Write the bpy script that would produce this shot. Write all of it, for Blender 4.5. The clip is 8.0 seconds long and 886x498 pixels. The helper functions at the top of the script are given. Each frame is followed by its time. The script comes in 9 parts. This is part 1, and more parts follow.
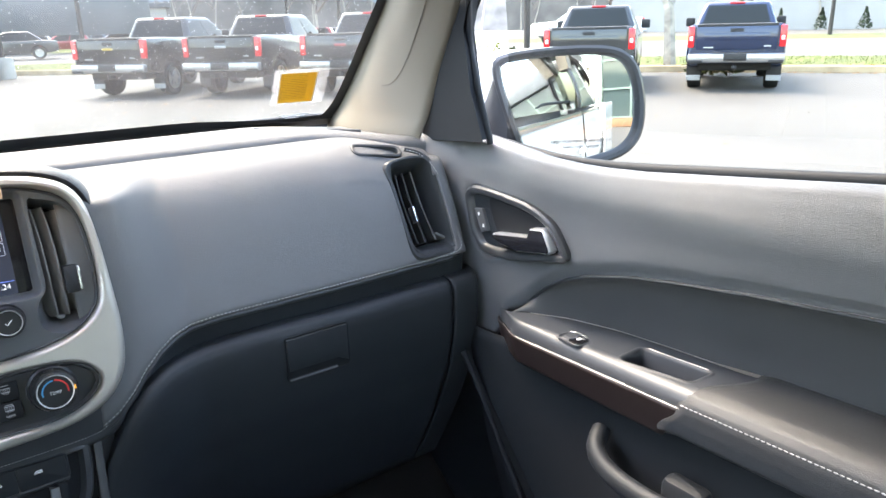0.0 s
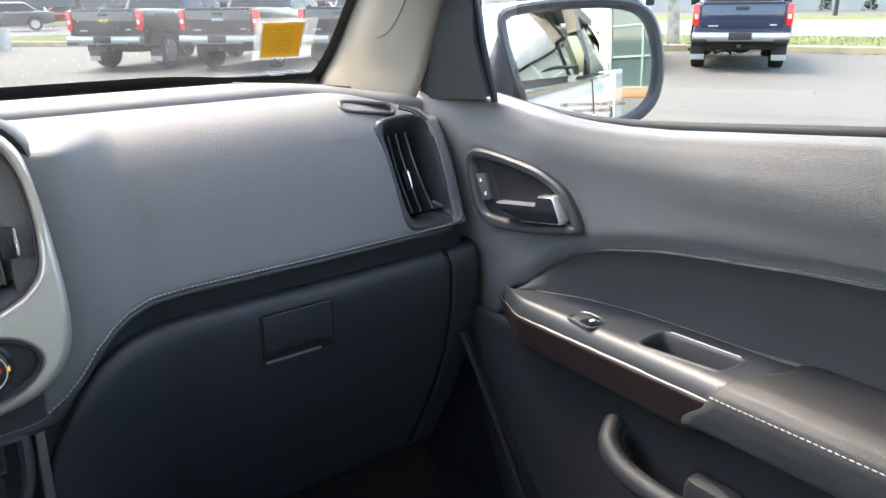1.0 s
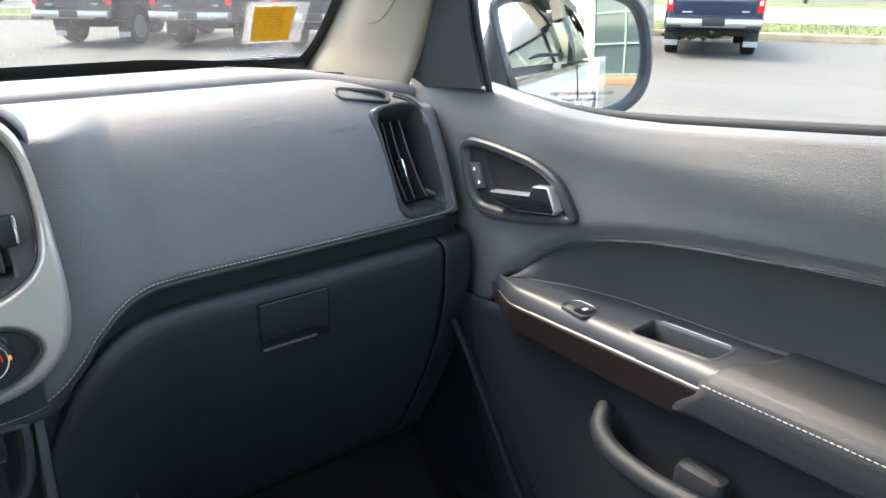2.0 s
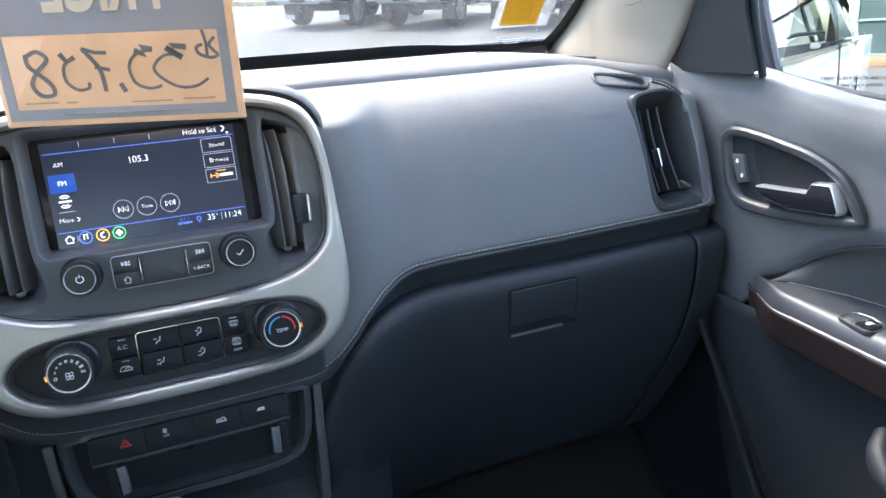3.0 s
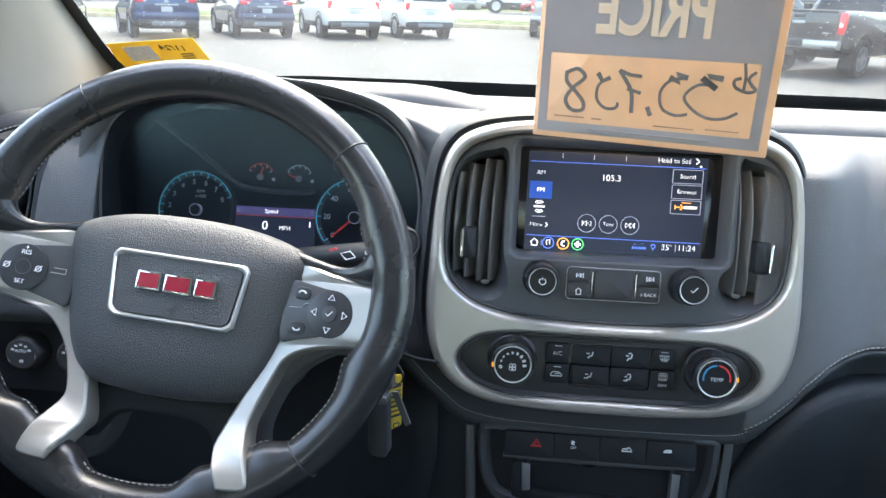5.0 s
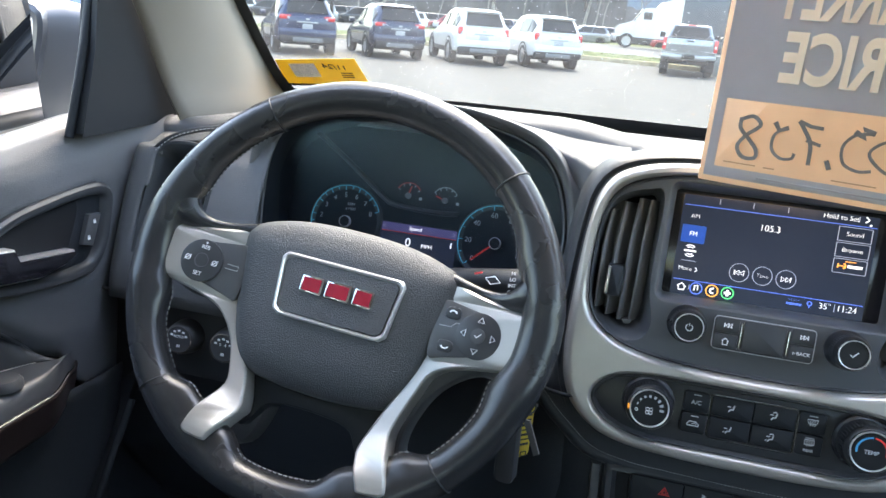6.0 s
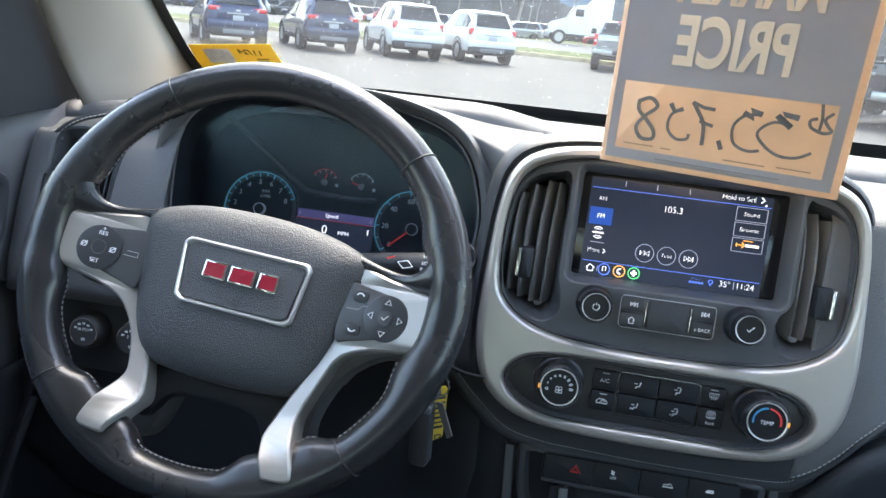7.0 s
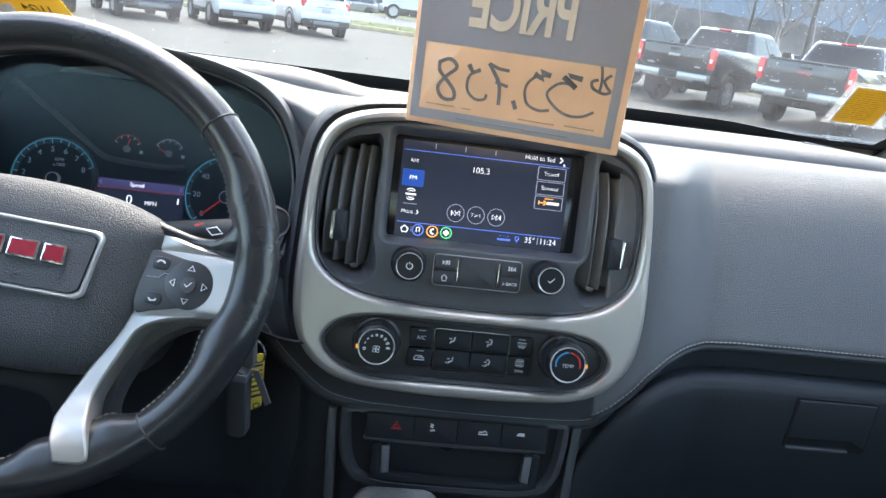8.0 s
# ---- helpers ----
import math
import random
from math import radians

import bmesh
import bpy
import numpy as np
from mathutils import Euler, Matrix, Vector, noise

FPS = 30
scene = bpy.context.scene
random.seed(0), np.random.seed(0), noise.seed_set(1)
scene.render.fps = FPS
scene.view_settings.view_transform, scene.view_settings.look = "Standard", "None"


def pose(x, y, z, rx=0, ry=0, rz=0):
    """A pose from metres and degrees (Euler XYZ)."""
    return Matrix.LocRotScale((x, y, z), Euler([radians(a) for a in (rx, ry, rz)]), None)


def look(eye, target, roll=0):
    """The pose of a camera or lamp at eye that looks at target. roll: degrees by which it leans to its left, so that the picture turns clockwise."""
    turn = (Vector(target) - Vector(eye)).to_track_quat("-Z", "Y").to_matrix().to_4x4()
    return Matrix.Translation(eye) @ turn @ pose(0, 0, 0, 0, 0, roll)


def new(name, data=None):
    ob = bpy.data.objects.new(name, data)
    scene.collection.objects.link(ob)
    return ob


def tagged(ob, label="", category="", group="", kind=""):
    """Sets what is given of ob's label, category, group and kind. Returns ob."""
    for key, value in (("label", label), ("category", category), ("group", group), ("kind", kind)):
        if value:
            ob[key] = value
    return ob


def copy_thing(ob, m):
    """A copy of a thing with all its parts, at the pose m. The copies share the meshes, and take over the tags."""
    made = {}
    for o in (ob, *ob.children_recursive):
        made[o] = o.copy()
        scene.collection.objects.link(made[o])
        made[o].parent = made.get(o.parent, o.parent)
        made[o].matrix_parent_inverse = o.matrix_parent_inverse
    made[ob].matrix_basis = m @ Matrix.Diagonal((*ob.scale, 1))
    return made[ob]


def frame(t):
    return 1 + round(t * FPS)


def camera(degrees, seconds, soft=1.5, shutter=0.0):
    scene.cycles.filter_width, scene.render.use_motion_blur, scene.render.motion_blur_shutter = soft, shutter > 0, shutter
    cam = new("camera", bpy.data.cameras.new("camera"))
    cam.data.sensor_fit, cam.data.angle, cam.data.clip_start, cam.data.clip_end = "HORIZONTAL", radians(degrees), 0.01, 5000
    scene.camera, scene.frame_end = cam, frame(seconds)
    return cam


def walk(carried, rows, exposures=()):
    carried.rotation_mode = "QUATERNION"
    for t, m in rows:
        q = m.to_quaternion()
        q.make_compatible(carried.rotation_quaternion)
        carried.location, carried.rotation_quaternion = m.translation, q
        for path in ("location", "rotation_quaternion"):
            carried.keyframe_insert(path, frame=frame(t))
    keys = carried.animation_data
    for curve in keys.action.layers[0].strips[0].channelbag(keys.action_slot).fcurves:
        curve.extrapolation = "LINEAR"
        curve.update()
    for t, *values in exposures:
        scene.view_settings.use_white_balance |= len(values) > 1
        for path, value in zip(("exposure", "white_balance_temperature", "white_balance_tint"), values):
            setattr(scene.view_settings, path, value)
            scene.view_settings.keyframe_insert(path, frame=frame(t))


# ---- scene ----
from mathutils.geometry import tessellate_polygon

# ---------------------------------------------------------------- camera
cam = camera(63.36, 8.0)
PATH = [
    (0.0, 0.0269, 0.0527, 1.5253, -36.26, -17.30, -1.41),
    (0.5, 0.0890, 0.0984, 1.4902, -37.14, -18.47, -1.06),
    (1.0, 0.0884, 0.1338, 1.4801, -36.35, -18.98, -0.70),
    (1.2, 0.0513, 0.1608, 1.4782, -38.33, -19.02, 0.67),
    (2.3, 0.0647, 0.1447, 1.4993, -38.10, -20.90, 0.13),
    (2.5, 0.0440, 0.1674, 1.5033, -33.66, -21.16, -0.31),
    (3.0, 0.0045, 0.2007, 1.4975, -22.58, -21.80, -1.86),
    (3.5, -0.0333, 0.2199, 1.4954, -14.60, -21.93, -2.26),
    (4.0, -0.0567, 0.2246, 1.4946, -7.90, -21.52, -1.65),
    (4.5, -0.0840, 0.2288, 1.4956, -1.74, -20.60, -0.01),
    (5.0, -0.1168, 0.2328, 1.4972, 4.12, -19.55, 1.79),
    (5.2, -0.1224, 0.2305, 1.5066, 6.84, -19.60, 2.31),
    (6.3, -0.1598, 0.2142, 1.4993, 13.51, -17.65, 5.00),
    (6.5, -0.1577, 0.2146, 1.4996, 13.00, -17.75, 5.14),
    (7.0, -0.1285, 0.2209, 1.4918, 7.86, -17.96, 5.55),
    (7.5, -0.1070, 0.2206, 1.4863, 1.15, -18.42, 6.35),
    (8.0, -0.0998, 0.2159, 1.4833, -5.45, -18.41, 7.78),
]
EXPOSURES = [(0.0, 4.66, 7800, 13), (0.5, 4.36, 7800, 13), (1.0, 4.34, 7900, 13), (2.5, 4.46, 7650, 12), (3.0, 4.60, 6900, 12), (3.5, 4.82, 6850, 12), (4.5, 4.74, 7350, 10), (5.0, 4.58, 7500, 10), (6.5, 4.40, 7450, 11), (8.0, 4.32, 7250, 10)]


def eye_pose(x, y, z, yaw, pitch, roll):
    way = Vector((-math.sin(radians(yaw)) * math.cos(radians(pitch)), math.cos(radians(yaw)) * math.cos(radians(pitch)), math.sin(radians(pitch))))
    return look((x, y, z), Vector((x, y, z)) + way, roll)


walk(cam, [(t, eye_pose(*row)) for t, *row in PATH], EXPOSURES)

# ---------------------------------------------------------------- light
world = bpy.data.worlds.new("sky")
scene.world = world
world.use_nodes = True
wn = world.node_tree.nodes
sky = wn.new("ShaderNodeTexSky")
sky.sky_type = "NISHITA"
sky.sun_disc = False
sky.sun_elevation, sky.sun_rotation = radians(55), radians(-7)
sky.air_density, sky.dust_density, sky.ozone_density = 1.2, 2.0, 1.5
world.node_tree.links.new(sky.outputs[0], wn["Background"].inputs[0])
wn["Background"].inputs[1].default_value = 0.15
sun_data = bpy.data.lights.new("sun", "SUN")
sun_data.energy, sun_data.angle, sun_data.color = 0.6, radians(24), (1.0, 0.98, 0.96)
sun = new("sun", sun_data)
sun.matrix_world = look((-3.5, 30, 44), (0, 0, 0))


# ---------------------------------------------------------------- materials
def material(name, colour, rough=0.5, metal=0.0, bump=0.0, grain=0.0, vary=0.0, scale=8.0, emit=0.0, coat=0.0, spec=0.5, cells=False):
    """A surface with fine relief (grain: cells a metre) and slow variation of tone and gloss."""
    m = bpy.data.materials.new(name)
    m.use_nodes = True
    nt = m.node_tree
    b = nt.nodes["Principled BSDF"]
    b.inputs["Base Color"].default_value = (*colour, 1)
    b.inputs["Roughness"].default_value, b.inputs["Metallic"].default_value = rough, metal
    b.inputs["Specular IOR Level"].default_value = spec
    b.inputs["Coat Weight"].default_value = coat
    b.inputs["Coat Roughness"].default_value = 0.08
    co = nt.nodes.new("ShaderNodeTexCoord")
    if vary:
        n = nt.nodes.new("ShaderNodeTexNoise")
        n.inputs["Scale"].default_value, n.inputs["Detail"].default_value = scale, 6
        nt.links.new(co.outputs["Object"], n.inputs["Vector"])
        ramp = nt.nodes.new("ShaderNodeMapRange")
        ramp.inputs["From Min"].default_value, ramp.inputs["From Max"].default_value = 0.3, 0.7
        ramp.inputs["To Min"].default_value, ramp.inputs["To Max"].default_value = 1 - vary, 1 + vary
        nt.links.new(n.outputs["Fac"], ramp.inputs["Value"])
        mul = nt.nodes.new("ShaderNodeVectorMath")
        mul.operation = "SCALE"
        mul.inputs[0].default_value = colour
        nt.links.new(ramp.outputs[0], mul.inputs["Scale"])
        nt.links.new(mul.outputs[0], b.inputs["Base Color"])
        r2 = nt.nodes.new("ShaderNodeMapRange")
        r2.inputs["From Min"].default_value, r2.inputs["From Max"].default_value = 0.3, 0.7
        r2.inputs["To Min"].default_value, r2.inputs["To Max"].default_value = max(0.02, rough - 0.25 * vary), min(1, rough + 0.25 * vary)
        nt.links.new(n.outputs["Fac"], r2.inputs["Value"])
        nt.links.new(r2.outputs[0], b.inputs["Roughness"])
    if bump:
        g = nt.nodes.new("ShaderNodeTexNoise")
        g.inputs["Detail"].default_value, g.inputs["Distortion"].default_value = (1.5, 0.6) if cells else (4, 0)
        g.inputs["Scale"].default_value = grain
        nt.links.new(co.outputs["Object"], g.inputs["Vector"])
        bp = nt.nodes.new("ShaderNodeBump")
        bp.inputs["Strength"].default_value, bp.inputs["Distance"].default_value = min(1.0, bump), (1.05 if cells else 0.4) * max(1.0, bump) / max(grain, 1)
        nt.links.new(g.outputs["Fac"], bp.inputs["Height"])
        nt.links.new(bp.outputs[0], b.inputs["Normal"])
    if emit:
        b.inputs["Emission Color"].default_value = (*colour, 1)
        b.inputs["Emission Strength"].default_value = emit
    return m


def thin_glass(name, tint, gloss, haze=0.0, fresnel=False):
    m = bpy.data.materials.new(name)
    m.use_nodes = True
    nt = m.node_tree
    nt.nodes.remove(nt.nodes["Principled BSDF"])
    t, g, mix = (nt.nodes.new("ShaderNode" + k) for k in ("BsdfTransparent", "BsdfGlossy", "MixShader"))
    t.inputs[0].default_value = (*tint, 1)
    g.inputs["Roughness"].default_value = 0.02
    mix.inputs[0].default_value = gloss
    if fresnel:
        fr = nt.nodes.new("ShaderNodeFresnel")
        fr.inputs["IOR"].default_value = 1.5
        nt.links.new(fr.outputs[0], mix.inputs[0])
    nt.links.new(t.outputs[0], mix.inputs[1])
    nt.links.new(g.outputs[0], mix.inputs[2])
    out = mix
    if haze:
        d, n, co, r, dust = (nt.nodes.new("ShaderNode" + k) for k in ("BsdfTranslucent", "TexNoise", "TexCoord", "MapRange", "MixShader"))
        d.inputs[0].default_value = (0.9, 0.92, 0.95, 1)
        n.inputs["Scale"].default_value, n.inputs["Detail"].default_value = 9, 8
        nt.links.new(co.outputs["Object"], n.inputs["Vector"])
        nt.links.new(n.outputs["Fac"], r.inputs["Value"])
        r.inputs["From Min"].default_value, r.inputs["From Max"].default_value = 0.3, 0.75
        r.inputs["To Min"].default_value, r.inputs["To Max"].default_value = haze * 0.5, haze * 1.6
        nt.links.new(r.outputs[0], dust.inputs[0])
        nt.links.new(mix.outputs[0], dust.inputs[1])
        nt.links.new(d.outputs[0], dust.inputs[2])
        out = dust
    nt.links.new(out.outputs[0], nt.nodes["Material Output"].inputs[0])
    return m


SOFT = material("soft_black_vinyl", (0.100, 0.103, 0.107), 0.38, spec=0.55, bump=1.1, grain=980, vary=0.12, scale=5, cells=True)
HARD = material("black_plastic", (0.064, 0.067, 0.072), 0.40, bump=0.10, grain=900, vary=0.10, scale=7)
# black plastic, set darker still to stand in for weak light low down
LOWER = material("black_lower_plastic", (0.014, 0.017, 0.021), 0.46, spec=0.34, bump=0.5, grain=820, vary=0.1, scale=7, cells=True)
COLLAR = material("dark_and_shaded_vinyl", (0.027, 0.030, 0.034), 0.44, spec=0.36, bump=0.35, grain=760, vary=0.12, scale=6, cells=True)
SWITCH = material("dark_switch_plastic", (0.012, 0.014, 0.017), 0.42, spec=0.25, vary=0.05, scale=12)
SHELFSKIN = material("satin_shelf_plastic", (0.044, 0.049, 0.057), 0.44, bump=0.08, grain=1100, vary=0.08, scale=9)
WHEELSILVER = material("wheel_silver_trim", (0.43, 0.415, 0.39), 0.42, metal=0.7, bump=0.03, grain=1500, vary=0.05, scale=12)
DOORLOWER = material("lower_door_plastic", (0.017, 0.019, 0.022), 0.54, spec=0.32, bump=0.3, grain=850, vary=0.1, scale=7, cells=True)
SATIN = material("satin_black", (0.034, 0.036, 0.040), 0.34, vary=0.06, scale=9)
PIANO = material("smooth_black_plastic", (0.012, 0.013, 0.015), 0.28, spec=0.32, vary=0.05, scale=12)
GLOSSY = material("gloss_black", (0.008, 0.008, 0.010), 0.10, coat=0.5)
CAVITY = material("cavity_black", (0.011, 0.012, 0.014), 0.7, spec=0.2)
SILVER = material("satin_silver", (0.50, 0.475, 0.44), 0.38, metal=0.80, bump=0.03, grain=1500, vary=0.04, scale=10)
CHROME = material("chrome", (0.78, 0.78, 0.78), 0.10, metal=1.0)
# rail colour toned down to average in the left one's shade
RAIL = material("shade_toned_rail", (0.060, 0.062, 0.066), 0.36, metal=0.4, vary=0.05, scale=9)
GREYSILVER = material("grey_satin_trim", (0.16, 0.165, 0.175), 0.38, metal=0.6, vary=0.05, scale=9)
TAN = material("tan_pillar_trim", (0.158, 0.140, 0.112), 0.60, bump=0.12, grain=800, vary=0.05, scale=6)
LEATHER = material("black_leather", (0.015, 0.016, 0.018), 0.26, spec=0.6, bump=0.07, grain=700, vary=0.16, scale=14, cells=True)
HUBSKIN = material("airbag_cover_vinyl", (0.041, 0.043, 0.047), 0.38, spec=0.65, bump=0.95, grain=930, vary=0.10, scale=9, cells=True)
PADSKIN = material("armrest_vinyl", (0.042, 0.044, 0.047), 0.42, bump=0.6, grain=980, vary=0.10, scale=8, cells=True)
THREAD = material("pale_thread", (0.42, 0.42, 0.41), 0.8)
LACE = material("worn_grey_lace", (0.20, 0.20, 0.195), 0.8)
DARKTHREAD = material("grey_thread", (0.12, 0.12, 0.12), 0.8)
WOOD = material("dark_brown_trim", (0.020, 0.0135, 0.0125), 0.30, coat=0.25, vary=0.06, scale=30)
CARPET = material("black_carpet", (0.010, 0.010, 0.011), 0.95, bump=0.8, grain=900, vary=0.3, scale=20)
# unseen; base colour raised so that the ceiling bounces light into the cab
HEADLINER = material("bounce_headliner", (0.74, 0.73, 0.70), 0.9, bump=0.2, grain=900, vary=0.05)
MIRROR = material("mirror_glass", (0.86, 0.88, 0.88), 0.01, metal=1.0)
# card and print colours raised to make up for the card's shaded side
CARD = material("kraft_cardboard", (0.84, 0.645, 0.465), 0.8, bump=0.1, grain=500, vary=0.10, scale=25)
CARDLETTER = material("bare_kraft_letter", (0.84, 0.645, 0.475), 0.8, bump=0.1, grain=500, vary=0.10, scale=25)
CARDINK = material("lifted_slate_print", (0.47, 0.485, 0.52), 0.75, vary=0.08, scale=20)
MARKER = material("black_marker", (0.17, 0.165, 0.16), 0.6, vary=0.25, scale=120)
YELLOW = material("yellow_paper", (0.62, 0.42, 0.03), 0.7, vary=0.05, scale=30)
YELLOWTAG = material("yellow_tag", (0.72, 0.53, 0.07), 0.5, vary=0.04, scale=30)
PAPER = material("white_paper", (0.75, 0.75, 0.72), 0.8)
INK = material("dark_ink", (0.03, 0.03, 0.03), 0.7)
WHITEINK = material("white_print", (0.86, 0.87, 0.88), 0.6)
GREYINK = material("grey_print", (0.42, 0.43, 0.44), 0.6)
PALEINK = material("pale_grey_print", (0.55, 0.56, 0.58), 0.6)
EMBOSS = material("embossed_vinyl", (0.105, 0.108, 0.113), 0.40)
REDFILL = material("dark_red_enamel", (0.30, 0.012, 0.03), 0.25, coat=0.4)
# print with a slight emission that brightens the orange pointers
ORANGEINK = material("orange_print", (0.8, 0.30, 0.03), 0.5, emit=0.05)
BLUEINK = material("blue_print", (0.03, 0.26, 0.50), 0.5)
REDINK = material("red_print", (0.72, 0.04, 0.04), 0.5)
SCREEN = material("lit_screen", (0.010, 0.014, 0.026), 0.16, emit=0.07)
SCREENOFF = material("screen_bezel_glass", (0.006, 0.006, 0.008), 0.12)
UIWHITE = material("screen_white", (0.85, 0.88, 0.95), 0.4, emit=0.075)
UIBLUE = material("screen_blue", (0.006, 0.050, 0.28), 0.4, emit=0.055)
UILINE = material("screen_blue_line", (0.05, 0.12, 0.55), 0.4, emit=0.10)
UIGREY = material("screen_grey", (0.25, 0.28, 0.38), 0.4, emit=0.06)
UIORANGE = material("screen_orange", (0.85, 0.33, 0.06), 0.4, emit=0.10)
UIGREEN = material("screen_green", (0.05, 0.50, 0.16), 0.4, emit=0.10)
UIPURPLE = material("screen_violet", (0.055, 0.050, 0.14), 0.4, emit=0.04)
# black face with the bluish haze over the dials put into its colour
GAUGEFACE = material("gauge_face", (0.009, 0.012, 0.017), 0.55, spec=0.3)
# darker copy of the dash vinyl, to offset strong window light
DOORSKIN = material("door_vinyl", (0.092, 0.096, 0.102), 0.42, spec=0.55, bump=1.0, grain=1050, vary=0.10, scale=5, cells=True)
# bezel and vane colours lifted to stand in for glare
BEZEL = material("charcoal_bezel_plastic", (0.056, 0.060, 0.067), 0.36, bump=0.06, grain=1200, vary=0.06, scale=8)
VANE = material("grey_black_vane_plastic", (0.135, 0.139, 0.146), 0.45, vary=0.08, scale=14)
WORNCAP = material("worn_grey_cap", (0.20, 0.20, 0.20), 0.42, metal=0.5, bump=0.3, grain=400, vary=0.3, scale=40, cells=True)
SAILTRIM = material("matt_black_trim", (0.014, 0.016, 0.019), 0.62, spec=0.18, bump=0.2, grain=800)
RINGCHROME = material("brushed_ring", (0.86, 0.86, 0.86), 0.28, metal=0.85)
KNOBFACE = material("knob_face", (0.014, 0.015, 0.017), 0.5, spec=0.3)
SPECK = material("dried_water_speck", (0.75, 0.76, 0.78), 0.8)
GAUGEBLUE = material("gauge_blue", (0.05, 0.35, 0.50), 0.4, emit=0.03)
NEEDLE = material("red_needle", (0.5, 0.03, 0.02), 0.4, emit=0.02)
# these tints dim the outdoor view; glass casts no shadow, so light enters
WINDSHIELD = thin_glass("windshield_glass", (0.262, 0.284, 0.278), 0.026, 0.011)
SIDEGLASS = thin_glass("side_glass", (0.425, 0.445, 0.430), 0.04, fresnel=True)
TINTGLASS = thin_glass("tinted_glass", (0.20, 0.23, 0.23), 0.06, fresnel=True)
FILM = thin_glass("clear_film", (0.82, 0.87, 0.84), 0.10, 0.035)


def let_through(m, share):
    """Thin board that glows a little when lit from behind."""
    nt = m.node_tree
    b = nt.nodes["Principled BSDF"]
    t, mix = nt.nodes.new("ShaderNodeBsdfTranslucent"), nt.nodes.new("ShaderNodeMixShader")
    t.inputs[0].default_value = b.inputs["Base Color"].default_value
    mix.inputs[0].default_value = share
    nt.links.new(b.outputs[0], mix.inputs[1])
    nt.links.new(t.outputs[0], mix.inputs[2])
    nt.links.new(mix.outputs[0], nt.nodes["Material Output"].inputs[0])


for m in (CARD, CARDINK, YELLOW, YELLOWTAG):
    let_through(m, 0.25)


# ---------------------------------------------------------------- mesh helpers
def shape(name, verts, faces, mat, parent=None, label="", smooth=40):
    me = bpy.data.meshes.new(name)
    me.from_pydata([tuple(v) for v in verts], [], faces)
    me.validate()
    me.materials.append(mat)
    if smooth:
        me.polygons.foreach_set("use_smooth", [True] * len(me.polygons))
        me.set_sharp_from_angle(angle=radians(smooth))
    ob = new(name, me)
    if parent is not None:
        ob.parent = parent
    if label:
        ob["label"] = label
    return ob


def fix_normals(ob):
    bm = bmesh.new()
    bm.from_mesh(ob.data)
    bmesh.ops.recalc_face_normals(bm, faces=bm.faces)
    bm.to_mesh(ob.data)
    bm.free()
    return ob


def thing(name, label, category, kind="", group="", m=None):
    ob = new(name)
    ob.empty_display_size = 0.02
    if m is not None:
        ob.matrix_world = m
    return tagged(ob, label, category, group, kind)


def spline(pts, n=6, closed=False):
    """A smooth line through the points."""
    pts = [Vector(p) for p in pts]
    k = len(pts)
    out = []
    for i in range(k if closed else k - 1):
        p0, p1, p2, p3 = (pts[j % k] if closed else pts[min(max(j, 0), k - 1)] for j in (i - 1, i, i + 1, i + 2))
        for s in range(n):
            t = s / n
            out.append(0.5 * (2 * p1 + (p2 - p0) * t + (2 * p0 - 5 * p1 + 4 * p2 - p3) * t * t + (3 * p1 - p0 - 3 * p2 + p3) * t ** 3))
    if not closed:
        out.append(pts[-1])
    return out


def table(rows, x):
    """Linear look-up in rows of (x, value)."""
    if x <= rows[0][0]:
        return rows[0][1]
    for (a, p), (b, q) in zip(rows, rows[1:]):
        if x <= b:
            return p + (q - p) * (x - a) / (b - a)
    return rows[-1][1]


def ease(t):
    t = min(1.0, max(0.0, t))
    return t * t * (3 - 2 * t)


def axes(o, u, v):
    u, v = Vector(u).normalized(), Vector(v).normalized()
    n = u.cross(v).normalized()
    v = n.cross(u)
    return Matrix(((u.x, v.x, n.x, o[0]), (u.y, v.y, n.y, o[1]), (u.z, v.z, n.z, o[2]), (0, 0, 0, 1)))


def rrect(w, h, r, x=0.0, y=0.0, n=5):
    out = []
    for cx, cy, a in ((w / 2 - r, h / 2 - r, 0), (-w / 2 + r, h / 2 - r, 90), (-w / 2 + r, -h / 2 + r, 180), (w / 2 - r, -h / 2 + r, 270)):
        for i in range(n + 1):
            t = radians(a + 90 * i / n)
            out.append((x + cx + r * math.cos(t), y + cy + r * math.sin(t)))
    return out


def ring2(r, n=32, x=0.0, y=0.0, a0=0.0):
    return [(x + r * math.cos(a0 + 2 * math.pi * i / n), y + r * math.sin(a0 + 2 * math.pi * i / n)) for i in range(n)]


def area2(pts):
    return sum(a[0] * b[1] - b[0] * a[1] for a, b in zip(pts, pts[1:] + pts[:1])) / 2


def inset(pts, d):
    """The closed outline moved inwards by d."""
    if area2(pts) < 0:
        d = -d
    k, out = len(pts), []
    for i in range(k):
        a, b, c = Vector(pts[i - 1][:2]), Vector(pts[i][:2]), Vector(pts[(i + 1) % k][:2])
        e, f = (b - a), (c - b)
        if e.length < 1e-9 or f.length < 1e-9:
            out.append((b.x, b.y))
            continue
        e.normalize(), f.normalize()
        n1, n2 = Vector((-e.y, e.x)), Vector((-f.y, f.x))
        m = n1 + n2
        q = m.length_squared
        m = n1 if q < 0.15 else m * (2 / q)
        if m.length > 2.0:
            m *= 2.0 / m.length
        out.append((b.x + m.x * d, b.y + m.y * d))
    return out


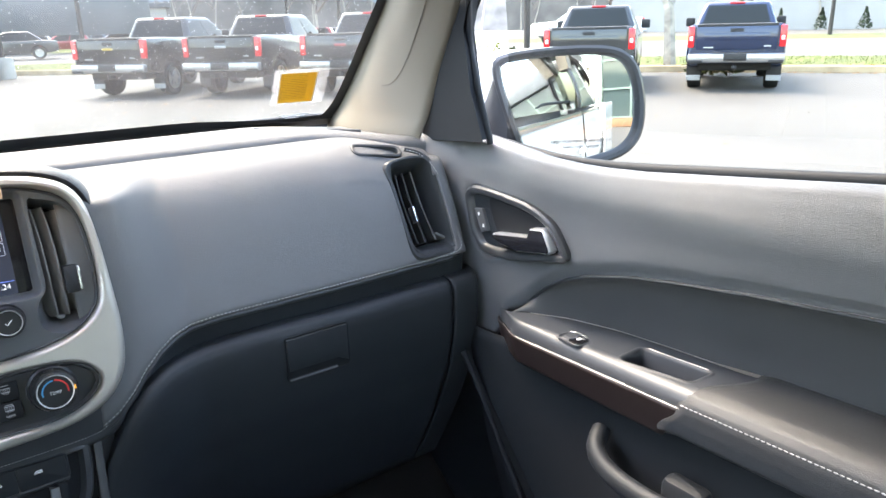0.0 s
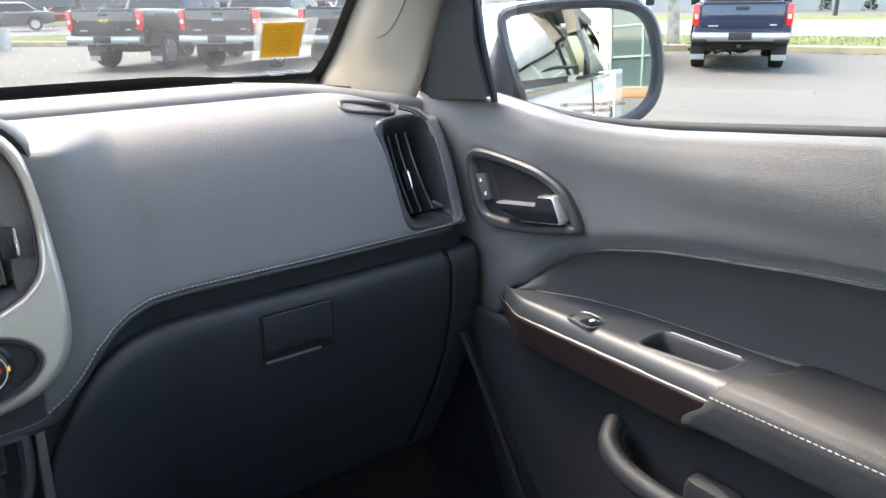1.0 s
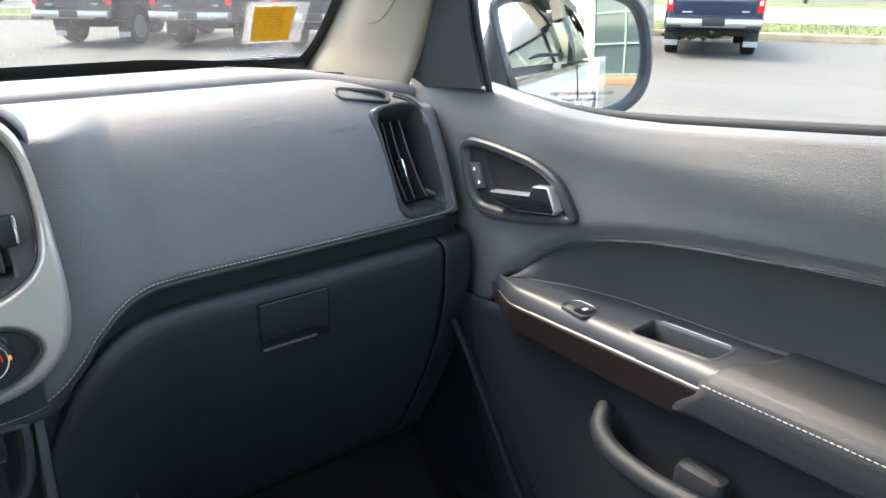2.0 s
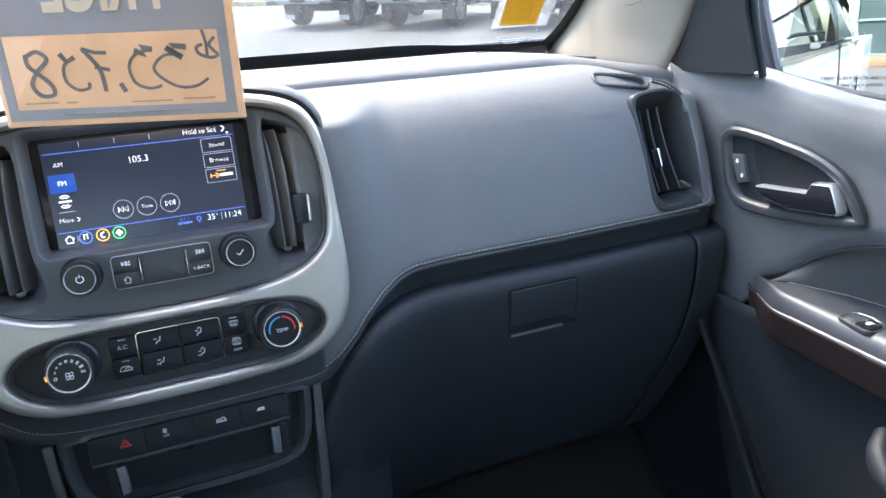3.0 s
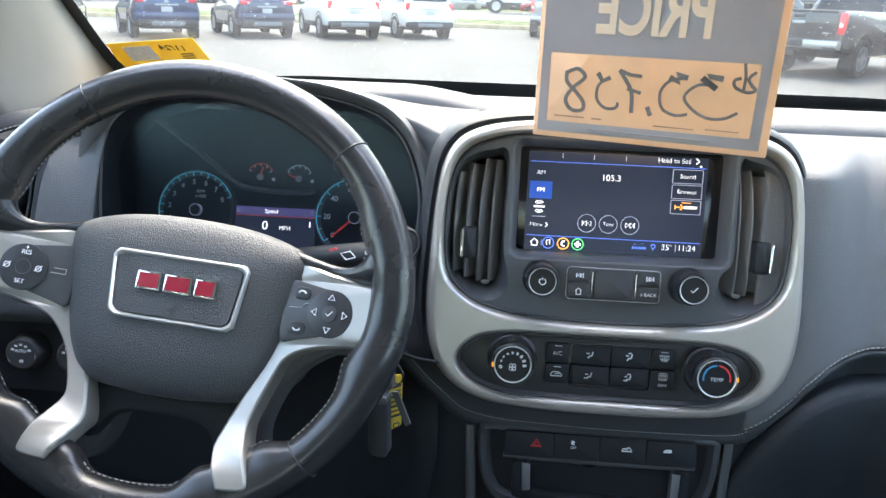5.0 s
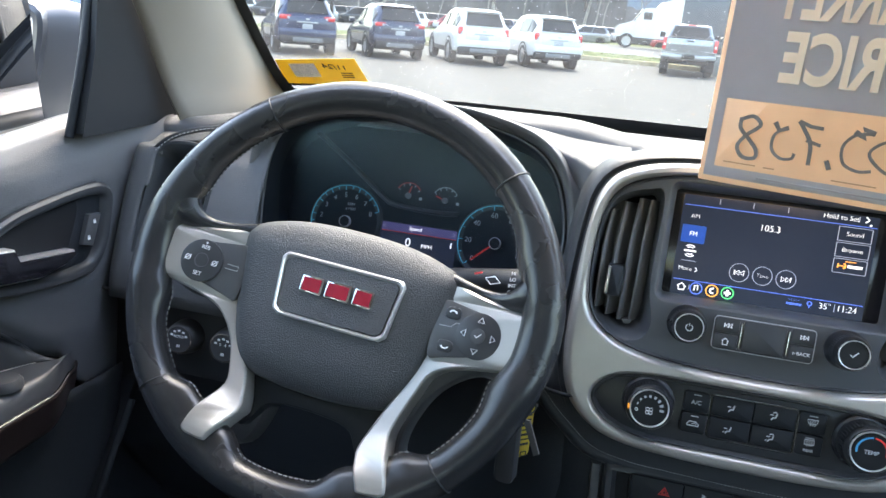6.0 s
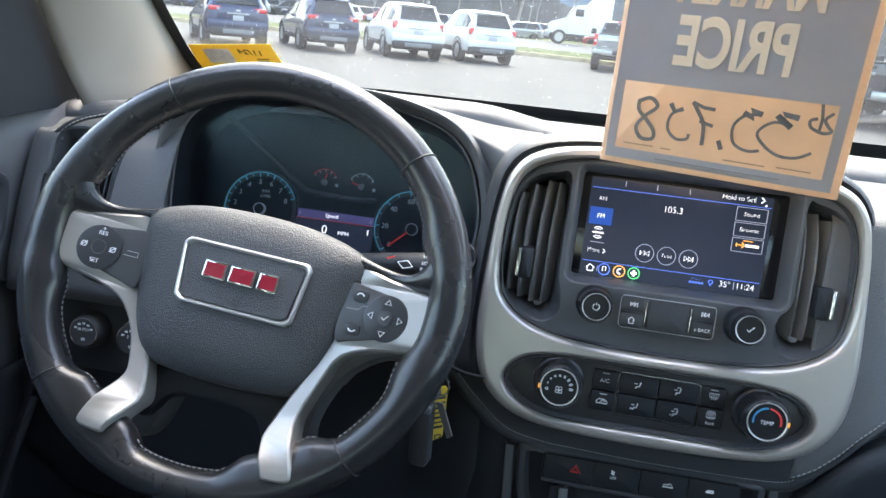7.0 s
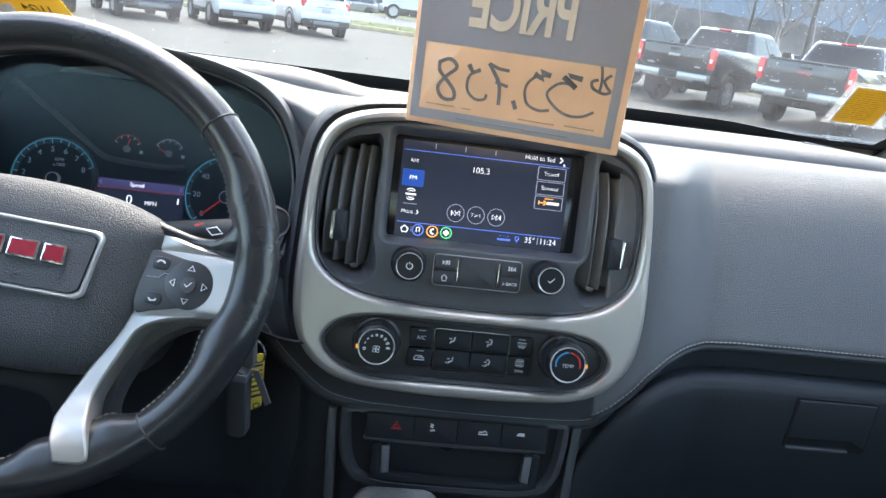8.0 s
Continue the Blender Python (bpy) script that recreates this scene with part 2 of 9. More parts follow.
def loft(name, rings, mat, parent=None, label="", closed=True, cap0=False, cap1=False, smooth=40):
    n, verts, faces = len(rings[0]), [], []
    for r in rings:
        verts += r
    for i in range(len(rings) - 1):
        for j in range(n if closed else n - 1):
            a, b = i * n + j, i * n + (j + 1) % n
            faces.append((a, b, b + n, a + n))
    if cap0:
        faces.append(tuple(reversed(range(n))))
    if cap1:
        faces.append(tuple(range((len(rings) - 1) * n, len(rings) * n)))
    return fix_normals(shape(name, verts, faces, mat, parent, label, smooth))


def prism(name, outline, F, h0, h1, mat, parent=None, label="", bevel=0.0, back=False):
    """An outline in the plane of F, raised from h0 to h1, its upper edge rounded."""
    steps = [(0, h0), (0, h1 - bevel), (bevel * 0.3, h1 - bevel * 0.3), (bevel, h1)] if bevel else [(0, h0), (0, h1)]
    rings = []
    for d, h in steps:
        o = inset(outline, d) if d else outline
        rings.append([F @ Vector((p[0], p[1], h)) for p in o])
    return loft(name, rings, mat, parent, label, cap0=back, cap1=True, smooth=35)


def polar(outline, c, n=72):
    """The outline resampled at n even angles round c."""
    out, k = [], len(outline)
    for i in range(n):
        a = 2 * math.pi * i / n
        d = Vector((math.cos(a), math.sin(a)))
        best = None
        for j in range(k):
            p, q = Vector(outline[j][:2]) - Vector(c), Vector(outline[(j + 1) % k][:2]) - Vector(c)
            e = q - p
            den = d.x * e.y - d.y * e.x
            if abs(den) < 1e-12:
                continue
            t = (p.x * e.y - p.y * e.x) / den
            s = (p.x * d.y - p.y * d.x) / den
            if t > 0 and -1e-6 <= s <= 1 + 1e-6 and (best is None or t > best):
                best = t
        best = best or 1e-4
        out.append((c[0] + d.x * best, c[1] + d.y * best))
    return out


def frame_ring(name, outer, inner, F, profile, mat, parent=None, label="", c=(0, 0), n=72):
    """A frame between two outlines; profile: rows of (share of the way inwards, height)."""
    o, i = polar(outer, c, n), polar(inner, c, n)
    rings = [[F @ Vector((p[0] + (q[0] - p[0]) * s, p[1] + (q[1] - p[1]) * s, h)) for p, q in zip(o, i)] for s, h in profile]
    return loft(name, rings, mat, parent, label)


def dome(name, outline, F, profile, mat, parent=None, label="", c=(0, 0), n=64):
    """A cushion over an outline; profile: rows of (scale, height)."""
    o = polar(outline, c, n)
    rings = [[F @ Vector((c[0] + (p[0] - c[0]) * s, c[1] + (p[1] - c[1]) * s, h)) for p in o] for s, h in profile]
    return loft(name, rings, mat, parent, label, cap1=True, smooth=50)


def lathe(name, profile, F, mat, parent=None, label="", x=0.0, y=0.0, n=40, smooth=40):
    """A turned piece about F's normal; profile: rows of (radius, height)."""
    rings = [[F @ Vector((p[0], p[1], h)) for p in ring2(max(r, 1e-5), n, x, y)] for r, h in profile]
    return loft(name, rings, mat, parent, label, cap0=False, cap1=True, smooth=smooth)


def tube(name, path, r, mat, parent=None, label="", seg=10, closed=False, flat=1.0, up=(0, 0, 1)):
    path = [Vector(p) for p in path]
    k, rings = len(path), []
    for i, p in enumerate(path):
        a, b = (path[i - 1], path[(i + 1) % k]) if closed else (path[max(i - 1, 0)], path[min(i + 1, k - 1)])
        d = (b - a).normalized()
        s = d.cross(Vector(up))
        s = s.normalized() if s.length > 1e-6 else Vector((1, 0, 0))
        w = s.cross(d).normalized()
        rr = r(i / max(k - 1, 1)) if callable(r) else r
        rings.append([p + s * (rr * math.cos(2 * math.pi * j / seg)) + w * (rr * flat * math.sin(2 * math.pi * j / seg)) for j in range(seg)])
    if closed:
        rings.append(rings[0])
    return loft(name, rings, mat, parent, label, cap0=not closed, cap1=not closed, smooth=60)


def sheet(name, fn, nu, nv, mat, parent=None, label="", skip=None, thick=0.0, smooth=50):
    """A surface from a function of two numbers between 0 and 1."""
    verts = [Vector(fn(i / nu, j / nv)) for i in range(nu + 1) for j in range(nv + 1)]
    faces = []
    for i in range(nu):
        for j in range(nv):
            q = (i * (nv + 1) + j, (i + 1) * (nv + 1) + j, (i + 1) * (nv + 1) + j + 1, i * (nv + 1) + j + 1)
            if skip and skip(sum((verts[k] for k in q), Vector()) / 4):
                continue
            faces.append(q)
    ob = shape(name, verts, faces, mat, parent, label, smooth)
    if thick:
        s = ob.modifiers.new("thickness", "SOLIDIFY")
        s.thickness, s.offset = thick, 0
    return ob


def box(name, size, F, mat, parent=None, label="", bevel=0.0, centre=(0, 0, 0)):
    x, y, z = (s / 2 for s in size)
    G = F @ Matrix.Translation(centre)
    b = min(bevel, x * 0.9, y * 0.9, z * 0.9)
    o = rrect(2 * x, 2 * y, b, n=3) if b else [(x, y), (-x, y), (-x, -y), (x, -y)]
    steps = [(b, -z), (b * 0.3, -z + b * 0.3), (0, -z + b), (0, z - b), (b * 0.3, z - b * 0.3), (b, z)] if b else [(0, -z), (0, z)]
    rings = [[G @ Vector((p[0], p[1], h)) for p in (inset(o, d) if d else o)] for d, h in steps]
    return loft(name, rings, mat, parent, label, cap0=True, cap1=True, smooth=35)


def stitch(name, path, mat, parent, pitch=0.006, length=0.0042, r=0.0007, label=""):
    """A seam of single stitches along a line."""
    path = [Vector(p) for p in path]
    verts, faces, left = [], [], 0.0
    for a, b in zip(path, path[1:]):
        d, pos = (b - a), left
        ln = d.length
        if ln < 1e-9:
            continue
        d /= ln
        s = d.cross(Vector((0.3, -0.8, 0.5))).normalized()
        w = s.cross(d)
        while pos < ln:
            p, k = a + d * pos, len(verts)
            for e, m in ((-length / 2, 0.4), (-length / 4, 1), (length / 4, 1), (length / 2, 0.4)):
                for cs, sn in ((1, 0), (0, 1), (-1, 0), (0, -1)):
                    verts.append(p + d * e + s * (r * m * cs) + w * (r * m * sn))
            for q in range(3):
                for j in range(4):
                    faces.append((k + 4 * q + j, k + 4 * q + (j + 1) % 4, k + 4 * q + 4 + (j + 1) % 4, k + 4 * q + 4 + j))
            pos += pitch
        left = pos - ln
    ob = shape(name, verts, faces, mat, parent, label, 60)
    ob["kind"] = "stuff"
    return ob


def lettering(body, F, x, y, size, mat, parent, h=0.0006, name="lettering", align="CENTER", flip=False, depth=0.0003, squeeze=1.0, bold=0.0):
    c = bpy.data.curves.new(name, "FONT")
    c.body, c.size, c.align_x, c.align_y, c.extrude, c.offset = body, size, align, "CENTER", depth, bold
    tmp = bpy.data.objects.new(name, c)
    me = bpy.data.meshes.new_from_object(tmp)
    bpy.data.objects.remove(tmp)
    bpy.data.curves.remove(c)
    me.transform(F @ Matrix.Translation((x, y, h)) @ Matrix.Diagonal((-squeeze if flip else squeeze, 1, 1, 1)))
    if flip:
        me.flip_normals()
    me.materials.clear()
    me.materials.append(mat)
    ob = new(name, me)
    ob.parent = parent
    return ob


def bar(name, x0, y0, x1, y1, w, F, mat, parent, h=0.0004, t=0.0005, label=""):
    """A thin straight bar between two points in the plane of F."""
    a, b = Vector((x0, y0)), Vector((x1, y1))
    d = (b - a).normalized()
    s = Vector((-d.y, d.x)) * (w / 2)
    return prism(name, [tuple(a - s), tuple(b - s), tuple(b + s), tuple(a + s)], F, h - t, h + t, mat, parent, label)


def stroke(name, pts, w, F, mat, parent, h=0.0004, n=5, label="", closed=False, t=0.0004):
    """A flat pen stroke along a line in the plane of F."""
    line = [Vector(p[:2]) for p in spline([(*p, 0) for p in pts], n, closed)] if n else [Vector(p) for p in pts]
    k, left, right = len(line), [], []
    for i, p in enumerate(line):
        a, b = (line[i - 1], line[(i + 1) % k]) if closed else (line[max(i - 1, 0)], line[min(i + 1, k - 1)])
        d = (b - a)
        d = d.normalized() if d.length > 1e-9 else Vector((1, 0))
        s = Vector((-d.y, d.x)) * (w / 2)
        left.append(p + s), right.append(p - s)
    verts = [F @ Vector((p.x, p.y, h + t)) for p in left] + [F @ Vector((p.x, p.y, h + t)) for p in right]
    verts += [F @ Vector((p.x, p.y, h - t)) for p in left] + [F @ Vector((p.x, p.y, h - t)) for p in right]
    faces = []
    for i in range(k if closed else k - 1):
        j = (i + 1) % k
        faces += [(i, k + i, k + j, j), (2 * k + i, 2 * k + j, 3 * k + j, 3 * k + i), (i, j, 2 * k + j, 2 * k + i), (k + i, 3 * k + i, 3 * k + j, k + j)]
    return shape(name, verts, faces, mat, parent, label, 0)


# ---------------------------------------------------------------- the cab: shell
LEAN_ST = radians(13.5)
ST = axes((0, 0.885, 1.25), (1, 0, 0), (0, math.sin(LEAN_ST), math.cos(LEAN_ST)))


def glass_y(z):
    """The windshield's plane."""
    return 1.31 - 1.4 * (z - 1.40)


def ws_edge(side, k):
    """The windshield's side edge from its foot (0) to the roof (1)."""
    z = 1.345 + 0.40 * k
    x = 0.745 - 0.105 * k + (0.003 + 0.014 * min(1.0, max(0.0, k)) if side < 0 else 0.0)
    return Vector((side * x, glass_y(z), z))


def windshield():
    ob = sheet("windshield", lambda u, v: ws_edge(-1, v).lerp(ws_edge(1, v), u) + Vector((0, 0.035 * (1 - (2 * u - 1) ** 2) * v, 0)), 24, 8, WINDSHIELD, None)
    ob.visible_shadow = False
    tagged(ob, "slightly dusty windshield glass, tinted to dim the outdoors", "windshield", kind="structure")
    return ob


def shell():
    I = Matrix.Identity(4)
    fl = sheet("floor", lambda u, v: (-0.82 + 1.64 * u, -1.45 + 2.85 * v, 0.56 + 0.02 * math.sin(9 * u) * v + 0.28 * ease((v - 0.86) / 0.14)), 24, 24, CARPET, None, thick=0.01)
    tagged(fl, "black carpeted cab floor in deep shade", "floor", kind="structure")
    roof = box("ceiling", (1.36, 2.1, 0.03), I, HEADLINER, None, bevel=0.01, centre=(0, -0.31, 1.765))
    tagged(roof, "pale fabric headliner of the cab, bouncing light onto the dash", "ceiling", kind="structure")
    fw = box("wall_front", (1.7, 0.03, 0.80), I, CAVITY, None, centre=(0, 1.42, 0.95))
    tagged(fw, "black firewall under the dashboard", "wall", kind="structure")
    back = thing("wall_rear", "grey trimmed cab back wall with a rear window opening", "wall", "structure")
    box("lower_panel", (1.66, 0.03, 0.72), I, LOWER, back, centre=(0, -1.47, 0.90))
    box("upper_rail", (1.40, 0.03, 0.10), I, HEADLINER, back, centre=(0, -1.40, 1.70))
    # unseen pane, added with a dark tint to dim light from behind
    pane = sheet("rear_window", lambda u, v: (-0.64 + 1.28 * u, -1.445 + 0.03 * v, 1.25 + 0.41 * v), 4, 4, TINTGLASS, back, "rear window, unseen, tinted dark to dim light from behind")
    pane.visible_shadow = False
    for s in (-1, 1):
        box("corner_post", (0.14, 0.03, 0.44), I, TAN, back, centre=(s * 0.70, -1.44, 1.46))
        w = thing("wall_east" if s > 0 else "wall_west", "cab side wall with door pillar and roof rail", "wall", "structure")
        box("sill_panel", (0.03, 2.5, 0.24), I, LOWER, w, centre=(s * 0.80, -0.2, 0.62))
        box("rear_door_panel", (0.04, 1.2, 0.70), I, LOWER, w, centre=(s * 0.80, -0.86, 0.98))
        box("door_pillar", (0.06, 0.12, 0.44), I @ Matrix.Rotation(-s * 0.24, 4, "Y"), TAN, w, centre=(s * (0.74 + 0.37), -0.30, 1.50 + 0.055))
        box("roof_rail", (0.06, 2.1, 0.06), I, TAN, w, centre=(s * 0.68, -0.33, 1.735))
        fp = sheet("footwell_panel", lambda u, v, s=s: (s * (0.79 - 0.04 * v), 0.83 + 0.58 * u, 0.55 + 0.78 * v), 8, 8, LOWER, w, thick=0.01)


def frit():
    """The black printed band along the glass foot."""
    def fn(u, v):
        x = -0.735 + 1.47 * u
        z = 1.340 + (0.036 - 0.012 * ease((abs(x) - 0.40) / 0.2)) * v
        return (x, glass_y(z) - 0.004, z - 0.003)

    ob = sheet("windshield_band", fn, 40, 3, SATIN, None)
    for side in (-1, 1):
        def edge(u, v, side=side):
            k = 0.02 + 0.95 * u
            p = ws_edge(side, k)
            return p + Vector((-side * (0.030 + 0.03 * math.exp(-u / 0.06)) * v, -0.003, -0.004))

        sheet("side_band", edge, 30, 2, SATIN, ob)
    tagged(ob, "black printed band along the windshield foot", "windshield band", kind="structure")


def specks():
    """Dried drops scattered over the windshield."""
    rnd = random.Random(11)
    verts, faces = [], []
    for _ in range(10500):
        k = rnd.random()
        u = rnd.random()
        p = ws_edge(-1, k).lerp(ws_edge(1, k), u) + Vector((0, 0.035 * (1 - (2 * u - 1) ** 2) * k - 0.002, -0.0014))
        r = 0.00019 + 0.00052 * rnd.random() ** 5
        b = len(verts)
        for j in range(5):
            a = 2 * math.pi * j / 5 + k
            verts.append(p + Vector((r * math.cos(a), -0.81 * r * math.sin(a), 0.58 * r * math.sin(a))))
        faces.append((b, b + 1, b + 2, b + 3, b + 4))
    ob = shape("water_speck", verts, faces, SPECK, None, "", 0)
    tagged(ob, "fine dried water specks on the windshield glass", "water speck", kind="stuff")


windshield()
frit()
specks()
shell()


def pillar(side):
    """Tan trim from the dashboard's corner up along the windshield."""
    p = thing("pillar_east" if side > 0 else "pillar_west", "tan moulded windshield pillar trim", "pillar trim", "structure")

    def fn(u, v):
        z0 = 1.318 + 0.427 * u
        a = ws_edge(side, (z0 - 1.345) / 0.40) + Vector((-side * 0.004, 0.0, 0.004))
        y = table([(1.33, 1.052), (1.353, 1.040), (1.453, 0.993), (1.561, 0.932), (1.745, 0.78)], z0)
        b = Vector((side * (0.722 - 0.05 * ease((z0 - 1.5) / 0.25)), y, z0 + 0.005))
        flare = 0.018 * math.exp(-max(0.0, z0 - 1.345) / 0.03)
        bulge = math.sin(math.pi * v) ** 0.8
        m = a.lerp(b, v)
        return m + Vector((-side * (0.036 * bulge + flare), -0.020 * bulge - flare * 0.6, 0.004 * bulge))

    sheet("trim", fn, 26, 16, TAN, p, thick=0.004, smooth=70)
    seal = [ws_edge(side, k / 16) + Vector((-side * 0.006, -0.006, -0.004)) for k in range(17)]
    tube("seal", seal, 0.007, SATIN, p, "black rubber edge seal")
    groove = [] if side < 0 else [Vector(fn(u, v)) + Vector((-side * 0.0015, -0.002, 0)) for u, v in [(0.62, 0.70), (0.50, 0.70), (0.40, 0.70), (0.32, 0.69), (0.27, 0.65), (0.25, 0.60), (0.245, 0.54)]]
    if groove:
        # darker tan tube laid on the trim in place of a groove's shade
        tube("groove", spline(groove, 5), 0.0010, material("groove_shade_tan", (0.13, 0.115, 0.095), 0.8), p)


def sail(side):
    """Black triangle at the front corner of a door window, and the window's seals."""
    s = thing("sail_panel", "black triangular trim behind the door mirror", "trim panel", "structure")
    F = axes((side * (0.722 if side > 0 else 0.732), 0, 0), (0, side, 0), (0, 0, 1))
    k = side
    g = 0.0 if side > 0 else 0.035
    o = [(1.046 + g, 1.345), (0.891, 1.358 - 0.4 * g), (0.918, 1.43), (0.934, 1.52), (0.900, 1.63), (0.875 + g, 1.63), (0.935 + g, 1.561), (0.993 + g, 1.453)]
    o = [(k * y, z) for y, z in o]
    prism("panel", o, F, 0.02, -0.004, SAILTRIM, s, bevel=-0.003, back=True)
    w = 0.735 if side > 0 else 0.745
    line = spline([(side * w, 0.889 - 0.1 * g, 1.350 - 0.3 * g), (side * (w - 0.002), 0.914, 1.43), (side * (w - 0.007), 0.929, 1.52), (side * 0.70, 0.885, 1.64), (side * 0.66, 0.80, 1.735)], 6)
    tube("seal", line, 0.005, SAILTRIM, s, "black rubber window seal")


for side in (1, -1):
    pillar(side)
    sail(side)


# ---------------------------------------------------------------- dashboard
VENT_O = [(-0.0670, 0.0768), (-0.0565, 0.0846), (-0.0225, 0.0887), (0.0011, 0.0862), (0.0137, 0.0787), (0.0205, 0.053), (0.0232, 0.0139), (0.0231, -0.0249), (0.0204, -0.0633), (0.0107, -0.0694), (-0.0170, -0.0694), (-0.0457, -0.0683), (-0.0581, -0.0617), (-0.0623, -0.0422), (-0.0643, 0.0030), (-0.0652, 0.0519)]
VENT_I = [(-0.0490, 0.0700), (-0.0250, 0.0740), (0.0000, 0.0735), (0.0075, 0.0660), (0.0105, 0.0411), (0.0125, -0.0140), (0.0130, -0.0440), (-0.0115, -0.0464), (-0.0405, -0.0456), (-0.0447, 0.0100), (-0.0470, 0.0500)]
VENT_R = [(0.66 + u, 1.25 + 0.912 * v) for u, v in VENT_O]
FACE = [(1.085, 1.358), (1.05, 1.361), (1.02, 1.359), (0.998, 1.3495), (0.981, 1.336), (0.964, 1.313), (0.947, 1.281), (0.931, 1.246), (0.917, 1.21), (0.903, 1.17), (0.893, 1.10), (0.885, 1.04)]
STITCH_Z = [(0.100, 1.0938), (0.123, 1.0962), (0.143, 1.102), (0.160, 1.1122), (0.178, 1.1285), (0.194, 1.1475), (0.214, 1.1625), (0.234, 1.1710), (0.262, 1.1765), (0.300, 1.1787), (0.36, 1.179), (0.46, 1.179), (0.62, 1.181), (0.74, 1.183)]
GLOVE_Z = [(0.128, 1.040), (0.145, 1.076), (0.162, 1.104), (0.179, 1.1215), (0.191, 1.131), (0.209, 1.1395), (0.225, 1.1435), (0.252, 1.1460), (0.300, 1.149), (0.37, 1.1495), (0.46, 1.148), (0.65, 1.150), (0.74, 1.152)]


def stack_y(z):
    return 0.885 + math.tan(LEAN_ST) * (z - 1.25)


def face_point(x, s, zlow):
    """The dashboard's face at x: s runs from the top edge (0) down to the height zlow (1)."""
    rows = FACE
    n = len(rows) - 1
    last = next((i for i in range(n) if rows[i + 1][1] <= zlow), n - 1)
    f = (rows[last][1] - zlow) / (rows[last][1] - rows[last + 1][1])
    q = s * (last + f)
    i = min(int(q), n - 1)
    y = rows[i][0] + (rows[i + 1][0] - rows[i][0]) * (q - i)
    z = rows[i][1] + (rows[i + 1][1] - rows[i][1]) * (q - i)
    a = abs(x)
    drop = 0.030 * ease((a - 0.55) / 0.17) * ease((z - 1.315) / 0.04)
    y += 0.055 * ease((a - (0.694 if x > 0 else 0.716)) / 0.035)
    z -= drop
    w = ease((0.268 - a) / 0.080) * (1 - ease((y - 0.985) / 0.06))
    y = y + (min(y, stack_y(z) + 0.012) - y) * w
    return Vector((x, y, z))


def smooth_face():
    pts = spline([(0, y, z) for y, z in FACE], 3)
    return [(p.y, p.z) for p in pts]


FACE = smooth_face()


def inside(outline, x, z):
    hit = False
    for (a, b), (c, d) in zip(outline, outline[1:] + outline[:1]):
        if (b > z) != (d > z) and x < (c - a) * (z - b) / (d - b) + a:
            hit = not hit
    return hit


def side_vent(parent, side):
    """The upright air vent at the dashboard's end: a raised frame, a smooth throat and leaning blades."""
    F = axes((0.66 if side > 0 else -0.674, 0.938, 1.25), (1, side * 0.05, 0), (0, 0.45, 1))
    o = [(p.x, p.y) for p in spline([(side * u, v, 0) for u, v in VENT_O], 4, True)]
    i = [(p.x, p.y) for p in spline([(side * u, v, 0) for u, v in VENT_I], 4, True)]
    c = (-side * 0.020, 0.008)
    v = frame_ring("side_vent", inset(o, -0.003), i, F, [(0, -0.012), (0, 0.0005), (0.10, 0.0038), (0.28, 0.0040), (0.42, 0.0012), (0.62, -0.006), (0.85, -0.018), (1, -0.032), (1, -0.060)], COLLAR, parent, "black upright air vent with vertical slats", c=c, n=140)
    prism("backing", inset(i, -0.004), F, -0.066, -0.060, CAVITY, v)
    for x0, x1 in ((-0.0420, -0.0365), (-0.0285, -0.0212), (-0.0125, -0.0010)):
        rows = []
        for k in range(13):
            b = k / 12
            cx, y = x0 + (x1 - x0) * b, 0.069 - 0.113 * b
            rows.append([F @ Vector((side * (cx + px), y, -0.013 - 0.004 * math.sin(math.pi * b) + ph)) for px, ph in ((-0.0016, -0.0012), (-0.0004, 0.0), (0.0010, -0.0010), (0.0120, -0.034), (0.0090, -0.035))])
        loft("slat", rows, BEZEL, v, cap0=True, cap1=True, smooth=40)
    G = F @ Matrix.Translation((-side * 0.0318, 0.001, 0)) @ Matrix.Rotation(side * 0.055, 4, "Z")
    prism("slider", rrect(0.0052, 0.026, 0.0018), G, -0.016, -0.004, CHROME, v, "chrome slider tab", bevel=0.0014)
    H = F @ Matrix.Translation((side * 0.0085, -0.0395, 0)) @ Matrix.Rotation(-side * 0.60, 4, "Z")
    prism("thumb_wheel", rrect(0.019, 0.0042, 0.0018), H, -0.030, -0.012, GREYSILVER, v, bevel=0.0012)
    return v


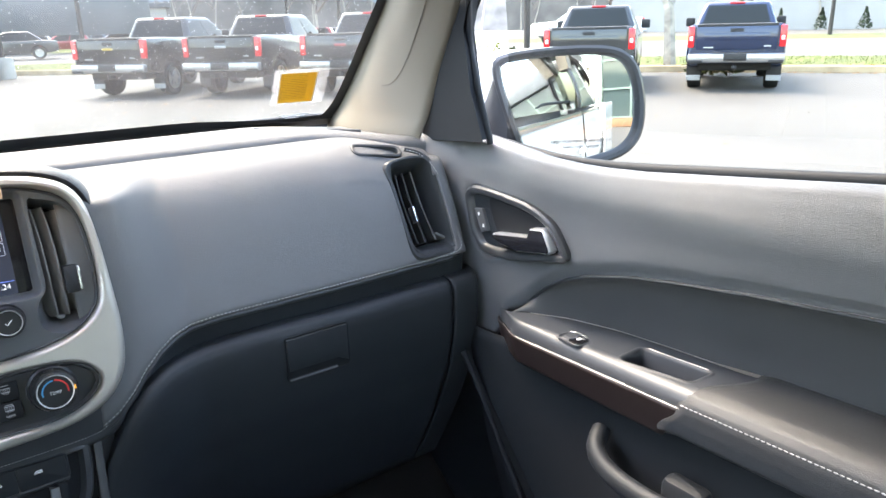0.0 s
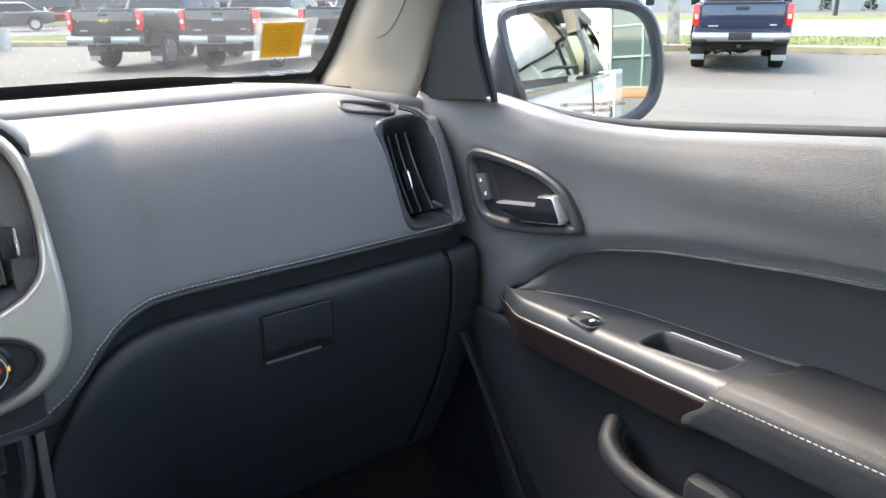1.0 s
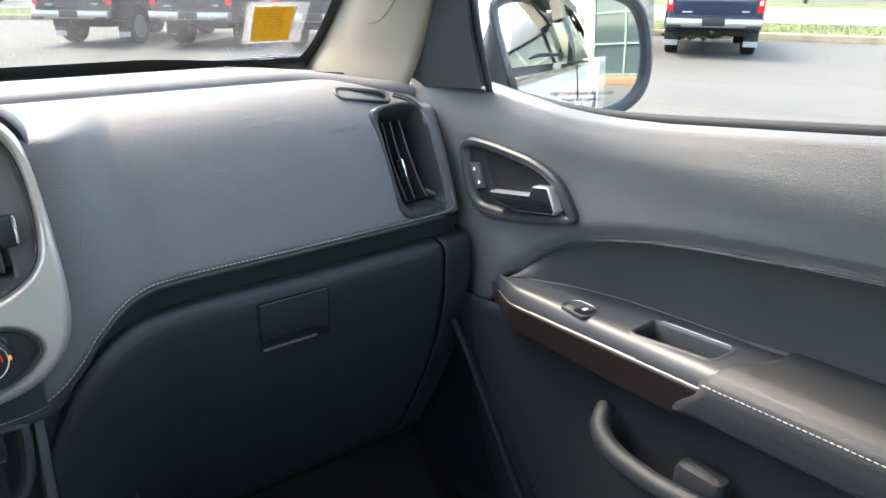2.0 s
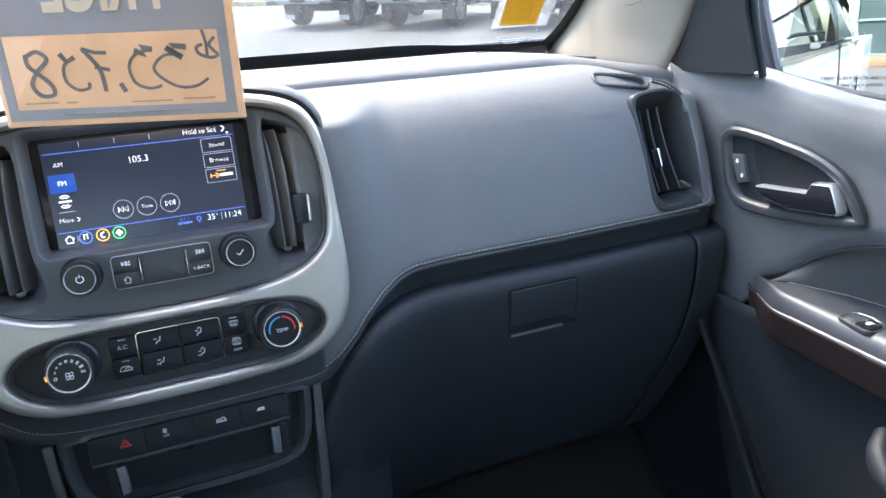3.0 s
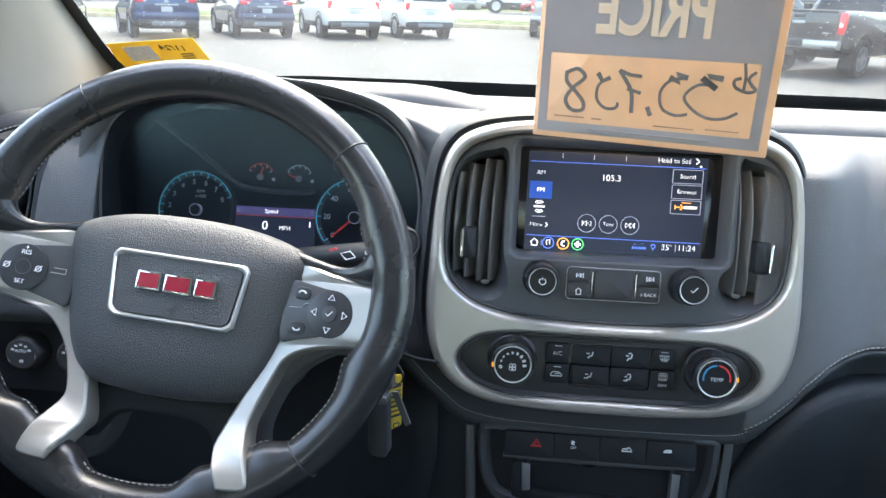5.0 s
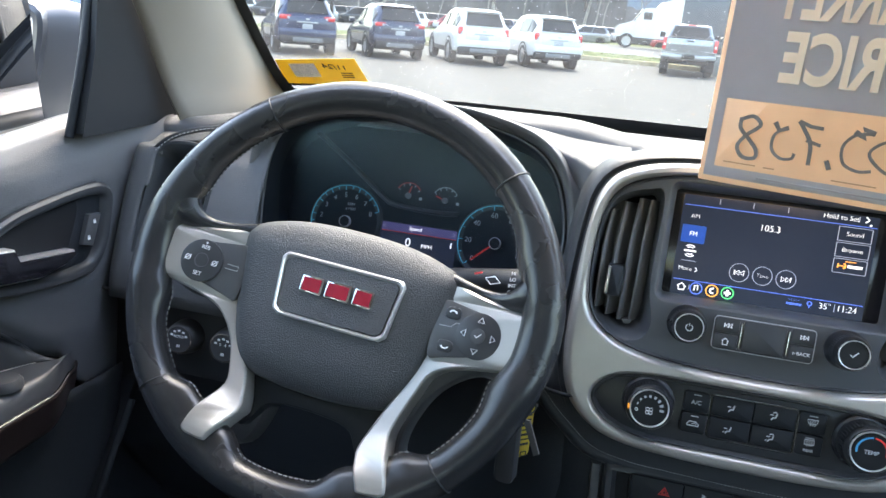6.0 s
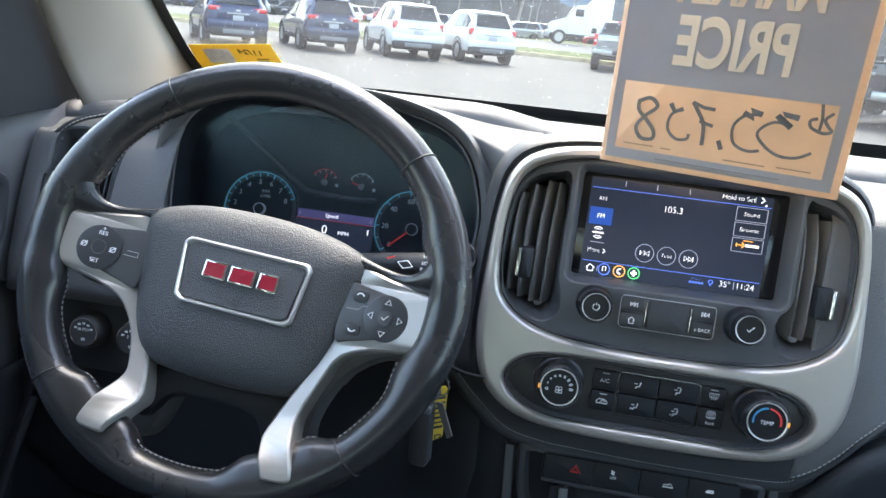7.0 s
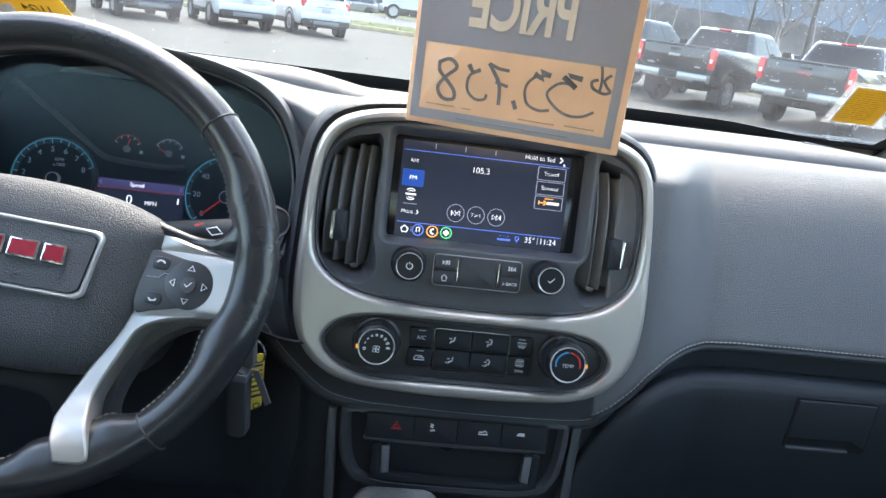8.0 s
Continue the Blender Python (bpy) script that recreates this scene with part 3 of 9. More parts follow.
def dashboard():
    d = thing("dashboard", "black soft-touch dashboard with pale stitching", "dashboard")
    # upper pad from the windshield to its rolled rear edge
    pad = [(1.395, 1.342), (1.34, 1.352), (1.28, 1.359), (1.20, 1.366), (1.13, 1.3715), (1.09, 1.374), (1.075, 1.373), (1.066, 1.368), (1.062, 1.360), (1.064, 1.350), (1.075, 1.342)]
    pad = [(p.x, p.y) for p in spline([(*q, 0) for q in pad], 3)]

    def pad_fn(u, v):
        x = -0.735 + 1.47 * u
        y, z = pad[round(v * (len(pad) - 1))]
        a = abs(x)
        e = ease((a - 0.50) / 0.24)
        k = ease((y - 1.10) / 0.2)
        y = y - 0.035 * e * (1 - k)
        z = z - 0.028 * e * (1 - 0.4 * k)
        if x < -0.05:
            w = ease((-0.09 - x) / 0.14) * (1 - ease((-0.50 - x) / 0.14))
            z += 0.022 * w * (1 - k)
            y -= 0.02 * w * (1 - k)
        return (x, y, z)

    sheet("upper_pad", pad_fn, 72, len(pad) - 1, SOFT, d, thick=0.003, smooth=60)
    tube("glass_foot_seal", [(x / 20 * 0.74, 1.372, 1.3565) for x in range(-20, 21)], 0.0075, SATIN, d, "black band along the windshield's foot")
    # speaker grilles in the pad's corners
    for s in (-1, 1):
        F = axes((s * 0.575, 1.170, 1.3625), (1, 0, -s * 0.105), (0, 1, -0.075))
        prism("speaker_grille", [(-s * 0.085, 0.045), (s * 0.075, 0.075), (s * 0.065, -0.055), (-s * 0.045, -0.045)], F, -0.006, 0.0012, BEZEL, d, "black perforated speaker grille", bevel=0.002)
        rows = []
        for i in range(26):
            for j in range(14):
                x, y = -0.062 + 0.0052 * i, -0.038 + 0.0068 * j
                if inside([(-s * 0.075, 0.038), (s * 0.066, 0.064), (s * 0.057, -0.046), (-s * 0.040, -0.038)], x, y):
                    rows.append((x, y))
        verts, faces = [], []
        for x, y in rows:
            b = len(verts)
            verts += [F @ Vector((x + 0.0016 * math.cos(a), y + 0.0016 * math.sin(a), 0.0017)) for a in (0, 1.57, 3.14, 4.71)]
            faces.append((b, b + 1, b + 2, b + 3))
        shape("perforation", verts, faces, CAVITY, d, "", 0)["kind"] = "stuff"
    # passenger panel
    cut = inset([(p.x, p.y) for p in spline([(x, z, 0) for x, z in VENT_R], 4, True)], 0.002)

    def panel_fn(u, v):
        x = 0.138 + (0.735 - 0.138) * u
        return face_point(x, v, table(STITCH_Z, x))

    sheet("passenger_panel", panel_fn, 120, 60, SOFT, d, "wide black grained vinyl panel above the glove box", skip=lambda p: inside(cut, p.x, p.z), thick=0.003, smooth=70)
    seam = [face_point(x, 1, table(STITCH_Z, x) + 0.003) + Vector((0, -0.0025, 0)) for x in [0.141 + 0.006 * i for i in range(89)]]
    end = spline([(0.668, 0.9075, 1.1852), (0.683, 0.9085, 1.1868), (0.6915, 0.9115, 1.1945), (0.6905, 0.9195, 1.2134), (0.6885, 0.9350, 1.2491), (0.6846, 0.9540, 1.2919), (0.6765, 0.9672, 1.3171), (0.6606, 0.9790, 1.3340), (0.6393, 0.9900, 1.3420)], 8)
    stitch("stitching", [p for p in seam if p.x < 0.667], THREAD, d, 0.0052, 0.0038, 0.0007)
    stitch("stitching", [p + Vector((0, -0.0022, 0.0006)) for p in end], THREAD, d, 0.0052, 0.0038, 0.0006)
    tube("seam_welt", [p + Vector((0, 0.0010, -0.0062)) for p in seam], 0.0032, COLLAR, d)
    tube("end_welt", [p + Vector((0.0062, 0.003, -0.001)) for p in end], 0.0034, COLLAR, d)
    lettering("A I R B A G", axes((0.548, 0.9600, 1.3087), (1, 0.0, -0.015), (0, 0.45, 1)), 0, 0, 0.0098, EMBOSS, d, h=0.001)
    # small side-window slot on the panel's top
    F = axes((0.595, 0.993, 1.3450), (1, -0.10, -0.13), (0.1, 1, 0.60))
    slot = frame_ring("defrost_slot", rrect(0.086, 0.027, 0.012), rrect(0.070, 0.015, 0.007), F, [(0, -0.004), (0, 0.001), (0.3, 0.0022), (0.8, 0.001), (1, -0.008)], COLLAR, d, "small oval defroster slot")
    prism("slot_floor", rrect(0.072, 0.017, 0.008), F, -0.012, -0.008, CAVITY, slot)
    for x in (-0.010, 0.006):
        prism("slot_chip", [(x - 0.010, 0.005), (x + 0.003, 0.005), (x + 0.010, -0.005), (x - 0.003, -0.005)], F, -0.009, -0.003, SILVER, slot, bevel=0.0006)
    side_vent(d, 1)
    # recessed band under the panel, then the glove box
    def band_fn(u, v):
        x = 0.138 + 0.597 * u
        zs, zg = table(STITCH_Z, x) - 0.004, table(GLOVE_Z, x) - 0.006
        a = face_point(x, 1, table(STITCH_Z, x))
        z = zs + (zg - zs) * v
        return (x, a.y + 0.005 + 0.004 * v + 0.05 * ease((x - 0.705) / 0.03), z)

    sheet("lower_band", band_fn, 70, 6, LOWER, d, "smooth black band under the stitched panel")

    def glove_x(x, v, end=0.0):
        # lower rows curve away so that the door darkens downwards
        lip = [(0.918, 0.0), (0.908, 0.0010), (0.898, 0.0000), (0.891, -0.0035), (0.8870, -0.010), (0.8850, -0.020), (0.8845, -0.05), (0.888, -0.09), (0.902, -0.15), (0.930, -0.22), (0.970, -0.30), (1.015, -0.38)]
        q = v * (len(lip) - 1)
        i = min(int(q), len(lip) - 2)
        y = lip[i][0] + (lip[i + 1][0] - lip[i][0]) * (q - i)
        z = lip[i][1] + (lip[i + 1][1] - lip[i][1]) * (q - i)
        y -= 0.034 * ease((0.275 - x) / 0.11)
        return (x, y + 0.045 * ease((x - 0.700) / 0.035), table(GLOVE_Z, x) - 0.0035 + z)

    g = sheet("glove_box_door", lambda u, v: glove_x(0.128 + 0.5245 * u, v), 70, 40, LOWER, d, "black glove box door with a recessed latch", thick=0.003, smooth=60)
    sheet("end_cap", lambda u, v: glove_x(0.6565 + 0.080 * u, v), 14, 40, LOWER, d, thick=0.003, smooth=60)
    F = axes((0.4190, 0.8832, 1.1015), (1, 0, 0), (0, 0.0, 1))
    # flat black border stands in for the shadow gap round the lever
    prism("latch_gap", rrect(0.0960, 0.0640, 0.005), F, -0.006, 0.0004, CAVITY, g)
    prism("latch_plate", [(-0.0455, 0.0295), (0.0455, 0.0295), (0.0455, -0.0245), (0.0300, -0.0170), (-0.0455, -0.0170)], F, -0.004, 0.0030, LOWER, g, "flat square latch lever", bevel=0.0016)
    sheet("finger_scoop", lambda u, v: F @ Vector((-0.0455 + 0.076 * u - 0.004 * v * u, -0.0170 - 0.0125 * v, 0.0015 - 0.006 * math.sin(math.pi * min(1.0, 1.15 * v)))), 8, 10, LOWER, g)
    prism("latch_lip", rrect(0.0725, 0.0024, 0.0010, -0.0090, -0.0296), F, -0.004, 0.0045, HARD, g, bevel=0.0008)
    # driver's side: knee panel, vent, face beside the wheel
    cut_l = [(-x - 0.014, z) for x, z in cut]

    def left_fn(u, v):
        x = -0.752 + (0.752 - 0.545) * u
        return face_point(x, v, 1.150)

    sheet("driver_end_panel", left_fn, 34, 40, SOFT, d, "black vinyl around the driver's end vent", skip=lambda p: inside(cut_l, p.x, p.z), thick=0.003, smooth=70)
    endl = spline([(-0.680, 0.9065, 1.1815), (-0.6985, 0.9095, 1.1830), (-0.7075, 0.9180, 1.2014), (-0.7100, 0.9330, 1.2339), (-0.7080, 0.9510, 1.2746), (-0.6995, 0.9655, 1.3087), (-0.6870, 0.9730, 1.3260), (-0.6690, 0.9790, 1.3383), (-0.6420, 0.9865, 1.3470), (-0.6140, 0.9900, 1.3520)], 8)
    stitch("stitching", [p + Vector((0, -0.0022, 0.0006)) for p in endl], THREAD, d, 0.0052, 0.0038, 0.0006)
    tube("end_welt", [p + Vector((-0.0062, 0.003, -0.001)) for p in endl], 0.0034, COLLAR, d)
    side_vent(d, -1)
    F = axes((-0.595, 0.993, 1.3450), (1, 0.10, 0.13), (-0.1, 1, 0.60))
    slot = frame_ring("defrost_slot", rrect(0.082, 0.032, 0.015), rrect(0.066, 0.017, 0.008), F, [(0, -0.004), (0, 0.002), (0.3, 0.0035), (0.8, 0.002), (1, -0.01)], COLLAR, d, "small oval defroster slot")
    prism("slot_floor", rrect(0.066, 0.017, 0.008), F, -0.012, -0.008, CAVITY, slot)

    def knee_fn(u, v):
        x = -0.745 + (0.745 - 0.155) * u
        z = 1.158 - 0.373 * v
        y = table([(0, 0.902), (0.02, 0.920), (0.06, 0.930), (0.3, 0.918), (0.6, 0.925), (1, 1.02)], v)
        y -= 0.045 * ease((x + 0.26) / 0.09)
        return (x, y, z)

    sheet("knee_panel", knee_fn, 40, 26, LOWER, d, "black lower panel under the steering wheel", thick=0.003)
    F = axes((-0.595, 0.922, 1.108), (1, 0, 0), (0, 0.18, 1))
    sw = prism("switch_plate", rrect(0.15, 0.10, 0.012, 0, 0.0), F, -0.004, 0.006, SATIN, d, "black plate with two rotary switches", bevel=0.002)
    # no opening here: a flat black patch gives the cubby's shaded mouth
    prism("cubby_mouth", rrect(0.14, 0.035, 0.006, 0, 0.078), F, -0.004, 0.001, CAVITY, d, bevel=0.001)
    for x in (-0.028, 0.030):
        k = lathe("rotary_switch", [(0.021, 0.004), (0.021, 0.012), (0.0185, 0.026), (0.017, 0.028)], F, HARD, sw, x=x, y=0.0)
        lathe("switch_ring", [(0.0172, 0.0275), (0.0172, 0.0285), (0.0155, 0.0285), (0.0155, 0.0275)], F, CHROME, k, x=x, y=0.0)
        for i in range(5):
            a = radians(25 + 32 * i)
            bar("mark", x + 0.0105 * math.cos(a) - 0.0016, 0.0105 * math.sin(a), x + 0.0105 * math.cos(a) + 0.0016, 0.0105 * math.sin(a), 0.0022, F, WHITEINK, k, h=0.0284)
        bar("mark", x - 0.002, -0.008, x + 0.002, -0.008, 0.003, F, WHITEINK, k, h=0.0284)
    lettering("AUTO", F, -0.028, 0.0035, 0.0048, WHITEINK, sw, h=0.0288)
    lettering("2   4", F, 0.030, 0.0035, 0.0048, WHITEINK, sw, h=0.0288)
    # under-stack apron
    sheet("centre_apron", lambda u, v: (-0.215 + 0.43 * u, stack_y(1.10 - 0.16 * v) + 0.020 + 0.012 * v + 0.05 * ease((abs(2 * u - 1) - 0.66) / 0.34), 1.116 - 0.30 * v), 40, 16, LOWER, d)
    return d


dashboard()


# ---------------------------------------------------------------- centre stack
def mirror_x(half):
    """A closed outline from its right half, which runs from the bottom up."""
    return [(p.x, p.y) for p in spline([(*q, 0) for q in half + [(-x, y) for x, y in reversed(half) if x > 1e-6]], 5, True)]


ST_OUT = mirror_x([(0, -0.140), (0.06, -0.139), (0.115, -0.1335), (0.149, -0.118), (0.170, -0.090), (0.1775, -0.046), (0.1755, 0.02), (0.171, 0.075), (0.163, 0.108), (0.142, 0.129), (0.095, 0.140), (0, 0.1435)])
ST_HOLE = mirror_x([(0, -0.0505), (0.06, -0.0490), (0.105, -0.0435), (0.136, -0.0320), (0.1560, -0.0130), (0.1625, 0.014), (0.1630, 0.055), (0.1575, 0.090), (0.1440, 0.112), (0.118, 0.124), (0.08, 0.1300), (0, 0.1325)])
ST_OVAL = mirror_x([(0, -0.1258), (0.06, -0.1258), (0.096, -0.1244), (0.122, -0.1165), (0.1390, -0.1040), (0.1445, -0.0905), (0.1375, -0.0770), (0.1215, -0.0675), (0.092, -0.0630), (0.05, -0.0622), (0, -0.0620)])
VENT_MOUTH = [(0.1085, 0.1095), (0.121, 0.1125), (0.139, 0.1070), (0.1505, 0.0975), (0.1570, 0.080), (0.1605, 0.040), (0.1605, 0.008), (0.1570, -0.0125), (0.1480, -0.0235), (0.135, -0.0305), (0.1220, -0.0342), (0.1110, -0.0328), (0.1020, -0.0250), (0.0995, -0.0130), (0.1025, 0.0030), (0.1085, 0.0165), (0.1090, 0.050)]
VENT_THROAT = [(0.1105, 0.1040), (0.122, 0.1070), (0.138, 0.1015), (0.1485, 0.0920), (0.1540, 0.076), (0.1570, 0.040), (0.1565, 0.008), (0.1530, -0.0045), (0.1440, -0.0105), (0.133, -0.0150), (0.1220, -0.0175), (0.1150, -0.0170), (0.1105, -0.0120), (0.1090, 0.0000), (0.1100, 0.0100), (0.1110, 0.0300), (0.1112, 0.050)]


def clip(outline, level, keep_above):
    """The part of an outline above or below a level."""
    out = []
    for (a, b), (c, d) in zip(outline, outline[1:] + outline[:1]):
        if (b >= level) == keep_above:
            out.append((a, b))
        if (b >= level) != (d >= level):
            t = (level - b) / (d - b)
            out.append((a + (c - a) * t, level))
    return out


def vent_line(rows, s):
    """A vent's outline on one side; the edge beside the screen follows the screen, which sits a little to the right."""
    return [(p.x, p.y) for p in spline([(s * (x + (0.0035 * s * ease((y - 0.004) / 0.014) if x < 0.112 else 0)), y, 0) for x, y in rows], 4, True)]


def air_vent(parent, s):
    """One of the two upright vents beside the screen: a scooped mouth and four turned blades."""
    mouth, throat = vent_line(VENT_MOUTH, s), vent_line(VENT_THROAT, s)
    c = (s * 0.132, 0.042)
    v = frame_ring("air_vent", mouth, throat, ST, [(0, -0.0040), (0.04, -0.0046), (0.14, -0.0070), (0.35, -0.0120), (0.65, -0.0200), (0.9, -0.0290), (1, -0.0360), (1, -0.075)], BEZEL, parent, "black air vent with upright slats", c=c, n=140)
    prism("backing", inset(throat, -0.004), ST, -0.080, -0.074, CAVITY, v)
    for xt, xm, xb, top, low in ((0.1150, 0.1180, 0.1190, 0.1030, -0.0170), (0.1255, 0.1297, 0.1305, 0.1035, -0.0175), (0.1388, 0.1424, 0.1425, 0.0985, -0.0145), (0.1508, 0.1545, 0.1540, 0.0900, -0.0085)):
        rows = []
        for k in range(21):
            b = k / 20
            y = top + (low - top) * b
            x = xt + (xm - xt) * math.sin(math.pi / 2 * min(1.0, 2 * b)) if b < 0.5 else xm + (xb - xm) * (2 * b - 1)
            h = -0.011 - 0.006 * abs(2 * b - 1) ** 3
            rows.append([ST @ Vector((s * (x + px), y, h + ph)) for px, ph in ((-0.0016, -0.0009), (-0.0004, 0.0), (0.0008, -0.0004), (0.0013, -0.0022), (-0.0110, -0.036), (-0.0138, -0.035))])
        loft("slat", rows, VANE, v, cap0=True, cap1=True, smooth=50)
    prism("blade_clip", [(s * 0.1160, -0.0150), (s * 0.1270, -0.0165), (s * 0.1240, -0.0205), (s * 0.1190, -0.0200)], ST, -0.030, -0.0155, GREYSILVER, v, "small grey blade clip", bevel=0.0008)
    t = prism("slider", rrect(0.0150, 0.031, 0.003, s * 0.1392, 0.0215), ST, -0.028, -0.001, LOWER, v, "black slider with chrome edge", bevel=0.003)
    prism("slider_edge", rrect(0.0036, 0.028, 0.0016, s * 0.1458, 0.0215), ST, -0.012, 0.0020, CHROME, t, "chrome edge", bevel=0.0012)
    return v


def dial(parent, name, x, y, r, h, label):
    k = lathe(name, [(r * 1.12, 0.0), (r * 1.12, 0.004), (r * 1.02, 0.006), (r * 0.98, h - 0.006), (r * 0.94, h - 0.002), (r * 0.86, h)], ST, PIANO, parent, label, x=x, y=y, n=48)
    verts, faces = [], []
    for i in range(48):
        a = 2 * math.pi * i / 48
        d, e = Vector((math.cos(a), math.sin(a), 0)), Vector((-math.sin(a), math.cos(a), 0)) * (r * 0.028)
        b = len(verts)
        for hh in (0.007, h - 0.005):
            for q in (d * (r * 0.985) - e, d * (r * 1.012), d * (r * 0.985) + e):
                verts.append(ST @ (Vector((x, y, hh)) + q))
        faces += [(b, b + 1, b + 4, b + 3), (b + 1, b + 2, b + 5, b + 4)]
    shape("knurling", verts, faces, PIANO, k, "", 0)["kind"] = "stuff"
    lathe("chrome_ring", [(r * 0.82, h - 0.003), (r * 0.82, h + 0.0008), (r * 0.805, h + 0.0014), (r * 0.765, h + 0.0012), (r * 0.75, h - 0.0008)], ST, RINGCHROME, k, "bright chrome ring", x=x, y=y, n=48)
    lathe("face", [(r * 0.76, h - 0.001), (r * 0.75, h - 0.0003), (r * 0.2, h - 0.0003)], ST, KNOBFACE, k, x=x, y=y, n=48)
    return k


def arc(x, y, r, a0, a1, n=14):
    return [(x + r * math.cos(radians(a0 + (a1 - a0) * i / n)), y + r * math.sin(radians(a0 + (a1 - a0) * i / n))) for i in range(n + 1)]


def key_outline(x0, y0, x1, y1, r=0.003):
    return rrect(abs(x1 - x0), abs(y1 - y0), r, (x0 + x1) / 2, (y0 + y1) / 2, 4)


def airflow_icon(x, y, parent, h, kind):
    """An airflow mark: a bent seat line with short air lines beside it."""
    stroke("mark", [(x + 0.0014, y + 0.0030), (x + 0.0004, y - 0.0012), (x - 0.0020, y - 0.0014), (x - 0.0032, y - 0.0036)], 0.0011, ST, PALEINK, parent, h=h, n=0)
    bar("mark", x - 0.0046, y + 0.0012, x - 0.0018, y + 0.0012, 0.0007, ST, PALEINK, parent, h=h)
    if kind & 1:
        bar("mark", x - 0.0056, y - 0.0030, x - 0.0040, y - 0.0020, 0.0007, ST, PALEINK, parent, h=h)
    if kind & 2:
        stroke("mark", [(x - 0.0022, y + 0.0032), (x - 0.0002, y + 0.0040), (x + 0.0010, y + 0.0036)], 0.0007, ST, PALEINK, parent, h=h, n=0)


def head_unit(parent):
    """The touch screen and what it shows."""
    H = -0.027
    scr = prism("screen", rrect(0.204, 0.1085, 0.004, 0.0045, 0.0660), ST, H - 0.01, H, SCREENOFF, parent, "lit touch screen with radio menu", bevel=0.001)
    prism("lit_area", rrect(0.1735, 0.1010, 0.001, 0.0015, 0.0630), ST, H, H + 0.0006, SCREEN, scr)
    h = H + 0.0010

    def txt(s, x, y, size, mat=UIWHITE, align="CENTER"):
        lettering(s, ST, x, y, size, mat, scr, h=h, align=align, depth=0.0001, bold=-0.00012)

    for y in (0.1037, 0.0306):
        bar("rule", -0.0835, y, 0.0868, y, 0.0006, ST, UILINE, scr, h=h)
    for x in (-0.052, -0.0215, 0.0095):
        bar("rule", x, 0.1075, x, 0.1125, 0.0005, ST, UIGREY, scr, h=h)
    bar("rule", 0.071, 0.1075, 0.071, 0.1125, 0.0005, ST, UIGREY, scr, h=h)
    txt("Hold to Set", 0.0555, 0.1098, 0.0066)
    stroke("chevron", [(0.0765, 0.1130), (0.0795, 0.1103), (0.0765, 0.1076)], 0.0010, ST, UIWHITE, scr, h=h, n=0)
    lathe("dot", [(0.0011, H), (0.001, h)], ST, UIWHITE, scr, x=0.0815, y=0.1056, n=10)
    txt("AM", -0.0722, 0.0930, 0.0058)
    prism("fm_tile", rrect(0.0222, 0.0172, 0.001, -0.0717, 0.0758), ST, H, h, UIBLUE, scr, "blue tile")
    txt_h = h + 0.0006
    lettering("FM", ST, -0.0717, 0.0758, 0.0062, UIWHITE, scr, h=txt_h, depth=0.0001)
    for k, r in ((1, 0.0052), (1, 0.0032), (-1, 0.0052), (-1, 0.0032)):
        stroke("wave", [(-0.0724 + a, 0.0592 + k * (b + 0.0005)) for a, b in arc(0, 0, r, 40, 140, 6)], 0.0008, ST, UIWHITE, scr, h=h, n=0)
    bar("wave_bar", -0.0778, 0.0592, -0.0668, 0.0592, 0.0016, ST, UIWHITE, scr, h=h)
    bar("rule", -0.079, 0.0495, -0.0655, 0.0495, 0.0005, ST, UIGREY, scr, h=h)
    txt("More", -0.0742, 0.0415, 0.0058)
    stroke("chevron", [(-0.0650, 0.0436), (-0.0630, 0.0415), (-0.0650, 0.0394)], 0.0008, ST, UIWHITE, scr, h=h, n=0)
    txt("105.3", -0.0037, 0.0902, 0.0086)
    for i, word in enumerate(("Sound", "Browse", "")):
        y = 0.0952 - 0.01495 * i
        stroke("tile_frame", rrect(0.0287, 0.0132, 0.0008, 0.0697, y, 2), 0.0005, ST, UIGREY, scr, h=h, n=0, closed=True)
        if word:
            txt(word, 0.0697, y, 0.0060)
    y = 0.0653
    stroke("orange_mark", [(0.0597, y + 0.002), (0.0597, y - 0.002)], 0.0009, ST, UIORANGE, scr, h=h, n=0)
    stroke("orange_mark", [(0.0640 + a, y + b) for a, b in arc(0, 0, 0.0024, -80, 80, 6)], 0.0011, ST, UIORANGE, scr, h=h, n=0)
    bar("orange_mark", 0.0600, y, 0.0650, y, 0.0009, ST, UIORANGE, scr, h=h)
    bar("white_mark", 0.0680, y, 0.0805, y, 0.0026, ST, UIWHITE, scr, h=h)
    bar("orange_mark", 0.0655, y + 0.0044, 0.0745, y + 0.0044, 0.0008, ST, UIORANGE, scr, h=h)
    for i, x in enumerate((-0.0247, -0.0036, 0.0175)):
        stroke("button_ring", ring2(0.0088, 36, x, 0.0449), 0.0005, ST, UIGREY, scr, h=h, n=0, closed=True)
        if i == 1:
            txt("Tune", x, 0.0449, 0.0052)
        else:
            k = 1 if i == 2 else -1
            for q in (-0.0030, 0.0012):
                stroke("skip_mark", [(x + k * q - k * 0.0012, 0.0473), (x + k * q + k * 0.0024, 0.0449), (x + k * q - k * 0.0012, 0.0425)], 0.0006, ST, UIWHITE, scr, h=h, n=0, closed=True)
            bar("skip_mark", x + k * 0.0042, 0.0473, x + k * 0.0042, 0.0425, 0.0008, ST, UIWHITE, scr, h=h)
    stroke("home_mark", [(-0.0790, 0.0238), (-0.0750, 0.0272), (-0.0710, 0.0238)], 0.0009, ST, UIWHITE, scr, h=h, n=0)
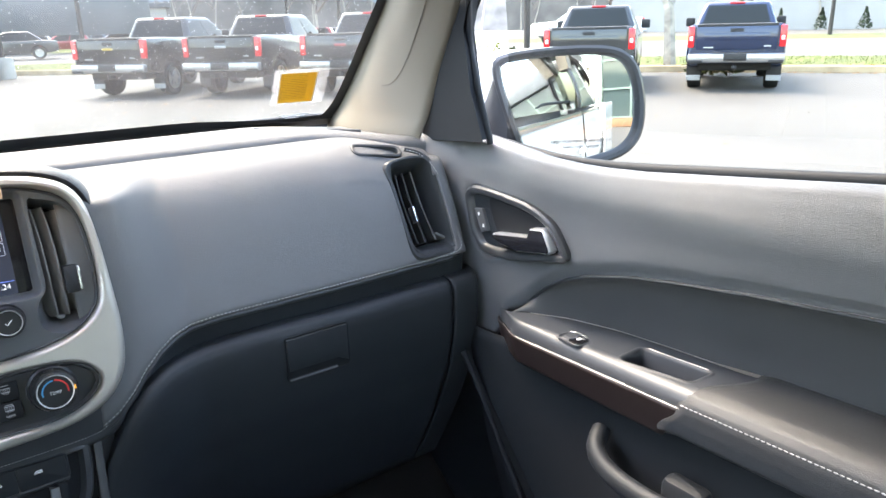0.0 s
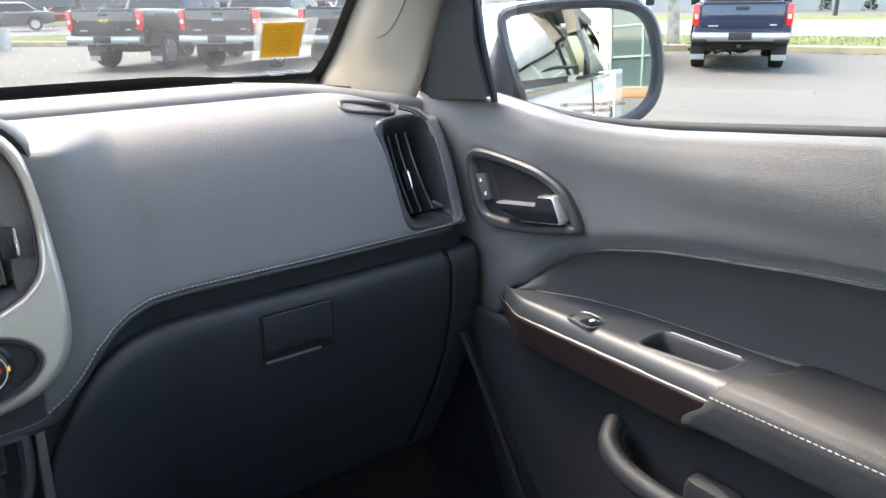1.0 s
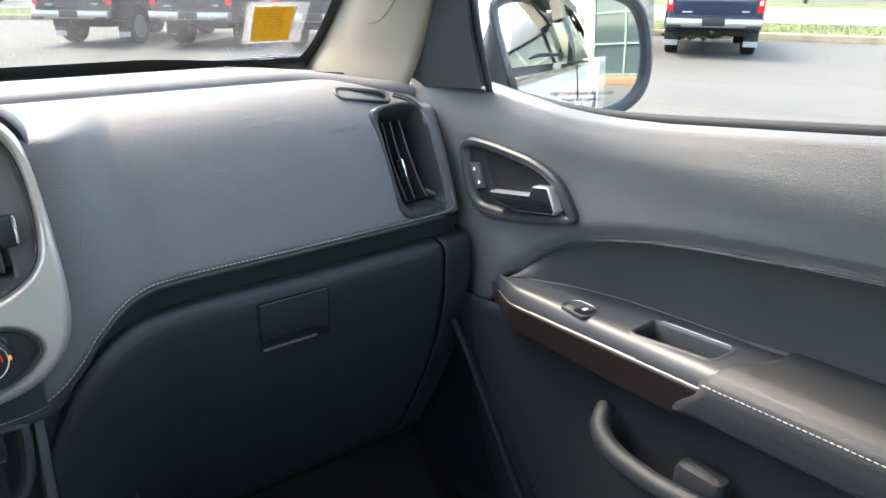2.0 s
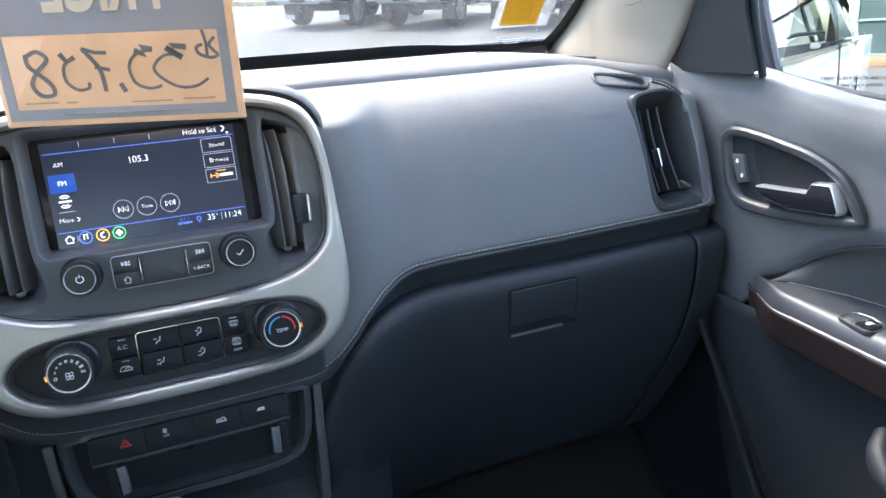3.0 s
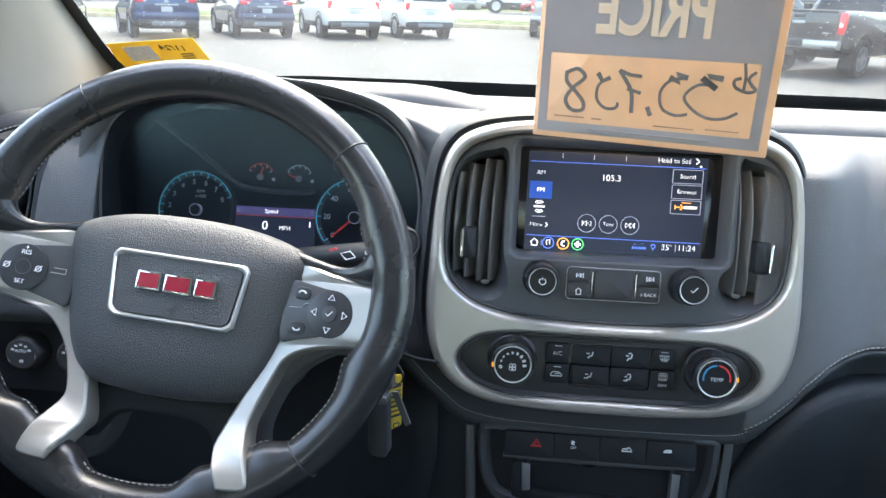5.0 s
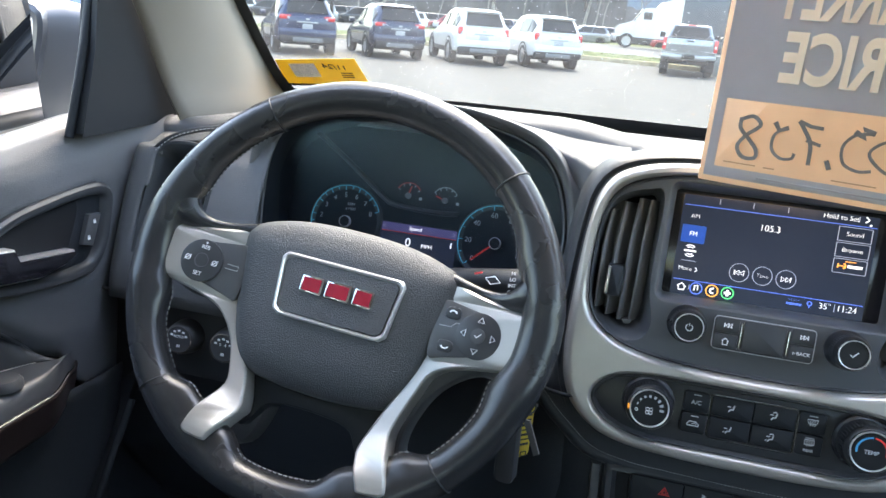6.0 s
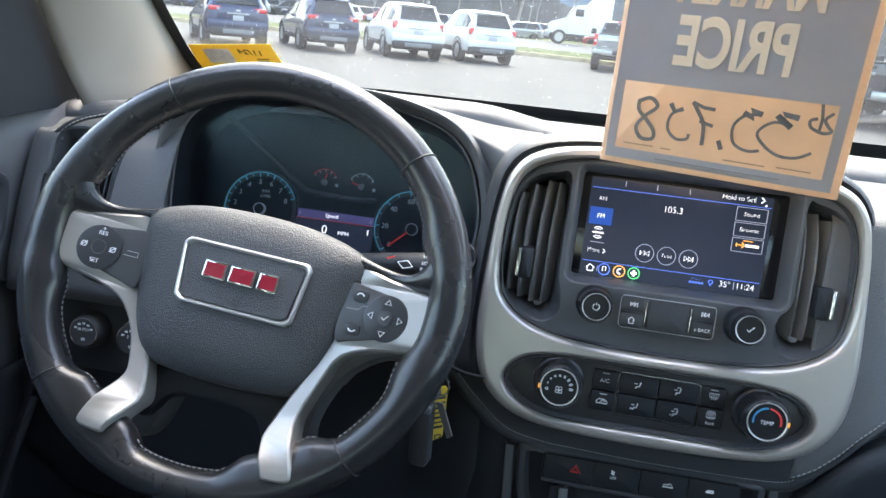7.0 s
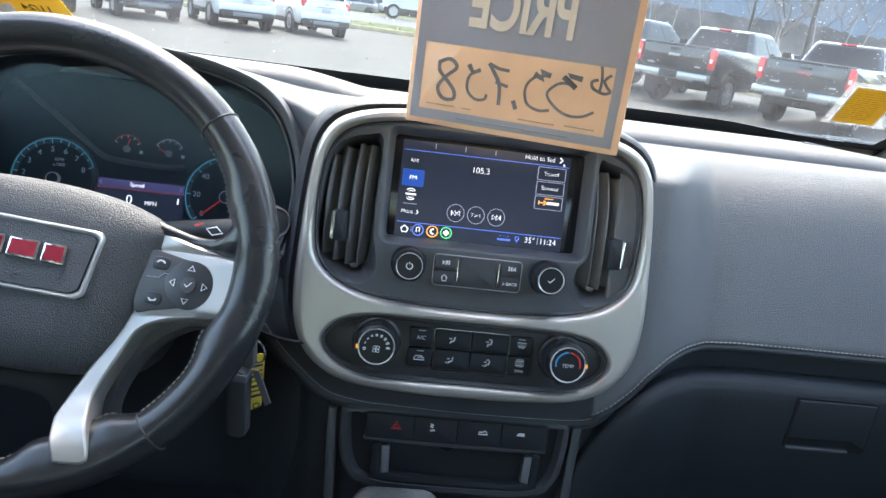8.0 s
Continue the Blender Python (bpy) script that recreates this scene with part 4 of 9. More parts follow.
    stroke("home_mark", [(-0.0778, 0.0240), (-0.0778, 0.0205), (-0.0722, 0.0205), (-0.0722, 0.0240)], 0.0009, ST, UIWHITE, scr, h=h, n=0)
    bar("rule", -0.0682, 0.0265, -0.0682, 0.0210, 0.0004, ST, UIGREY, scr, h=h)
    for x, m in ((-0.0613, UILINE), (-0.0465, UIORANGE), (-0.0322, UIGREEN)):
        stroke("icon_ring", ring2(0.0055, 30, x, 0.0236), 0.0010, ST, m, scr, h=h, n=0, closed=True)
    stroke("note_mark", [(-0.0628, 0.0215), (-0.0628, 0.0262), (-0.0598, 0.0268), (-0.0598, 0.0222)], 0.0009, ST, UIWHITE, scr, h=h, n=0)
    stroke("phone_mark", [(-0.0450, 0.0262), (-0.0478, 0.0250), (-0.0478, 0.0222), (-0.0450, 0.0210)], 0.0014, ST, UIWHITE, scr, h=h, n=4)
    for a in (0, 1):
        bar("plus_mark", -0.0322 - 0.003 * (1 - a), 0.0236 - 0.003 * a, -0.0322 + 0.003 * (1 - a), 0.0236 + 0.003 * a, 0.0022, ST, UIWHITE, scr, h=h)
    txt("4G LTE", 0.0275, 0.0268, 0.0034, UILINE)
    for i in range(5):
        bar("signal", 0.0212 + 0.0028 * i, 0.0232, 0.0234 + 0.0028 * i, 0.0232, 0.0020, ST, UILINE, scr, h=h)
    stroke("pin_mark", ring2(0.0019, 16, 0.0415, 0.0256), 0.0008, ST, UILINE, scr, h=h, n=0, closed=True)
    bar("pin_mark", 0.0415, 0.0238, 0.0415, 0.0216, 0.0009, ST, UILINE, scr, h=h)
    txt("35°", 0.0548, 0.0250, 0.0080)
    bar("rule", 0.0632, 0.0285, 0.0632, 0.0212, 0.0004, ST, UIGREY, scr, h=h)
    txt("11:24", 0.0738, 0.0250, 0.0080)


def stack():
    c = thing("centre_stack", "black centre stack in a satin silver surround", "console")
    # soft surround and its side walls
    o = polar(ST_OUT, (0, 0), 110)
    wall = [(0.96, -0.02), (0.990, -0.003), (1.005, -0.008), (1.018, -0.014), (1.030, -0.0135), (1.045, -0.0105), (1.065, -0.0125), (1.10, -0.024), (1.135, -0.045), (1.15, -0.080)]
    rings = [[ST @ Vector((x * (1 + (k - 1) * 0.75), y * (1 + (k - 1) * (0.85 if y > 0 else 1.05)), h)) for x, y in o] for k, h in wall]
    loft("soft_surround", rings, COLLAR, c, "grained black vinyl rim", smooth=70)
    seam = spline([(0.176, -0.126, -0.020), (0.160, -0.1386, -0.004), (0.143, -0.1495, 0), (0.1226, -0.1557, 0), (0.06, -0.1577, 0), (0.0, -0.1580, 0), (-0.0685, -0.1560, 0), (-0.0995, -0.1545, 0), (-0.136, -0.1465, 0), (-0.1652, -0.1243, 0), (-0.1825, -0.1089, -0.002), (-0.1994, -0.0905, -0.004), (-0.222, -0.066, -0.020), (-0.235, -0.052, -0.050)], 8)
    stitch("stitching", [ST @ (p + Vector((0, 0, -0.0095))) for p in seam if p.x < 0.143], THREAD, c, 0.0034, 0.0024, 0.0003)
    rows = ((0.080, -0.004), (0.03, -0.0085), (0.004, -0.0105), (0.0, -0.0125), (-0.004, -0.0105), (-0.009, -0.0115), (-0.014, -0.018), (-0.016, -0.035), (-0.017, -0.07))
    mid = [Vector((p.x * 0.55, p.y * 0.45, 0)) for p in seam]
    nrm = [(q - p).normalized() for p, q in zip(seam, mid)]
    # collar coloured darker than the dash vinyl, in place of underside shade
    loft("soft_collar", [[ST @ (p + n * d + Vector((0, 0, h))) for p, n in zip(seam, nrm)] for d, h in rows], COLLAR, c, "grained vinyl collar under the silver surround", closed=False, smooth=70)
    # satin silver plate in two halves round its two openings
    outer, holes = inset(ST_OUT, 0.0085), [inset(ST_HOLE, -0.0070), inset(ST_OVAL, -0.0040)]
    loops = [[Vector((x, y, 0)) for x, y in o] for o in [outer] + holes]
    flatv = [p for lp in loops for p in lp]
    plate = shape("silver_surround", [ST @ Vector((p.x, p.y, 0.0072)) for p in flatv], [tuple(t) for t in tessellate_polygon(loops)], SILVER, c, "satin silver surround", 20)
    fix_normals(plate)
    for lp, rows, nm in ((outer, ((0, 0.0072), (-0.002, 0.0070), (-0.004, 0.0062), (-0.006, 0.0047), (-0.0075, 0.0022), (-0.0085, -0.0015), (-0.0088, -0.03)), "silver_edge"), (holes[0], ((0, 0.0072), (0.0018, 0.0069), (0.0036, 0.0058), (0.0051, 0.0038), (0.0062, 0.0012), (0.0068, -0.002), (0.0070, -0.02)), "silver_lip"), (holes[1], ((0, 0.0072), (0.0014, 0.0068), (0.0028, 0.0053), (0.0036, 0.0030), (0.0040, -0.001), (0.0040, -0.02)), "silver_lip")):
        loft(nm, [[ST @ Vector((x, y, h)) for x, y in (inset(lp, q) if q else lp)] for q, h in rows], SILVER, plate, smooth=70)
    # dark housing: one moulded face with the screen's recess and two vent mouths
    prism("housing_back", inset(ST_HOLE, -0.002), ST, -0.10, -0.090, CAVITY, c)
    window = [(p[0], p[1]) for p in rrect(0.1966, 0.1030, 0.004, 0.0045, 0.0668)]
    mouths = [vent_line(VENT_MOUTH, s) for s in (-1, 1)]
    edge = inset(ST_HOLE, 0.0030)
    loops = [[Vector((x, y, 0)) for x, y in o] for o in [edge] + [inset(window, -0.0070)] + mouths]
    face = shape("radio_face", [ST @ Vector((p.x, p.y, -0.0040)) for lp in loops for p in lp], [tuple(t) for t in tessellate_polygon(loops)], BEZEL, c, "satin black moulded radio face", 20)
    fix_normals(face)
    loft("screen_recess", [[ST @ Vector((x, y, h)) for x, y in (inset(window, q) if q else window)] for q, h in ((-0.0070, -0.0040), (-0.0060, -0.0044), (-0.0048, -0.0062), (-0.0005, -0.0190), (0.0004, -0.0225), (0.0008, -0.0300))], BEZEL, face, smooth=60)
    loft("inner_rim", [[ST @ Vector((x, y, h)) for x, y in (inset(ST_HOLE, q) if q else ST_HOLE)] for q, h in ((-0.0005, -0.006), (0.0002, -0.0022), (0.0012, -0.0014), (0.0022, -0.0024), (0.0030, -0.0040))], SATIN, face, smooth=60)
    for s in (-1, 1):
        air_vent(c, s)
    head_unit(c)
    # radio keys
    keys = key_outline(-0.0432, 0.0040, 0.0455, -0.0270, 0.004)
    kp = prism("key_panel", keys, ST, -0.006, -0.0012, HARD, c, "black radio key panel", bevel=0.0015)
    stroke("key_border", keys, 0.0007, ST, GREYINK, kp, h=-0.0006, n=0, closed=True)
    for x0, y0, x1, y1 in ((-0.0425, 0.0032, -0.0205, -0.0108), (-0.0425, -0.0124, -0.0205, -0.0262), (0.0242, 0.0032, 0.0448, -0.0108), (0.0242, -0.0124, 0.0448, -0.0262), (-0.0170, 0.0032, 0.0205, -0.0262)):
        prism("key", key_outline(x0, y0, x1, y1, 0.002), ST, -0.004, 0.0006, SATIN, kp, bevel=0.0008)
    for x in (-0.0188, 0.0225):
        prism("key_strip", key_outline(x - 0.0008, 0.000, x + 0.0008, -0.0235, 0.0007), ST, -0.003, 0.0016, CHROME, kp, "slim chrome strip", bevel=0.0004)
    h = 0.0011
    for k, x in ((-1, -0.0305), (1, 0.0350)):
        for q in (-0.0016, 0.0012):
            stroke("skip_mark", [(x + k * (q - 0.0012), -0.0018), (x + k * (q + 0.0014), -0.0038), (x + k * (q - 0.0012), -0.0058)], 0.0012, ST, WHITEINK, kp, h=h, n=0, closed=True)
        bar("skip_mark", x + k * 0.0036, -0.0018, x + k * 0.0036, -0.0058, 0.0009, ST, WHITEINK, kp, h=h)
    stroke("home_mark", [(-0.0345, -0.0188), (-0.0315, -0.0160), (-0.0285, -0.0188)], 0.0008, ST, WHITEINK, kp, h=h, n=0)
    stroke("home_mark", [(-0.0336, -0.0186), (-0.0336, -0.0222), (-0.0294, -0.0222), (-0.0294, -0.0186)], 0.0008, ST, WHITEINK, kp, h=h, n=0)
    lettering("BACK", ST, 0.0366, -0.0193, 0.0046, WHITEINK, kp, h=h)
    stroke("back_mark", [(0.0294, -0.0193), (0.0278, -0.0180), (0.0278, -0.0206)], 0.0005, ST, WHITEINK, kp, h=h, n=0, closed=True)
    pk = dial(c, "power_knob", -0.0682, -0.0080, 0.0158, 0.027, "round black knob with chrome ring")
    stroke("power_mark", arc(-0.0682, -0.0080, 0.0030, 120, 420, 12), 0.0008, ST, WHITEINK, pk, h=0.0272, n=0)
    bar("power_mark", -0.0682, -0.0065, -0.0682, -0.0040, 0.0008, ST, WHITEINK, pk, h=0.0272)
    tk = dial(c, "select_knob", 0.0698, -0.0082, 0.0158, 0.027, "round black knob with chrome ring")
    stroke("tick_mark", [(0.0668, -0.0085), (0.0688, -0.0105), (0.0732, -0.0058)], 0.0009, ST, WHITEINK, tk, h=0.0272, n=0)
    # climate panel
    cp = prism("climate_panel", inset(ST_OVAL, -0.001), ST, -0.03, -0.004, SATIN, c, "oval black climate panel", bevel=0.004)
    frame_ring("climate_lip", inset(ST_OVAL, -0.001), inset(ST_OVAL, 0.004), ST, [(0, -0.01), (0, 0.0015), (0.5, 0.003), (1, -0.003)], HARD, cp, c=(0, -0.095), n=100)
    h = 0.0022
    for i, (x0, x1) in enumerate(((-0.0590, -0.0355), (-0.0335, 0.0030), (0.0042, 0.0410), (0.0428, 0.0665))):
        for j, (y0, y1) in enumerate(((-0.0712, -0.0905), (-0.0918, -0.1112))):
            prism("climate_key", key_outline(x0, y0, x1, y1, 0.0028 if i in (0, 3) else 0.0018), ST, -0.008, 0.0014, SWITCH, cp, bevel=0.0010)
    stroke("key_border", key_outline(-0.0348, -0.0702, 0.0420, -0.1122, 0.004), 0.0008, ST, CHROME, cp, h=0.0012, n=0, closed=True)
    lettering("A/C", ST, -0.0475, -0.0812, 0.0056, GREYINK, cp, h=h)
    stroke("car_mark", [(-0.0530, -0.1025), (-0.0512, -0.0995), (-0.0455, -0.0995), (-0.0425, -0.1020), (-0.0425, -0.1035), (-0.0530, -0.1035)], 0.0008, ST, PALEINK, cp, h=h, n=0, closed=True)
    stroke("car_mark", [(-0.0490, -0.1018), (-0.0455, -0.1005), (-0.0448, -0.1022)], 0.0007, ST, PALEINK, cp, h=h, n=0)
    for x, y, k in ((-0.0150, -0.0805, 0), (0.0225, -0.0805, 2), (-0.0150, -0.1012, 1), (0.0225, -0.1012, 3)):
        airflow_icon(x, y, cp, h, k)
    for y in (-0.0800, -0.0990):
        stroke("defrost_mark", [(0.0500, y + 0.0030), (0.0590, y + 0.0030), (0.0580, y - 0.0010), (0.0510, y - 0.0010)] if y > -0.09 else [(0.0505, y + 0.0030), (0.0585, y + 0.0030), (0.0585, y - 0.0015), (0.0505, y - 0.0015)], 0.0007, ST, PALEINK, cp, h=h, n=0, closed=True)
        for x in (0.0525, 0.0545, 0.0565):
            stroke("defrost_mark", [(x, y - 0.0030), (x + 0.0006, y - 0.0010), (x - 0.0004, y + 0.0008), (x + 0.0004, y + 0.0022)], 0.0005, ST, PALEINK, cp, h=h + 0.0002, n=0)
    lettering("REAR", ST, 0.0545, -0.1062, 0.0036, PALEINK, cp, h=h)
    for x in (-0.047, 0.0545):
        for y in (-0.0738, -0.0944):
            bar("lamp_line", x - 0.0035, y, x + 0.0035, y, 0.0007, ST, GREYINK, cp, h=h)
    fk = dial(c, "fan_knob", -0.0913, -0.0880, 0.0218, 0.029, "large round fan knob with chrome ring")
    for i in range(8):
        a = radians(165 - 24 * i)
        w = 0.0006 + 0.00018 * i
        bar("fan_step", -0.0913 + (0.0112 - w) * math.cos(a), -0.0880 + (0.0112 - w) * math.sin(a), -0.0913 + (0.0112 + w) * math.cos(a), -0.0880 + (0.0112 + w) * math.sin(a), 0.0022, ST, PALEINK, fk, h=0.0292)
    stroke("zero_mark", ring2(0.0012, 14, -0.1026, -0.0908), 0.0006, ST, WHITEINK, fk, h=0.0292, n=0, closed=True)
    for i in range(4):
        a = radians(45 + 90 * i)
        stroke("fan_mark", ring2(0.0015, 12, -0.0913 + 0.0022 * math.cos(a), -0.0905 + 0.0022 * math.sin(a)), 0.0005, ST, WHITEINK, fk, h=0.0292, n=0, closed=True)
    prism("orange_pointer", rrect(0.0020, 0.0044, 0.0008, -0.1098, -0.0890), ST, 0.02, 0.0298, ORANGEINK, fk, "orange pointer")
    tk = dial(c, "temperature_knob", 0.0965, -0.0888, 0.0218, 0.029, "large round temperature knob with chrome ring")
    stroke("cold_arc", arc(0.0965, -0.0888, 0.0122, 192, 92, 12), 0.0016, ST, BLUEINK, tk, h=0.0292, n=0)
    stroke("hot_arc", arc(0.0965, -0.0888, 0.0122, 86, -12, 12), 0.0016, ST, REDINK, tk, h=0.0292, n=0)
    lettering("TEMP", ST, 0.0965, -0.0900, 0.0050, PALEINK, tk, h=0.0292)
    prism("orange_pointer", rrect(0.0020, 0.0044, 0.0008, 0.1152, -0.0888), ST, 0.02, 0.0298, ORANGEINK, tk, "orange pointer")
    # lower console face: switch row, tray, side rails
    lc = prism("lower_bezel", [(p.x, p.y) for p in spline([(-0.121, -0.158, 0), (-0.119, -0.195, 0), (-0.111, -0.226, 0), (-0.088, -0.244, 0), (0, -0.247, 0), (0.088, -0.244, 0), (0.111, -0.226, 0), (0.119, -0.195, 0), (0.121, -0.158, 0)], 4)], ST, -0.05, -0.018, PIANO, c, "black lower bezel with switch row and tray", bevel=0.004)
    rim = [(p.x, p.y) for p in spline([(-0.121, -0.158, 0), (-0.119, -0.195, 0), (-0.111, -0.226, 0), (-0.088, -0.244, 0), (0, -0.247, 0), (0.088, -0.244, 0), (0.111, -0.226, 0), (0.119, -0.195, 0), (0.121, -0.158, 0)], 4)]
    frame_ring("bezel_rim", rim, inset(rim, 0.013), ST, [(0, -0.03), (0, -0.015), (0.2, -0.011), (0.6, -0.0105), (1, -0.0185)], SATIN, lc, c=(0, -0.2), n=110)
    prism("switch_strip", rrect(0.192, 0.030, 0.006, 0.001, -0.178), ST, -0.02, -0.010, LOWER, lc, "black switch strip", bevel=0.002)
    for x0, x1 in ((-0.0930, -0.0447), (-0.0441, 0.0005), (0.0011, 0.0462), (0.0468, 0.0940)):
        prism("switch", key_outline(x0, -0.165, x1, -0.1905, 0.001), ST, -0.012, -0.0065, SWITCH, lc, bevel=0.0005)
    tube("strip_lip", [ST @ Vector((x, -0.1925 + 0.0012 * (abs(x) / 0.09) ** 4, -0.0088)) for x in [-0.094 + 0.0189 * i for i in range(11)]], 0.0026, SATIN, lc, "rounded lower edge of the switch row")
    for q in (-1, 1):
        prism("tray_cheek", [(q * 0.0700 + 0.004, -0.1985), (q * 0.0790 + 0.004, -0.1990), (q * 0.0775 + 0.004, -0.2290), (q * 0.0690 + 0.004, -0.2270)], ST, -0.030, -0.0095, GREYSILVER, lc, "grey satin tray cheek", bevel=0.002)
    h = -0.0060
    stroke("hazard_mark", [(-0.0670, -0.1790), (-0.0620, -0.1715), (-0.0570, -0.1790)], 0.0011, ST, REDINK, lc, h=h, n=0, closed=True)
    stroke("hazard_mark", [(-0.0645, -0.1778), (-0.0620, -0.1740), (-0.0595, -0.1778)], 0.0008, ST, REDINK, lc, h=h, n=0, closed=True)
    stroke("skid_mark", [(-0.0275, -0.1710), (-0.0240, -0.1722), (-0.0275, -0.1735), (-0.0240, -0.1748)], 0.0009, ST, WHITEINK, lc, h=h, n=3)
    lettering("OFF", ST, -0.0250, -0.1780, 0.0034, WHITEINK, lc, h=h)
    stroke("lamp_mark", [(0.0225, -0.1775), (0.0235, -0.1752), (0.0275, -0.1752), (0.0290, -0.1735), (0.0310, -0.1752), (0.0325, -0.1775)], 0.0010, ST, WHITEINK, lc, h=h, n=0, closed=True)
    stroke("tow_mark", [(0.0630, -0.1760), (0.0650, -0.1738), (0.0705, -0.1738), (0.0705, -0.1756), (0.0655, -0.1756)], 0.0012, ST, WHITEINK, lc, h=h, n=0, closed=True)
    frame_ring("tray_frame", rrect(0.175, 0.046, 0.008, 0.004, -0.2165), rrect(0.143, 0.029, 0.004, 0.004, -0.2120), ST, [(0, -0.020), (0, -0.012), (0.3, -0.0105), (0.6, -0.012), (1, -0.022), (1, -0.075)], SWITCH, lc, c=(0.004, -0.213), n=80)
    prism("tray_back", rrect(0.143, 0.029, 0.004, 0.004, -0.2120), ST, -0.080, -0.074, CAVITY, lc)
    for s in (-1, 1):
        prism("side_rail", [(s * 0.124, -0.165), (s * 0.134, -0.165), (s * 0.129, -0.262), (s * 0.117, -0.40), (s * 0.108, -0.40), (s * 0.118, -0.262)], ST, -0.06, -0.016, RAIL, c, "satin console rail, toned dark for shade", bevel=0.003)
    prism("lower_face", [(-0.119, -0.235), (0.119, -0.235), (0.110, -0.42), (-0.110, -0.42)], ST, -0.07, -0.045, LOWER, c, bevel=0.002)
    prism("outlet_cover", rrect(0.034, 0.034, 0.006, 0.052, -0.272), ST, -0.05, -0.040, SATIN, c, bevel=0.002)
    return c


stack()


# ---------------------------------------------------------------- shifter and tunnel
def shifter():
    t = thing("console_tunnel", "black centre console between the seats", "console")
    I = Matrix.Identity(4)
    box("tunnel", (0.25, 0.95, 0.26), I, LOWER, t, bevel=0.02, centre=(0, 0.40, 0.70))
    sheet("ramp", lambda u, v: (-0.118 + 0.236 * u, 0.86 - 0.14 * v, 0.98 - 0.16 * v), 8, 8, LOWER, t)
    k = thing("gear_shifter", "black gear lever with worn silver top", "gear lever")
    tube("stem", [(-0.056, 0.775, 0.80), (-0.056, 0.785, 0.90), (-0.056, 0.79, 0.995)], 0.010, CHROME, k)
    F = axes((-0.056, 0.79, 0.998), (1, 0, 0), (0, 1, 0.1))
    dome("knob", rrect(0.098, 0.064, 0.024), F, [(0.80, -0.03), (0.96, -0.012), (1.0, 0.004), (0.96, 0.018), (0.90, 0.022)], HARD, k)
    dome("knob_cap", rrect(0.088, 0.054, 0.018), F, [(1.0, 0.020), (0.98, 0.026), (0.93, 0.031), (0.80, 0.034)], WORNCAP, k, "scuffed silver cap")


shifter()


# ---------------------------------------------------------------- instrument cluster
# rough gloss tinted blue to stand in for the bluish veil on the dials
LENS = thin_glass("matt_lens", (0.76, 0.79, 0.84), 0.030)
LENS.node_tree.nodes["Glossy BSDF"].inputs["Roughness"].default_value = 0.30
LENS.node_tree.nodes["Glossy BSDF"].inputs["Color"].default_value = (0.50, 0.78, 1.0, 1)
CL = axes((-0.380, 1.045, 1.246), (1, 0, 0), (0, math.sin(radians(20)), math.cos(radians(20))))


